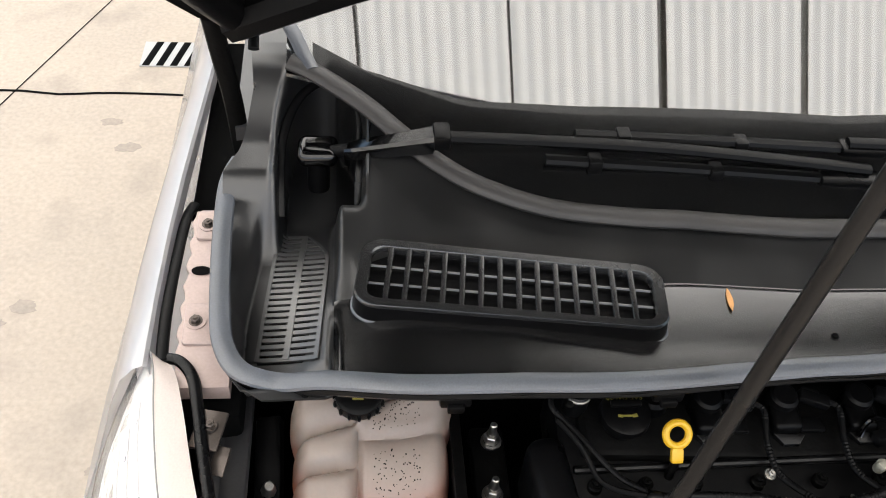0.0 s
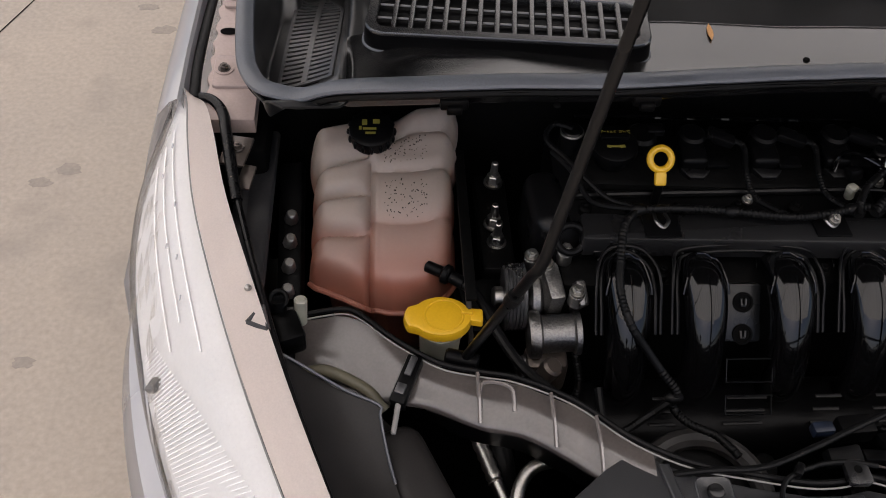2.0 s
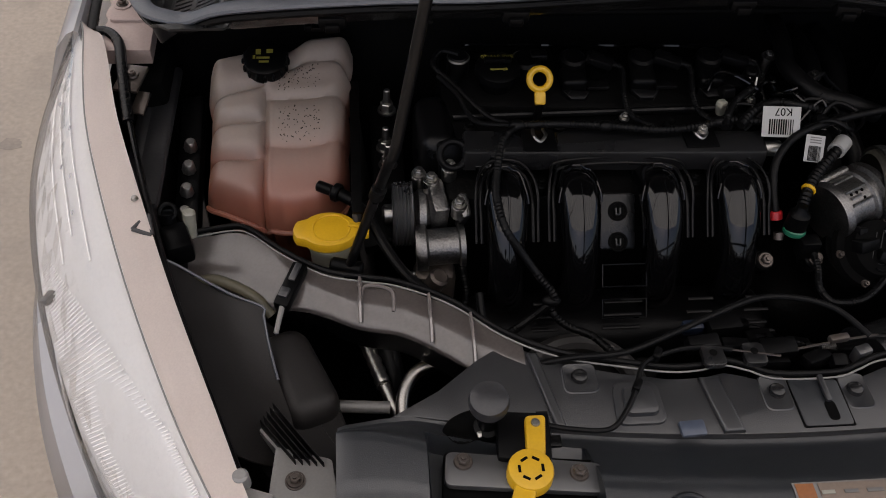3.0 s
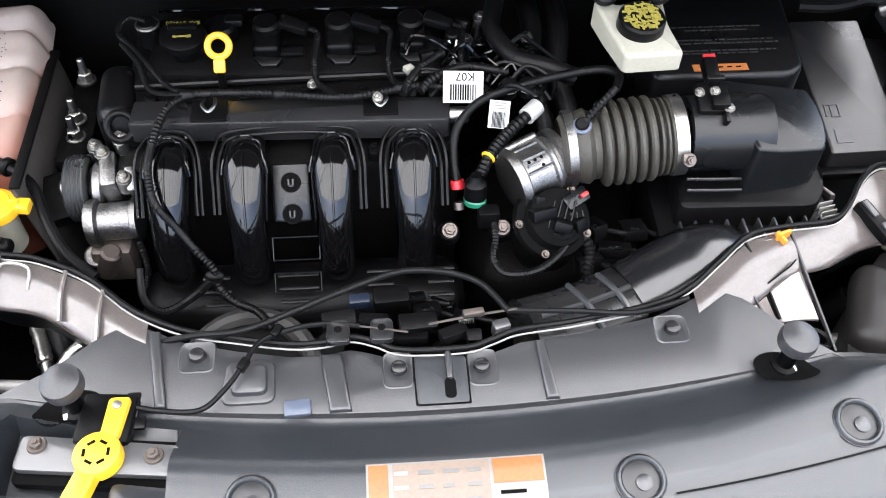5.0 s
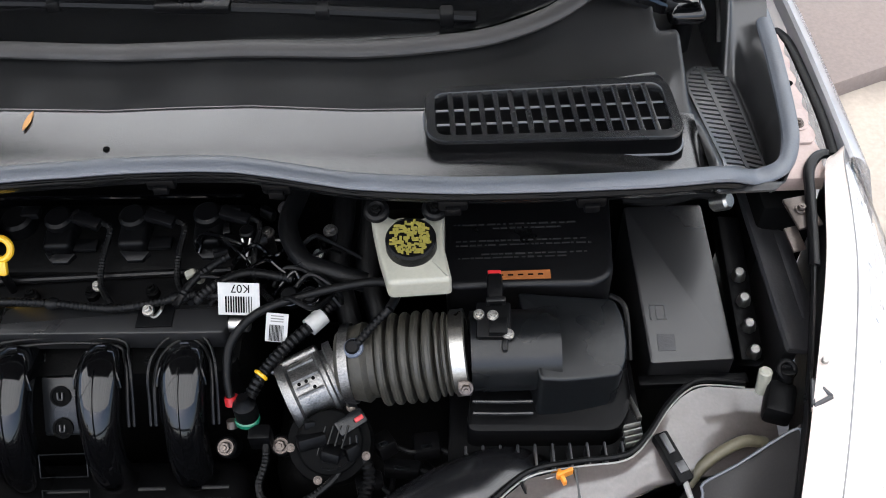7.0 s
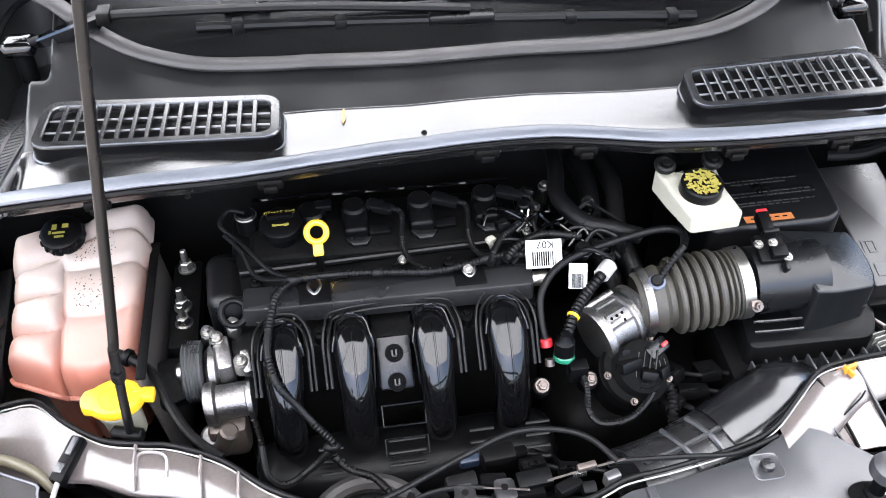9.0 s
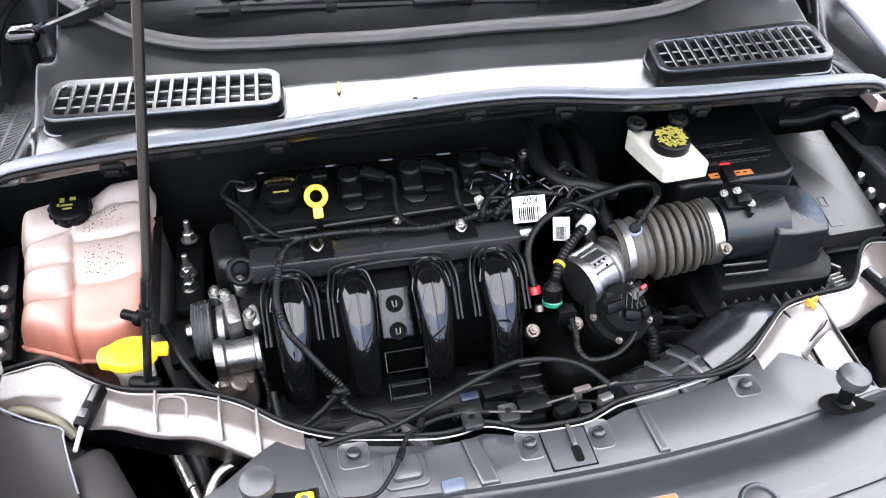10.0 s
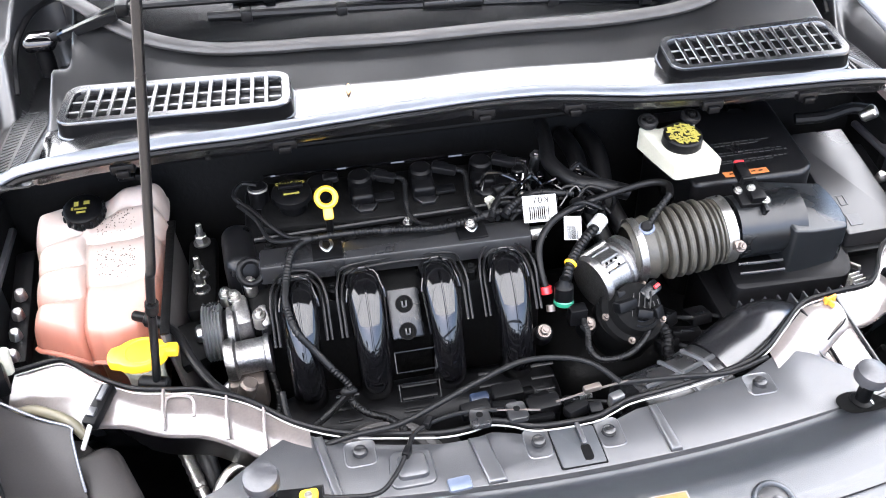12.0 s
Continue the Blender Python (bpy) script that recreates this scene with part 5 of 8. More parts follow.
def side_deflector(s):
    d = thing("side_deflector", "black plastic air deflector panel beside the headlamp", "deflector", (s * 0.57, 0.4, 0.85), group="air deflectors")
    low = [(0.6, 0.5), (0.53, 0.43), (0.49, 0.385), (0.465, 0.34), (0.452, 0.297), (0.458, 0.255), (0.53, 0.24), (0.59, 0.36)]
    bm = B()
    prism(bm, [(s * x, y) for x, y in rounded(low, 0.02)], 0.8, lambda x, y: 0.9 + 0.12 * (abs(x) - 0.46), 0.006)
    part("lower_panel", bm, PANEL, d)
    bm = B()
    box(bm, (s * 0.508, 0.362, 0.903), (0.062, 0.118, 0.05), 0.022, (0, 0, s * -24), 5)
    part("moulded_pad", bm, PANEL, d)
    left = spline([Vector(v) for v in ((0.5, 0.255, 0.918), (0.51, 0.305, 0.924), (0.524, 0.345, 0.932), (0.534, 0.382, 0.947), (0.54, 0.413, 0.967))], 6)
    right = spline([Vector(v) for v in ((0.562, 0.242, 0.976), (0.58, 0.282, 0.982), (0.605, 0.335, 0.988), (0.624, 0.395, 0.995), (0.64, 0.458, 1.0))], 6)
    bm = B()
    sheet(bm, lambda i, j: Vector((s * left[i].x, left[i].y, left[i].z)).lerp(Vector((s * right[i].x, right[i].y, right[i].z)), j / 8) + Vector((0, 0, -0.012 * math.sin(math.pi * j / 8))), range(len(left)), range(9), 0.003)
    part("panel", bm, PANEL, d, "dusty dark panel")
    bm = B()
    rim = left[12:] + [left[-1].lerp(right[-1], t) + Vector((0, 0, -0.008 * math.sin(math.pi * t))) for t in (0.12, 0.35, 0.6, 0.85)] + right[::-1]
    tube(bm, [(s * v.x, v.y, v.z + 0.001) for v in rim[::2]], 0.0016, n=6, res=3)
    part("rim", bm, SEAL, d, "grey edge line")
    for i in range(5):
        t = i / 4
        f0, f1 = Vector((s * (0.476 + 0.026 * t), 0.234 + 0.004 * t, 0.94)), Vector((s * (0.525 + 0.011 * t), 0.301 - 0.018 * t, 0.945))
        bm = B()
        m = (f0 + f1) / 2
        e = f1 - f0
        box(bm, m + Vector((0, 0, 0.002)), (0.0013, e.length, 0.03), 0.0005, (0, 0, math.degrees(math.atan2(-e.x, e.y))))
        part("fin", bm, BLACK, d)
    bm = B()
    prism(bm, [(s * 0.476, 0.234), (s * 0.507, 0.24), (s * 0.538, 0.28), (s * 0.526, 0.303)], 0.93, 0.945)
    part("tongue", bm, GREYSTEEL, d, "pale tongue under the fins", smooth=0)
    hose = thing("lamp_vent_pipe", "beige round vent duct behind the deflector", "pipe", (s * 0.58, 0.5, 0.9), group="vent ducts")
    bm = B()
    tube(bm, [(s * 0.534, 0.43, 0.93), (s * 0.55, 0.444, 0.942), (s * 0.57, 0.456, 0.947), (s * 0.597, 0.468, 0.948), (s * 0.622, 0.47, 0.94)], 0.0065, n=12)
    part("pipe", bm, mat("beige_rubber", (0.085, 0.076, 0.05), 0.5) if s < 0 else bpy.data.materials["beige_rubber"], hose)
    cn = thing("lamp_connector", "black wiring connector clipped to the bolster", "connector", (s * 0.52, 0.45, 0.95), group="lamp connectors")
    bm = B()
    box(bm, (s * 0.514, 0.437, 0.957), (0.017, 0.056, 0.015), 0.003, (8, 0, s * 22))
    part("shell", bm, BLACK, cn)
    bm = B()
    box(bm, (s * 0.509, 0.449, 0.966), (0.007, 0.022, 0.006), 0.001, (8, 0, s * 22))
    box(bm, (s * 0.52, 0.424, 0.963), (0.01, 0.012, 0.006), 0.001, (8, 0, s * 22))
    part("lock", bm, GREY, cn)
    bm = B()
    cyl(bm, (s * 0.522, 0.414, 0.956), (s * 0.528, 0.379, 0.952), 0.003, 0.0028, 10, 0.001)
    part("pin", bm, GREYSTEEL, cn, "pale grey pin")
    move(cn, 0.002, 0.008, 0.003)


for side in (-1, 1):
    headlamp(side)
    under_wing(side)
    bump_stop(side)
    side_bracket(side)
    side_deflector(side)
sight_shield()
crossmember()


def latch_handle():
    h = thing("latch_release_handle", "yellow plastic bonnet latch release handle", "handle", (-0.3, 0.2, 0.96))
    bm = B()
    prism(bm, rounded([(-0.305, 0.205), (-0.287, 0.21), (-0.281, 0.252), (-0.301, 0.252)], 0.005), 0.976, 0.986, 0.003)
    prism(bm, [(-0.303 + 0.021 * math.cos(a), 0.196 + 0.021 * math.sin(a)) for a in (2 * math.pi * i / 24 for i in range(24))], 0.974, 0.988, 0.003)
    prism(bm, rounded([(-0.318, 0.186), (-0.299, 0.18), (-0.318, 0.12), (-0.338, 0.128)], 0.005), 0.974, 0.986, 0.003)
    part("lever", bm, YELLOW, h)
    for k in range(6):
        a = math.pi * 2 * k / 6
        bm = B()
        box(bm, (-0.303 + 0.0105 * math.cos(a), 0.196 + 0.0105 * math.sin(a), 0.9882), (0.0025, 0.007, 0.001), 0, (0, 0, math.degrees(a)))
        part("slot", bm, INKSHADE, h)
    bm = B()
    lathe(bm, [(0, 0.002), (0.004, 0.0015), (0.0045, 0), (0, 0)], (-0.292, 0.243, 0.986), n=12)
    part("rivet", bm, STEEL, h)
    l = thing("bonnet_latch", "black steel bonnet latch with two bolts", "latch", (-0.3, 0.2, 0.95))
    bm = B()
    prism(bm, rounded([(-0.38, 0.192), (-0.238, 0.176), (-0.234, 0.206), (-0.376, 0.226)], 0.008), 0.966, 0.973, 0.002)
    part("base_plate", bm, SLOTTED, l)
    bm = B()
    prism(bm, rounded([(-0.382, 0.184), (-0.234, 0.168), (-0.23, 0.214), (-0.377, 0.231)], 0.006), 0.953, 0.962, 0.001)
    part("opening", bm, INKSHADE, l)
    bm = B()
    box(bm, (-0.303, 0.235, 0.972), (0.05, 0.05, 0.016), 0.004, (0, 0, -5))
    part("housing", bm, BLACK, l)
    for x, y in ((-0.361, 0.214), (-0.257, 0.197)):
        bm = B()
        bolt(bm, (x, y, 0.973), (0, 0, 1), 0.006, 0.007)
        part("bolt", bm, BOLTS, l)
    for s, x in ((-1, -0.385), (1, -0.262)):
        bm = B()
        prism(bm, rounded([(x - 0.03, 0.105), (x + 0.03, 0.1), (x + 0.03, 0.165), (x - 0.03, 0.175)], 0.01), 0.95, 0.974, 0.005)
        part("side_block", bm, COVER, l)
    c = thing("latch_cable", "black bonnet latch cable along the front panel", "cable", (-0.2, 0.28, 0.95))
    bm = B()
    tube(bm, [(-0.282, 0.243, 0.978), (-0.25, 0.234, 0.98), (-0.216, 0.234, 0.978), (-0.195, 0.255, 0.978), (-0.18, 0.28, 0.978), (-0.165, 0.308, 0.975), (-0.13, 0.324, 0.972), (-0.097, 0.328, 0.97), (-0.07, 0.322, 0.972)], 0.0027, n=8)
    part("sheath", bm, RUBBER, c)
    bm = B()
    tube(bm, [(-0.07, 0.322, 0.972), (-0.022, 0.312, 0.972)], 0.0012, n=6)
    part("inner_wire", bm, BOLTS, c)
    for p in ((-0.18, 0.28, 0.978), (-0.15, 0.318, 0.975)):
        bm = B()
        box(bm, p, (0.008, 0.014, 0.01), 0.002, (0, 0, -30))
        part("cable_clip", bm, BLACK, c)
    bm = B()
    box(bm, (-0.278, 0.244, 0.976), (0.012, 0.026, 0.004), 0.001)
    box(bm, (-0.27, 0.225, 0.976), (0.012, 0.012, 0.004), 0.001)
    part("end_bracket", bm, SATIN, c)
    move(h, 0.011, 0.005, 0.003)
    move(l, 0.011, 0.005, 0.003)
    move(c, 0.007, 0.01)


latch_handle()

# ---- coolant and washer tanks ----
def coolant_tank():
    t = thing("coolant_reservoir", "milky plastic coolant reservoir with pink coolant inside", "reservoir", (-0.54, 0.69, 0.75))
    bm = B()
    nu, nv = 64, 96
    front = [(-1.0, 0.624), (-0.9, 0.611), (-0.7, 0.602), (-0.4, 0.591), (-0.26, 0.588), (-0.19, 0.595), (-0.12, 0.588), (0.1, 0.583), (0.35, 0.583), (0.6, 0.589), (0.8, 0.6), (0.95, 0.613), (1.0, 0.622)]
    def lobes(u, v):
        """Blown lobes between the moulded grooves: 0 in a groove, 1 on a crown."""
        if u < -0.19:
            rows, q, k = (-0.1, 0.26, 0.5, 0.72, 1.1), v - 0.1 * (u + 0.6), (u + 0.6) / 0.4
        else:
            rows, q, k = (-0.1, 0.36, 0.66, 0.85, 1.1), v + 0.02 * (u - 0.4), (u - 0.4) / 0.6
        i = max(j for j in range(4) if q >= rows[j] or j == 0)
        f = min(1, max(0, (q - rows[i]) / (rows[i + 1] - rows[i])))
        along = 1 - abs(2 * f - 1) ** 3.5
        return along * (1 - 0.75 * min(1, abs(k)) ** 4 * smooth01(0.8, 0.6, v))
    def top(u, v):
        """u across -1..1, v from the front 0 to the back 1."""
        yf, yb = lerp_table(front, u), 0.792 + 0.014 * u
        y = yf + (yb - yf) * v
        bulge = lobes(0.98 if u > 0 else -0.98, v)
        x = -0.5355 + (0.0835 + 0.007 * bulge * abs(u)) * u + 0.004 * v
        edge = max(abs(u) ** 9, abs(2 * v - 1) ** 16)
        z = 0.932 + 0.37 * (y - 0.585) + (0.0165 if u < -0.19 else 0.0165 - 0.008 * smooth01(-0.19, -0.05, u)) * lobes(u, v) + 0.006 * (1 - u * u)
        z += 0.016 * smooth01(0.1, 0.5, u) * smooth01(0.72, 0.92, v)
        seam = math.exp(-((u + 0.17) / 0.035) ** 2) * smooth01(0.72, 0.55, v)
        z -= 0.009 * seam + 0.04 * edge ** 1.6
        return Vector((x, y, z))
    g = [[bm.verts.new(top(-1 + 2 * i / nu, j / nv)) for j in range(nv + 1)] for i in range(nu + 1)]
    for a, b in zip(g, g[1:]):
        for j in range(nv):
            bm.faces.new((a[j], b[j], b[j + 1], a[j + 1]))
    rim = [g[i][0] for i in range(nu + 1)] + [g[nu][j] for j in range(1, nv + 1)] + [g[i][nv] for i in range(nu - 1, -1, -1)] + [g[0][j] for j in range(nv - 1, 0, -1)]
    prev = rim
    for dz, k in ((0.006, 1.012), (0.011, 1.012), (0.014, 0.92), (0.022, 0.8), (0.16, 0.66)):
        c = Vector((-0.5355, 0.69, 0))
        low = [bm.verts.new((c.x + (v.co.x - c.x) * k, c.y + (v.co.y - c.y) * k, (v.co.z - dz) if dz < 0.1 else 0.76)) for v in rim]
        for i in range(len(rim)):
            bm.faces.new((prev[i], prev[(i + 1) % len(rim)], low[(i + 1) % len(rim)], low[i]))
        prev = low
    bm.faces.new(prev)
    part("tank", bm, TANK, t, smooth=60)
    bm = B()
    tube(bm, [top(-1 + 2 * i / 24, 0.0) + Vector((0, -0.004, -0.004)) for i in range(25)], 0.0035, n=8, res=2)
    part("moulding_flange", bm, TANK, t)
    bm = B()
    n = Vector((0, -0.25, 1)).normalized()
    p = Vector((-0.548, 0.766, 1.006))
    lathe(bm, [(0.022, -0.01), (0.022, 0.002), (0, 0.002)], p, n, 28)
    part("filler_neck", bm, TANK, t)
    bm = B()
    lathe(bm, [(0, 0.022), (0.022, 0.022), (0.0265, 0.019), (0.0275, 0.004), (0.026, 0.0), (0, 0.0)], p + n * 0.002, n, 32)
    c = part("cap", bm, BLACK, t, "black screw cap with yellow symbols")
    for k in range(16):
        a = 2 * math.pi * k / 16
        x, y, z = frame_of(n)
        bm = B()
        q = p + n * 0.013 + (x * math.cos(a) + y * math.sin(a)) * 0.0275
        ball(bm, q, 0.0026, (1, 1, 2.4), 8)
        part("grip_rib", bm, BLACK, c)
    for dx, dy, w, h in ((-0.008, 0.006, 0.006, 0.008), (0.006, 0.007, 0.008, 0.006), (-0.002, -0.003, 0.016, 0.003), (-0.001, -0.009, 0.012, 0.003), (-0.013, -0.002, 0.003, 0.005)):
        bm = B()
        box(bm, p + n * 0.0245 + Vector((dx, dy, 0.25 * dy)), (w, h, 0.0006), 0, (14, 0, 0))
        part("symbol", bm, BRONZE, c)
    # speckled residue marks on the tank top
    random.seed(21)
    bm = B()
    for i in range(170):
        row = random.choice((0, 1))
        u, v = random.uniform(0.0, 0.6), (random.uniform(0.7, 0.82) if row else random.uniform(0.38, 0.6))
        q = top(u, v)
        lathe(bm, [(0, 0.0007), (random.uniform(0.0004, 0.001), 0.0005), (0.0003, -0.0004)], q, (0, -0.4, 1), 6)
    s = part("residue", bm, DARK, t, "dark speckled residue marks")
    s["kind"] = "stuff"
    bm = B()
    cyl(bm, (-0.485, 0.607, 0.952), (-0.467, 0.594, 0.955), 0.007, n=14, bev=0.001)
    cyl(bm, (-0.467, 0.594, 0.955), (-0.459, 0.589, 0.955), 0.0115, n=16, bev=0.002)
    cyl(bm, (-0.459, 0.589, 0.955), (-0.444, 0.579, 0.953), 0.0075, n=14, bev=0.001)
    part("outlet_clamp", bm, BLACK, t, "black hose clamp")
    bm = B()
    box(bm, (-0.482, 0.802, 1.045), (0.034, 0.02, 0.01), 0.003)
    box(bm, (-0.482, 0.792, 1.05), (0.016, 0.016, 0.006), 0.002)
    part("fixing_lug", bm, BLACK, t)
    h = thing("coolant_hose", "thin black hose from the coolant reservoir", "hose", (-0.43, 0.5, 0.9))
    bm = B()
    tube(bm, [(-0.448, 0.582, 0.953), (-0.428, 0.56, 0.95), (-0.41, 0.52, 0.94), (-0.385, 0.48, 0.93), (-0.35, 0.45, 0.92)], 0.006, n=10)
    part("hose", bm, RUBBER, h)
    w = thing("washer_filler", "washer bottle filler neck with yellow flip cap", "washer filler", (-0.47, 0.52, 0.85))
    bm = B()
    lathe(bm, [(0.022, -0.06), (0.024, -0.01), (0.0265, -0.008), (0.0265, 0.0), (0, 0.0)], (-0.469, 0.52, 0.942), (0, -0.1, 1), 28)
    part("filler_neck", bm, WHITE, w)
    bm = B()
    poly = [(-0.469 + 0.033 * math.cos(a), 0.521 + 0.027 * math.sin(a)) for a in (2 * math.pi * i / 36 for i in range(36))]
    poly = [(x - (0.008 if x < -0.495 else 0), y) for x, y in poly]
    prism(bm, poly, 0.942, 0.9545, 0.004)
    prism(bm, rounded([(-0.44, 0.515), (-0.424, 0.512), (-0.423, 0.53), (-0.439, 0.532)], 0.003), 0.944, 0.953, 0.002)
    part("flip_cap", bm, YELLOW, w, "yellow flip cap")
    bm = B()
    ring(bm, (-0.466, 0.521, 0.9545), (0, 0, 1), 0.021, 0.0012, 28, 6)
    part("cap_rim", bm, YELLOW, w)
    bm = B()
    box(bm, (-0.441, 0.523, 0.955), (0.012, 0.004, 0.004), 0.001)
    part("hinge", bm, YELLOW, w)
    move(w, -0.003, 0.01, 0.004)


coolant_tank()


# ---- engine ----
def engine_block():
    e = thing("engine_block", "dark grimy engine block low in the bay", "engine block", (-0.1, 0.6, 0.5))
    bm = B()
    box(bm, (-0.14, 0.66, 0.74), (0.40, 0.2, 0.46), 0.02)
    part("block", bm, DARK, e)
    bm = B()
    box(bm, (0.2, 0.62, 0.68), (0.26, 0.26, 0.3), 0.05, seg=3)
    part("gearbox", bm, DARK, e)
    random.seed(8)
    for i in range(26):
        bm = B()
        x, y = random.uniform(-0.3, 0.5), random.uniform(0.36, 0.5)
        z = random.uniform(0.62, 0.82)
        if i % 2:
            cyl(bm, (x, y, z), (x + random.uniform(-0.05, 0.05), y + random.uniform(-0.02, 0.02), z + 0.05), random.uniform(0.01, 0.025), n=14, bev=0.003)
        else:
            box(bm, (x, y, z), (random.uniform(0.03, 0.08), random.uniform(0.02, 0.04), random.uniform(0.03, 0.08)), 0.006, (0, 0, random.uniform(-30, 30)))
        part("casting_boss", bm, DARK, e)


def lower_clutter():
    """Leads, plugs and brackets that fill the dark space in front of the gearbox."""
    random.seed(31)
    for x, y, z, sx, sy, sz, r in ((0.2, 0.455, 0.9, 0.03, 0.02, 0.02, 12), (0.235, 0.475, 0.895, 0.04, 0.018, 0.016, -8), (0.262, 0.5, 0.9, 0.03, 0.03, 0.016, 4), (0.215, 0.5, 0.905, 0.022, 0.026, 0.02, 30), (0.01, 0.4, 0.895, 0.03, 0.02, 0.016, 8), (0.05, 0.385, 0.9, 0.026, 0.016, 0.014, -12), (-0.015, 0.425, 0.885, 0.05, 0.014, 0.012, 5)):
        k = thing("wiring_plug", "small black wiring plug low in the bay", "plug", (x, y, z - sz / 2), group="low wiring plugs")
        bm = B()
        box(bm, (x, y, z), (sx, sy, sz), 0.003, (-18, 0, r))
        part("shell", bm, BLACK, k)
        bm = B()
        box(bm, (x, y - 0.2 * sy, z + 0.55 * sz), (sx * 0.45, sy * 0.3, 0.003), 0.001, (-18, 0, r))
        part("lock", bm, AIRBOX, k)
        bm = B()
        tube(bm, [(x + 0.4 * sx, y, z), (x + 0.4 * sx + random.uniform(0.01, 0.03), y - 0.012, z + 0.004), (x + random.uniform(0.02, 0.05), y + random.uniform(0.02, 0.04), z - 0.03)], 0.0032, n=8, rib=0.0006, pitch=0.004)
        part("lead", bm, RUBBER, k)


lower_clutter()


def valve_cover():
    v = thing("valve_cover", "black plastic valve cover with ribs and coil wells", "valve cover", (-0.13, 0.69, 0.95))
    bm = B()
    prism(bm, rounded([(-0.335, 0.635), (0.055, 0.622), (0.06, 0.785), (-0.33, 0.80)], 0.015), 0.93, lambda x, y: 0.985 + 0.12 * (y - 0.63), 0.008)
    part("cover", bm, BLACK, v)
    bm = B()
    prism(bm, rounded([(-0.31, 0.69), (0.045, 0.676), (0.05, 0.775), (-0.305, 0.79)], 0.012), 0.97, lambda x, y: 1.0 + 0.1 * (y - 0.66), 0.008)
    part("raised_deck", bm, DARK, v)
    bm = B()
    tube(bm, [(-0.3, 0.79, 1.022), (0.05, 0.776, 1.026)], 0.003, n=8)
    part("rear_rib", bm, GLOSS, v)
    bm = B()
    tube(bm, [(-0.32, 0.676, 0.996), (-0.18, 0.678, 0.998), (0.04, 0.682, 0.999)], 0.0045, n=10)
    part("front_rail", bm, SATIN, v)
    for x in (-0.3, -0.245, -0.19, -0.12, -0.05, 0.02):
        bm = B()
        cyl(bm, (x, 0.658, 0.97), (x, 0.658, 0.997), 0.008, n=14, bev=0.002)
        bolt(bm, (x, 0.658, 0.997), (0, 0, 1), 0.005, 0.006)
        part("cover_screw", bm, DARK, v)
    # rounded timing end
    bm = B()
    box(bm, (-0.342, 0.672, 0.95), (0.046, 0.1, 0.104), 0.02, (0, 0, 4), 5)
    part("timing_end", bm, SATIN, v)
    bm = B()
    box(bm, (-0.326, 0.612, 0.985), (0.034, 0.012, 0.05), 0.008, (-20, 0, 10), 3)
    part("lifting_eye_plate", bm, BLACK, v)
    bm = B()
    ring(bm, (-0.326, 0.604, 1.0), (0, -0.75, 0.66), 0.0155, 0.0045)
    part("lifting_eye", bm, BLACK, v)
    cap = thing("oil_filler_cap", "black oil filler cap with yellow oil marking", "oil cap", (-0.262, 0.705, 1.0))
    bm = B()
    lathe(bm, [(0, 0.024), (0.024, 0.024), (0.0275, 0.022), (0.0285, 0.014), (0.02, 0.012), (0.02, -0.006), (0, -0.006)], (-0.258, 0.69, 1.012), (0, -0.12, 1), 28)
    c = part("cap_body", bm, BLACK, cap)
    bm = B()
    box(bm, (-0.258, 0.694, 1.0395), (0.034, 0.008, 0.006), 0.002, (7, 0, 0))
    part("grip", bm, BLACK, cap)
    letters("SAE 5W-20", 0.0085, Matrix.Translation((-0.258, 0.703, 1.0385)) @ Euler((radians(-7), 0, radians(180))).to_matrix().to_4x4(), BRONZE, cap)
    for dx, w, h in ((-0.008, 0.005, 0.003), (0.0, 0.012, 0.0022), (0.008, 0.006, 0.004)):
        bm = B()
        box(bm, (-0.258 + dx, 0.681, 1.0355), (w, h, 0.0008), 0, (7, 0, 12 * dx / 0.008))
        part("oil_symbol", bm, BRONZE, cap)
    move(cap, -0.004, 0.034, 0.003)
    d = thing("dipstick", "yellow ring handle of the oil dipstick", "dipstick", (-0.219, 0.665, 1.0))
    bm = B()
    ring(bm, (-0.219, 0.679, 1.047), (0, -0.75, 0.66), 0.0125, 0.0042, 32, 10)
    part("ring_handle", bm, YELLOW, d)
    bm = B()
    box(bm, (-0.219, 0.664, 1.03), (0.014, 0.008, 0.017), 0.003, (-40, 0, 0))
    part("handle_neck", bm, YELLOW, d)
    bm = B()
    cyl(bm, (-0.219, 0.662, 0.97), (-0.219, 0.661, 1.025), 0.005, n=12)
    part("stick_tube", bm, BLACK, d)
    move(d, 0.003, 0.008, -0.003)
    for i, x in enumerate((-0.165, -0.077, 0.011)):  # the fourth sits by the dipstick, plug turned away
        k = thing("ignition_coil", "black ignition coil with wiring plug", "ignition coil", (x, 0.74, 1.0), group="ignition coils")
        bm = B()
        lathe(bm, [(0, 0.034), (0.013, 0.034), (0.0165, 0.031), (0.0175, 0.0), (0.022, -0.004), (0, -0.004)], (x, 0.742, 1.006), (0, -0.1, 1), 24)
        box(bm, (x, 0.722, 1.016), (0.033, 0.034, 0.022), 0.006, (6, 0, 0), 3)
        part("coil_head", bm, BLACK, k)
        bm = B()
        prism(bm, [(x - 0.016, 0.706), (x + 0.02, 0.704), (x + 0.012, 0.694), (x - 0.006, 0.694)], 1.0, lambda x, y: 1.012 + 0.4 * (y - 0.704), 0.001)
        part("heel", bm, SATIN, k)
        bm = B()
        box(bm, (x + 0.033, 0.735, 1.034), (0.036, 0.015, 0.012), 0.003, (6, 10, -16))
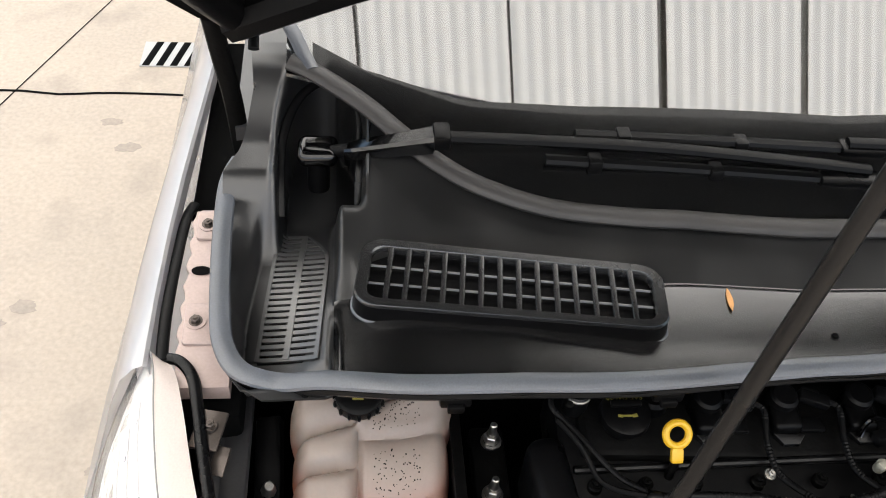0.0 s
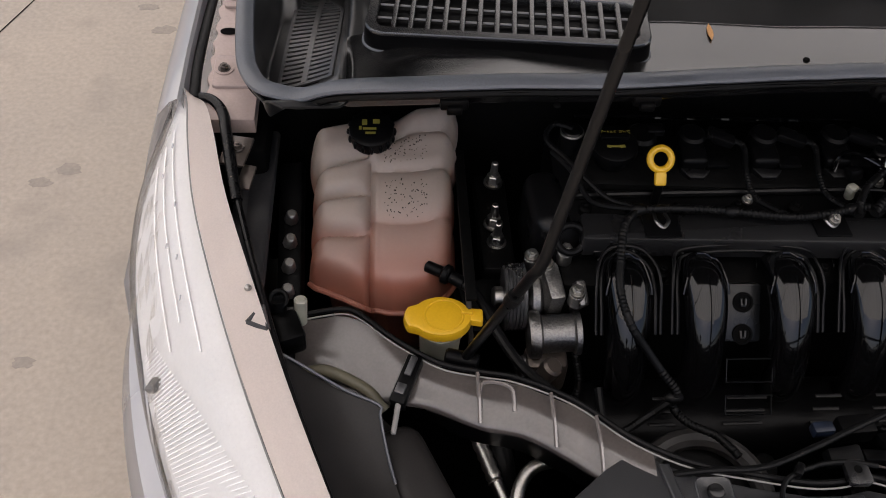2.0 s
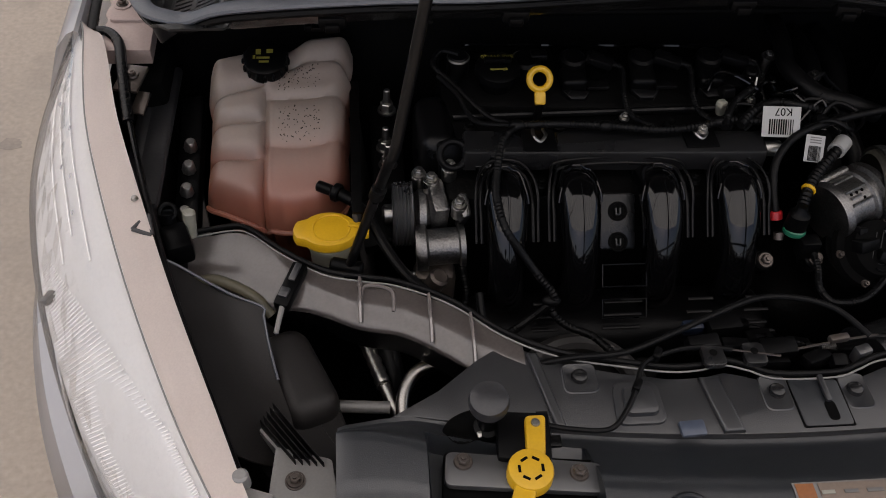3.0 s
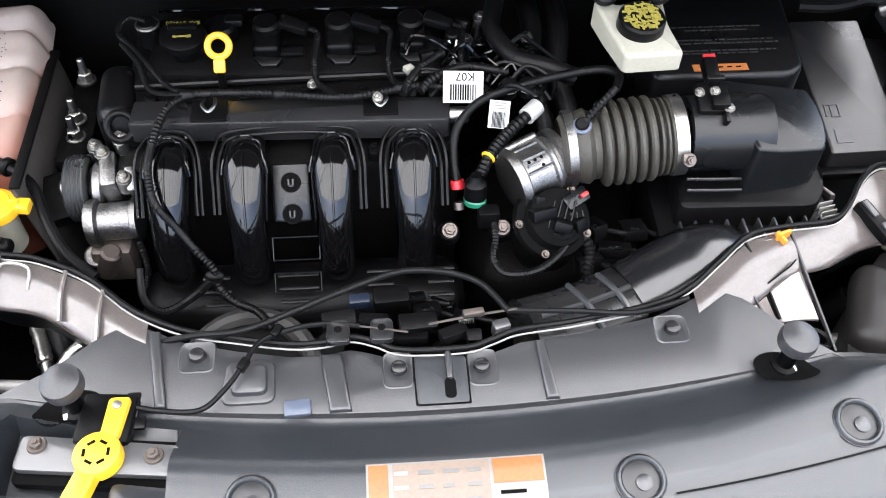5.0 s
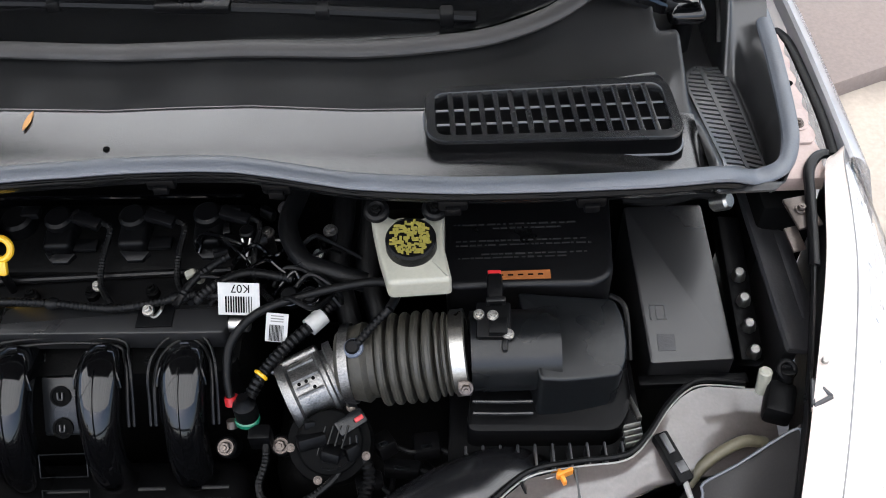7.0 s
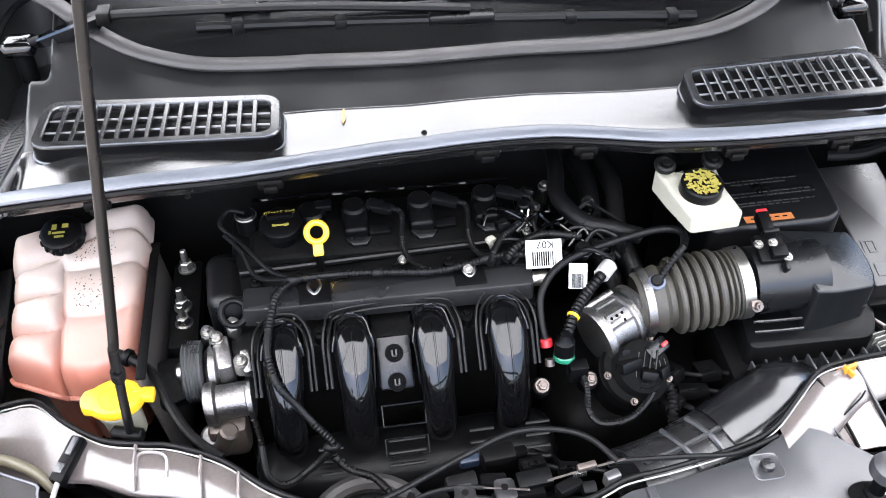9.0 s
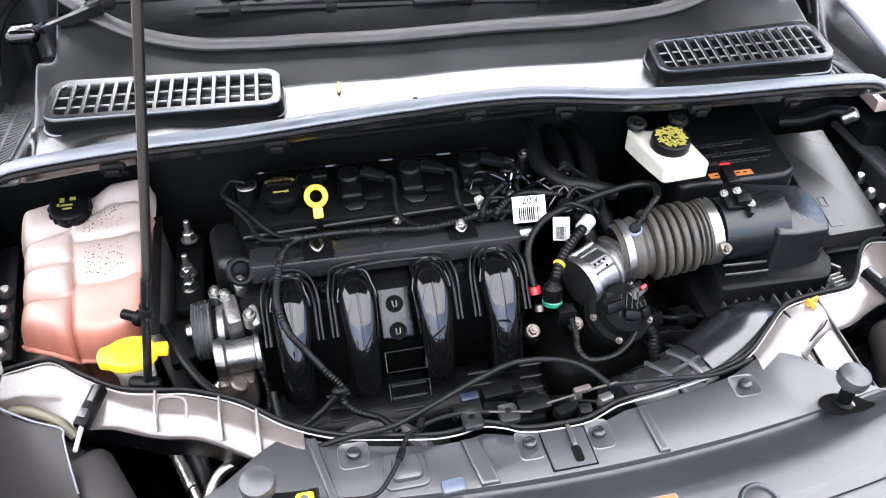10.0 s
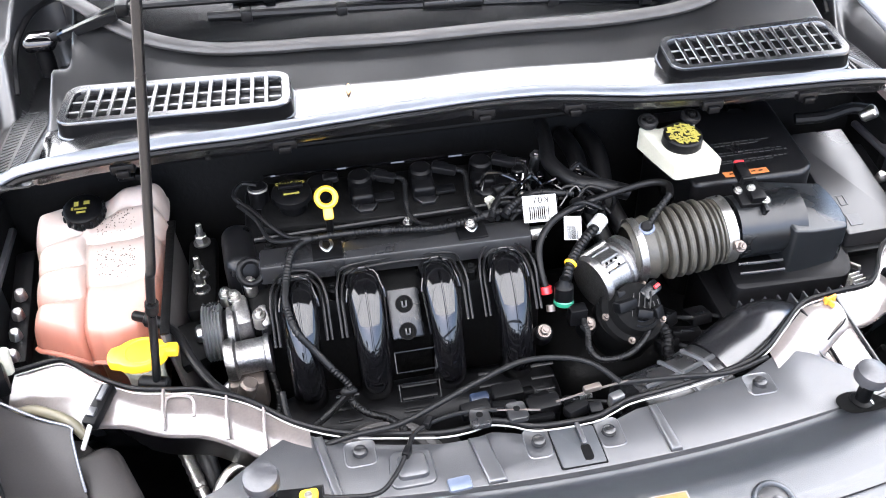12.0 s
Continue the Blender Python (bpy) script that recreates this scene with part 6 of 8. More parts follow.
        box(bm, (x + 0.03, 0.743, 1.039), (0.02, 0.004, 0.005), 0.001, (6, 10, -16))
        part("plug", bm, SATIN, k)
        bm = B()
        box(bm, (x + 0.031, 0.716, 1.012), (0.028, 0.018, 0.006), 0.002)
        part("foot", bm, SATIN, k)
        bm = B()
        tube(bm, [(x + 0.05, 0.735, 1.03), (x + 0.062, 0.725, 1.028), (x + 0.058, 0.69, 1.018), (x + 0.062, 0.655, 1.012), (x + 0.085, 0.618, 1.022)], 0.004, n=8, rib=0.0007, pitch=0.004)
        part("lead", bm, RUBBER, k, "corrugated lead")
    k = thing("ignition_coil", "black ignition coil beside the dipstick", "ignition coil", (-0.225, 0.752, 1.0), group="ignition coils")
    bm = B()
    lathe(bm, [(0, 0.024), (0.015, 0.024), (0.019, 0.02), (0.02, 0.0), (0, 0.0)], (-0.222, 0.752, 1.006), (0, -0.1, 1), 24)
    part("coil_head", bm, BLACK, k)
    bm = B()
    box(bm, (-0.205, 0.757, 1.028), (0.022, 0.016, 0.01), 0.003)
    part("plug", bm, SATIN, k)
    s = thing("cam_sensor", "black sensor plug on the valve cover end", "sensor", (-0.31, 0.75, 1.0))
    bm = B()
    cyl(bm, (-0.308, 0.752, 1.0), (-0.308, 0.75, 1.035), 0.014, n=20, bev=0.003)
    part("body", bm, SATIN, s)
    bm = B()
    ring(bm, (-0.308, 0.75, 1.031), (0, 0, 1), 0.013, 0.0018)
    part("steel_ring", bm, STEEL, s)
    bm = B()
    tube(bm, [(-0.308, 0.75, 1.036), (-0.33, 0.757, 1.036), (-0.341, 0.737, 1.03), (-0.32, 0.712, 1.022), (-0.28, 0.662, 1.01), (-0.257, 0.638, 1.018), (-0.25, 0.626, 1.026)], 0.0036, n=8, rib=0.0006, pitch=0.004)
    part("lead", bm, RUBBER, s, "corrugated lead")
    bm = B()
    tube(bm, [(-0.336, 0.72, 1.026), (-0.314, 0.69, 1.02), (-0.296, 0.65, 1.012), (-0.255, 0.626, 1.025)], 0.003, n=8)
    part("lead", bm, RUBBER, s)
    inj = thing("injector_plug", "pale injector plug on the engine", "plug", (0.005, 0.655, 1.02))
    bm = B()
    cyl(bm, (0.01, 0.66, 1.01), (0.004, 0.654, 1.03), 0.006, n=12, bev=0.001)
    box(bm, (0.004, 0.652, 1.03), (0.012, 0.01, 0.008), 0.002, (0, 0, 30))
    part("plug_body", bm, WHITE, inj)
    f = thing("vapour_sensor", "black sensor with pale connector legs", "sensor", (0.06, 0.72, 1.0))
    bm = B()
    cyl(bm, (0.062, 0.715, 0.99), (0.06, 0.712, 1.035), 0.012, 0.009, 16, 0.002)
    part("body", bm, BLACK, f)
    for a in (-0.005, 0.005):
        bm = B()
        tube(bm, [(0.06 + a, 0.703, 1.03), (0.06, 0.688, 1.015)], 0.0015, n=6)
        part("leg", bm, STEEL, f)


def rail_cover():
    r = thing("fuel_rail_cover", "black plastic fuel rail cover strip with metal clips", "rail cover", (-0.13, 0.59, 1.0))
    bm = B()
    prism(bm, rounded([(-0.318, 0.576), (0.044, 0.566), (0.048, 0.606), (-0.316, 0.616)], 0.005), 0.985, 1.013, 0.004)
    part("strip", bm, SMOOTHGREY, r)
    for x in (-0.228, -0.034):
        bm = B()
        box(bm, (x, 0.592, 1.0145), (0.04, 0.034, 0.003), 0.001)
        part("pad", bm, BLACK, r)
        bm = B()
        tube(bm, [(x - 0.006, 0.608, 1.018), (x - 0.007, 0.594, 1.021), (x, 0.586, 1.019), (x + 0.007, 0.594, 1.021), (x + 0.006, 0.608, 1.018)], 0.0022, n=6)
        part("clip", bm, STEEL, r)
    bm = B()
    cyl(bm, (0.042, 0.587, 1.0), (0.068, 0.586, 1.0), 0.0095, n=18, bev=0.002)
    part("rail_end", bm, STEEL, r)
    move(r, 0.003, 0.017)
    # main loom on the cover
    l = thing("engine_wiring_loom", "black corrugated wiring loom across the engine", "wiring loom", (-0.1, 0.6, 1.0))
    bm = B()
    tube(bm, [(-0.25, 0.626, 1.024), (-0.205, 0.625, 1.026), (-0.15, 0.621, 1.026), (-0.079, 0.611, 1.026), (-0.03, 0.616, 1.027), (0.007, 0.624, 1.028), (0.045, 0.622, 1.027)], 0.005, n=10, rib=0.0009, pitch=0.005)
    part("trunk", bm, RUBBER, l)
    bm = B()
    tube(bm, [(-0.25, 0.625, 1.024), (-0.27, 0.6, 1.026), (-0.281, 0.558, 1.018), (-0.285, 0.525, 1.006), (-0.277, 0.492, 0.99), (-0.258, 0.478, 0.965), (-0.238, 0.462, 0.942), (-0.222, 0.45, 0.925), (-0.221, 0.446, 0.9), (-0.205, 0.43, 0.892), (-0.177, 0.415, 0.89), (-0.159, 0.39, 0.89)], 0.005, n=10, rib=0.0009, pitch=0.005)
    part("branch", bm, RUBBER, l)
    bm = B()
    tube(bm, [(-0.225, 0.447, 0.912), (-0.25, 0.44, 0.89), (-0.28, 0.425, 0.885), (-0.3, 0.43, 0.9), (-0.305, 0.46, 0.92)], 0.005, n=8, rib=0.0007, pitch=0.005)
    part("branch", bm, RUBBER, l)
    for x, y, z, k in ((-0.25, 0.625, 1.025, 1.4), (-0.145, 0.62, 1.026, 1.3), (-0.005, 0.621, 1.028, 1.6), (-0.223, 0.449, 0.915, 1.5)):
        bm = B()
        ball(bm, (x, y, z), 0.0075, (k, 1, 0.9), 12)
        part("tape_knot", bm, RUBBER, l)
    bm = B()
    tube(bm, [(-0.005, 0.608, 1.03), (0.005, 0.63, 1.034), (0.02, 0.65, 1.036), (0.045, 0.672, 1.036)], 0.005, n=10, rib=0.001, pitch=0.006)
    part("branch", bm, RUBBER, l)
    bm = B()
    tube(bm, [(0.015, 0.612, 1.03), (0.035, 0.63, 1.036), (0.07, 0.648, 1.034), (0.12, 0.64, 1.03)], 0.006, n=10, rib=0.001, pitch=0.006)
    part("branch", bm, RUBBER, l)
    random.seed(77)
    for i in range(14):
        x0, y0 = random.uniform(0.0, 0.12), random.uniform(0.615, 0.7)
        pts = [(x0, y0, 1.015), (x0 + random.uniform(0.01, 0.03), y0 + random.uniform(-0.02, 0.02), 1.03 + random.uniform(0, 0.012)), (x0 + random.uniform(0.03, 0.06), y0 + random.uniform(-0.03, 0.03), 1.03), (x0 + random.uniform(0.05, 0.09), y0 + random.uniform(-0.03, 0.05), 1.0)]
        bm = B()
        tube(bm, pts, random.choice((0.0016, 0.0022, 0.003)), n=7, rib=random.choice((0, 0.0004)), pitch=0.004)
        part("wire", bm, random.choice((GLOSS, RUBBER)), l)
    for i in range(7):
        c = (random.uniform(0.02, 0.16), random.uniform(0.63, 0.76), 1.012)
        bm = B()
        box(bm, c, (random.uniform(0.012, 0.022), random.uniform(0.01, 0.016), 0.014), 0.003, (random.uniform(-20, 20), 0, random.uniform(-40, 40)))
        part("connector", bm, random.choice((SATIN, GREY, GLOSS)), l)
    for c in ((-0.034, 0.603, 1.03), (0.062, 0.692, 1.0), (0.11, 0.665, 1.01), (0.14, 0.7, 1.0), (-0.11, 0.66, 1.004), (0.165, 0.66, 1.0)):
        bm = B()
        bolt(bm, c, (0, -0.3, 1), 0.0045, 0.008)
        part("stud", bm, STEEL, l)
    for nm, c, s, rot in (("loom_label", (0.064, 0.612, 1.034), (0.046, 0.036, 0.001), (50, 0, -4)), ("loom_label", (0.104, 0.588, 1.012), (0.024, 0.032, 0.001), (48, 6, -4))):
        b = thing(nm, "white barcode label wrapped on the wiring loom", "label", c, group="loom labels")
        bm = B()
        box(bm, c, s, 0.0004, rot)
        part("paper", bm, PAPER, b)
        m = Matrix.Translation(c) @ Euler([radians(a) for a in rot]).to_matrix().to_4x4()
        random.seed(5)
        k = s[0] / 0.046
        for i in range(11):
            bm = B()
            t = bmesh.new()
            box(t, ((-0.014 + 0.0028 * i) * k, -0.006, 0.0009), (random.choice((0.0007, 0.0013, 0.0018)) * k, 0.018, 0.0004))
            bmesh.ops.transform(t, matrix=m, verts=t.verts)
            absorb(bm, t)
            part("barcode_bar", bm, INKSHADE, b, smooth=0)
        if k > 0.9:
            letters("K07", 0.013, m @ Matrix.Translation((0.002, 0.012, 0.0007)) @ Matrix.Rotation(math.pi, 4, "Z"), INKSHADE, b)
        else:
            for i in range(3):
                bm = B()
                t = bmesh.new()
                box(t, (0.0, 0.013 - 0.003 * i, 0.0009), (0.014, 0.0012, 0.0004))
                bmesh.ops.transform(t, matrix=m, verts=t.verts)
                absorb(bm, t)
                part("text_bar", bm, GREYINK, b, smooth=0)


def manifold():
    m = thing("intake_manifold", "glossy black intake manifold with four runners", "manifold", (-0.13, 0.5, 0.8))
    prof = [(0.6, 0.93), (0.596, 0.965), (0.582, 0.986), (0.56, 0.996), (0.532, 0.99), (0.506, 0.968), (0.486, 0.935), (0.475, 0.905), (0.474, 0.885), (0.482, 0.868)]
    path = spline([Vector((0, y, z)) for y, z in prof], 4)
    def runner(x, w):
        bm = B()
        rings = []
        for i, c in enumerate(path):
            d = (path[min(i + 1, len(path) - 1)] - path[max(i - 1, 0)]).normalized()
            nrm = Vector((1, 0, 0)).cross(d)
            if nrm.dot(Vector((0, -0.6, 0.8))) < 0:
                nrm = -nrm
            t = i / (len(path) - 1)
            half = w * (0.44 + 0.06 * math.sin(min(1, t * 1.6) * math.pi))
            row = []
            for k in range(17):
                a = math.pi * k / 16
                row.append(bm.verts.new(c + Vector((x - half * math.cos(a), 0, 0)) + nrm * (0.024 * math.sin(a) ** 0.75 - 0.012)))
            rings.append(row)
        for a, b in zip(rings, rings[1:]):
            for k in range(16):
                bm.faces.new((a[k], a[k + 1], b[k + 1], b[k]))
            bm.faces.new((a[0], b[0], b[16], a[16]))
        bm.faces.new(rings[0])
        bm.faces.new(rings[-1])
        part("runner", bm, GLOSS, m, "glossy curved intake runner")
        # moulded seam and rims
        def on(t, a, h):
            i = min(len(path) - 1, int(t * (len(path) - 1)))
            c = path[i]
            d = (path[min(i + 1, len(path) - 1)] - path[max(i - 1, 0)]).normalized()
            nrm = Vector((1, 0, 0)).cross(d)
            if nrm.dot(Vector((0, -0.6, 0.8))) < 0:
                nrm = -nrm
            half = w * (0.44 + 0.06 * math.sin(min(1, t * 1.6) * math.pi)) * 1.06
            return c + Vector((x - half * math.cos(a), 0, 0)) + nrm * (0.024 * math.sin(a) ** 0.75 - 0.012 + h)
        bm = B()
        tube(bm, [on(t, math.pi / 2, 0.0003) for t in span(0.4, 0.8, 7)], 0.0013, n=6)
        part("seam", bm, GLOSS, m)
        bm = B()
        tube(bm, [on(0.3 + 0.16 * abs(math.cos(a)) ** 3, a, 0.0006) for a in (radians(12 + 156 * k / 14) for k in range(15))], 0.0013, n=6, res=3)
        part("crown_line", bm, GLOSS, m)
    def arch(x0, x1, off, r, reach=0.0):
        """A moulded rim: up one side, over the top and down the other."""
        bm = B()
        x0, x1 = x0 - off, x1 + off
        k = min(0.016, (x1 - x0) * 0.3)
        top = [(x0, 0.51 - reach, 0.956 - reach), (x0, 0.525, 0.971), (x0, 0.543, 0.983 + off), (x0 + 0.25 * k, 0.564, 0.993 + off), (x0 + k, 0.58 + 0.5 * off, 0.995 + off), ((x0 + x1) / 2, 0.586 + 0.5 * off, 0.995 + off)]
        pts = top + [(x0 + x1 - px, py, pz) for px, py, pz in top[-2::-1]]
        tube(bm, [Vector(v) for v in pts], r, n=8)
        part("rim", bm, SATIN, m)
    for x, w in ((-0.27, 0.05), (-0.185, 0.05), (-0.088, 0.05), (0.003, 0.052)):
        runner(x, w)
    # one double rim round the two middle runners, one round each outer runner
    for x0, x1 in ((-0.297, -0.242), (-0.213, -0.06), (-0.026, 0.032)):
        for off, r in ((0.002, 0.0022), (0.008, 0.0018)):
            arch(x0, x1, off, r, 0.004)
    for x0, x1 in ((-0.285, -0.255), (-0.2, -0.17), (-0.16, -0.113), (-0.103, -0.073), (-0.012, 0.018)):
        bm = B()
        tube(bm, [(x0, 0.592, 0.988), (x0 + 0.006, 0.6, 0.996), (x1 - 0.006, 0.6, 0.996), (x1, 0.592, 0.988)], 0.0045, n=8)
        part("top_lug", bm, GLOSS, m)
    # plates between the runners
    bm = B()
    box(bm, (-0.1365, 0.536, 0.951), (0.043, 0.066, 0.012), 0.003, (46, 0, 0))
    part("centre_plate", bm, AIRBOX, m)
    face = Vector((0, -0.72, 0.695))
    for k in (0.012, -0.024):
        c = Vector((-0.1365, 0.536, 0.951)) + Vector((0, 0.695, 0.72)) * k + face * 0.006
        bm = B()
        lathe(bm, [(0.0115, 0.0), (0.0115, 0.0022), (0.009, 0.0022), (0.0085, 0.0008), (0, 0.0008)], c, face, 24)
        part("boss", bm, INKSHADE, m)
        bm = B()
        e = Vector((0, 0.695, 0.72))
        for dx in (-0.0034, 0.0034):
            tube(bm, [c + face * 0.0022 + Vector((dx * 0.8, 0, 0)) + e * 0.004, c + face * 0.0026 + Vector((dx * 0.7, 0, 0)) - e * 0.003], 0.0014, n=6)
        tube(bm, [c + face * 0.0026 + Vector((-0.0024, 0, 0)) - e * 0.0034, c + face * 0.0026 + Vector((0.0024, 0, 0)) - e * 0.0034], 0.0013, n=6)
        part("boss_clip", bm, SMOOTHGREY, m)
    for y, z, h in ((0.478, 0.921, 0.026), (0.452, 0.892, 0.022)):
        bm = B()
        e = Vector((0, 0.67, 0.74)) * h / 2
        q = [Vector((-0.133 + dx, y, z)) + e * k for dx, k in ((-0.026, 1), (0.026, 1), (0.026, -1), (-0.026, -1))]
        for i in range(4):
            tube(bm, [q[i], q[(i + 1) % 4]], 0.0008, n=6)
        part("moulded_frame", bm, AIRBOX, m)
    bm = B()
    tube(bm, [(-0.3, 0.6, 0.985), (-0.21, 0.602, 0.99), (-0.133, 0.6, 0.992), (-0.04, 0.598, 0.99), (0.04, 0.595, 0.985)], 0.01, n=10)
    part("flange_bead", bm, GLOSS, m)
    for x in (-0.224, -0.04, 0.048):
        bm = B()
        cyl(bm, (x, 0.575, 0.95), (x, 0.572, 0.982), 0.008, n=14, bev=0.002)
        bolt(bm, (x, 0.572, 0.982), (0, 0, 1), 0.005, 0.006)
        part("flange_bolt", bm, DARK, m)
    # lower ribbed plenum
    bm = B()
    box(bm, (-0.13, 0.475, 0.79), (0.38, 0.09, 0.15), 0.03, (0, 0, 0), 3)
    part("plenum", bm, BLACK, m)
    for z in (0.87, 0.885, 0.9, 0.915):
        for x, w in ((-0.225, 0.03), (-0.133, 0.045), (-0.04, 0.03), (0.03, 0.03)):
            bm = B()
            box(bm, (x, 0.438 + (z - 0.87) * 0.5, z - 0.02), (w, 0.004, 0.0015), 0.0005, (15, 0, 0))
            part("rib", bm, SATIN, m)
    for x, y, z in ((0.042, 0.495, 0.92), (0.103, 0.494, 0.922)):
        bm = B()
        cyl(bm, (x, y + 0.012, z - 0.02), (x, y, z), 0.014, 0.012, 18, 0.002)
        part("fixing_boss", bm, BLACK, m)
        bm = B()
        bolt(bm, (x, y, z), (0, -0.5, 0.8), 0.0065, 0.009)
        part("fixing_bolt", bm, BOLTS, m)


def throttle():
    t = thing("throttle_body", "cast aluminium throttle body with black motor cover", "throttle body", (0.14, 0.53, 0.9))
    ax = Vector((0.06, 0.026, 0.008)).normalized()
    p = Vector((0.103, 0.524, 0.962))
    bm = B()
    lathe(bm, [(0, 0.0), (0.036, 0.0), (0.038, 0.003), (0.038, 0.01), (0.033, 0.013), (0.033, 0.044), (0.0365, 0.046), (0.0365, 0.05), (0.034, 0.052), (0.034, 0.056), (0.04, 0.058), (0.04, 0.066), (0.0, 0.066)], p, ax, 36)
    part("barrel", bm, ALU, t)
    def around(z, a, r):
        """A point on the barrel: distance along it, degrees from its top, radius."""
        u = Vector((0, 0, 1)) - ax * ax.z
        u.normalize()
        return p + ax * z + (u * math.cos(radians(a)) + ax.cross(u) * math.sin(radians(a))) * r
    for z0, z1, a in ((0.014, 0.043, 8), (0.014, 0.043, 38), (0.016, 0.03, 24), (0.014, 0.043, -24)):
        bm = B()
        tube(bm, [around(z0, a, 0.034), around(z1, a, 0.034)], 0.0022, n=6)
        part("casting_rib", bm, ALU, t)
    for z, a in ((0.02, 16), (0.028, 16), (0.036, 16), (0.034, 32)):
        bm = B()
        ball(bm, around(z, a, 0.0325), 0.0022, (1, 1, 1), 8)
        part("casting_hollow", bm, INKSHADE, t)
    bm = B()
    cyl(bm, around(-0.004, -62, 0.036), around(0.052, -50, 0.037), 0.0058, n=14, bev=0.002)
    part("cross_tube", bm, ALU, t)
    bm = B()
    lathe(bm, [(0, 0.03), (0.026, 0.03), (0.033, 0.027), (0.036, 0.012), (0.044, 0.009), (0.045, 0.0), (0, 0.0)], p + Vector((0.045, -0.036, -0.028)), (0.15, -0.5, 0.82), 32)
    part("motor_cover", bm, INKSHADE, t, "black plastic motor cover")
    cx, cy, cz = frame_of((0.15, -0.5, 0.82))
    mc = p + Vector((0.045, -0.036, -0.028)) + cz * 0.03
    for r in (0.014, 0.021, 0.028):
        bm = B()
        tube(bm, [mc + (cx * math.cos(a) + cy * math.sin(a)) * r for a in (radians(200 + 14 * k) for k in range(10))], 0.0013, n=6)
        part("cover_rib", bm, SATIN, t)
    for k in range(4):
        bm = B()
        tube(bm, [mc + Vector((-0.014 + 0.008 * k, -0.012, -0.006)), mc + Vector((-0.004 + 0.008 * k, 0.014, 0.01))], 0.0012, n=6)
        part("cover_rib", bm, SATIN, t)
    for k, a in enumerate((10, 75, 140, 205, 290)):
        bm = B()
        bolt(bm, mc - cz * 0.02 + (cx * math.cos(radians(a)) + cy * math.sin(radians(a))) * 0.042, cz, 0.0034, 0.006)
        part("screw", bm, BOLTS, t)
    bm = B()
    box(bm, p + Vector((0.07, -0.03, 0.0)), (0.034, 0.018, 0.014), 0.003, (25, 0, 35))
    part("plug", bm, AIRBOX, t)
    for c, e, r in (((0.03, -0.05, 0.0), (0.03, 0.016, 0.014), 20), ((0.052, -0.062, -0.006), (0.02, 0.022, 0.012), -15), ((0.072, -0.058, -0.012), (0.016, 0.012, 0.016), 35), ((0.028, -0.034, 0.006), (0.012, 0.012, 0.01), 10)):
        bm = B()
        box(bm, p + Vector(c), e, 0.002, (-30, 8, r))
        part("connector_block", bm, BLACK, t)
    bm = B()
    box(bm, p + Vector((0.08, -0.03, 0.008)), (0.01, 0.005, 0.004), 0.001, (25, 0, 35))
    part("plug_lock", bm, RED, t, "red plug lock")
    bm = B()
    lathe(bm, [(0.036, 0), (0.044, 0.002), (0.047, 0.02), (0.04, 0.06), (0.02, 0.08), (0, 0.08)], p + Vector((0.045, -0.034, -0.03)), (0, 0.3, -1), 26)
    part("lower_housing", bm, DARK, t)
    # loose wires and ribbed sleeve under the motor cover
    bm = B()
    tube(bm, [(0.17, 0.49, 0.93), (0.19, 0.46, 0.915), (0.185, 0.43, 0.9), (0.2, 0.4, 0.88)], 0.008, n=10, rib=0.0016, pitch=0.006)
    part("ribbed_sleeve", bm, RUBBER, t)
    move(t, 0.01, 0.003)
    # intake bellows
    b = thing("intake_bellows", "dusty ribbed rubber intake bellows with hose clamp", "air hose", (0.23, 0.52, 0.93))
    bm = B()
    a0, a1 = Vector((0.172, 0.556, 0.984)), Vector((0.311, 0.557, 1.0))
    ax2 = a1 - a0
    L = ax2.length
    prof = [(0.035, 0.0), (0.039, 0.004), (0.041, 0.02), (0.044, 0.03)]
    h = 0.045
    prof += [(0.0395, 0.036), (0.0395, 0.043)]
    for k in range(5):
        prof += [(0.0372, h), (0.0475, h + 0.0016), (0.0495, h + 0.004), (0.0495, h + 0.007), (0.0475, h + 0.0094), (0.0372, h + 0.011)]
        h += 0.0125
    for k in range(2):
        prof += [(0.04, h), (0.0452, h + 0.002), (0.0452, h + 0.0045), (0.04, h + 0.0065)]
        h += 0.007
    prof += [(0.0435, h + 0.001), (0.0445, h + 0.003), (0.0445, L - 0.006), (0.042, L), (0.036, L)]
    lathe(bm, prof, a0, ax2, 40)
    part("bellows", bm, DUSTY, b)
    bm = B()
    lathe(bm, [(0.045, 0.0), (0.0468, 0.0), (0.0468, 0.014), (0.045, 0.014), (0.045, 0.0)], a0 + ax2.normalized() * (L - 0.015), ax2, 36)
    part("hose_clamp", bm, STEEL, b, "steel worm-drive clamp")
    bm = B()
    bolt(bm, (0.307, 0.507, 1.008), (0, -0.7, 0.6), 0.0055, 0.01)
    box(bm, (0.305, 0.51, 1.008), (0.012, 0.01, 0.014), 0.002, (40, 0, 0))
    part("clamp_screw", bm, BOLTS, b)
    bm = B()
    lathe(bm, [(0.0425, 0.0), (0.044, 0.0), (0.044, 0.01), (0.0425, 0.01), (0.0425, 0.0)], a0 + ax2.normalized() * 0.006, ax2, 36)
    part("inner_clamp", bm, ALU, b)
    bm = B()
    cyl(bm, (0.193, 0.555, 1.015), (0.19, 0.545, 1.034), 0.008, n=14, bev=0.002)
    part("nipple", bm, BLACK, b)
    bm = B()
    ring(bm, (0.191, 0.547, 1.028), (-0.2, -0.3, 1), 0.008, 0.003)
    part("blue_collar", bm, BAND, b, "blue collar")


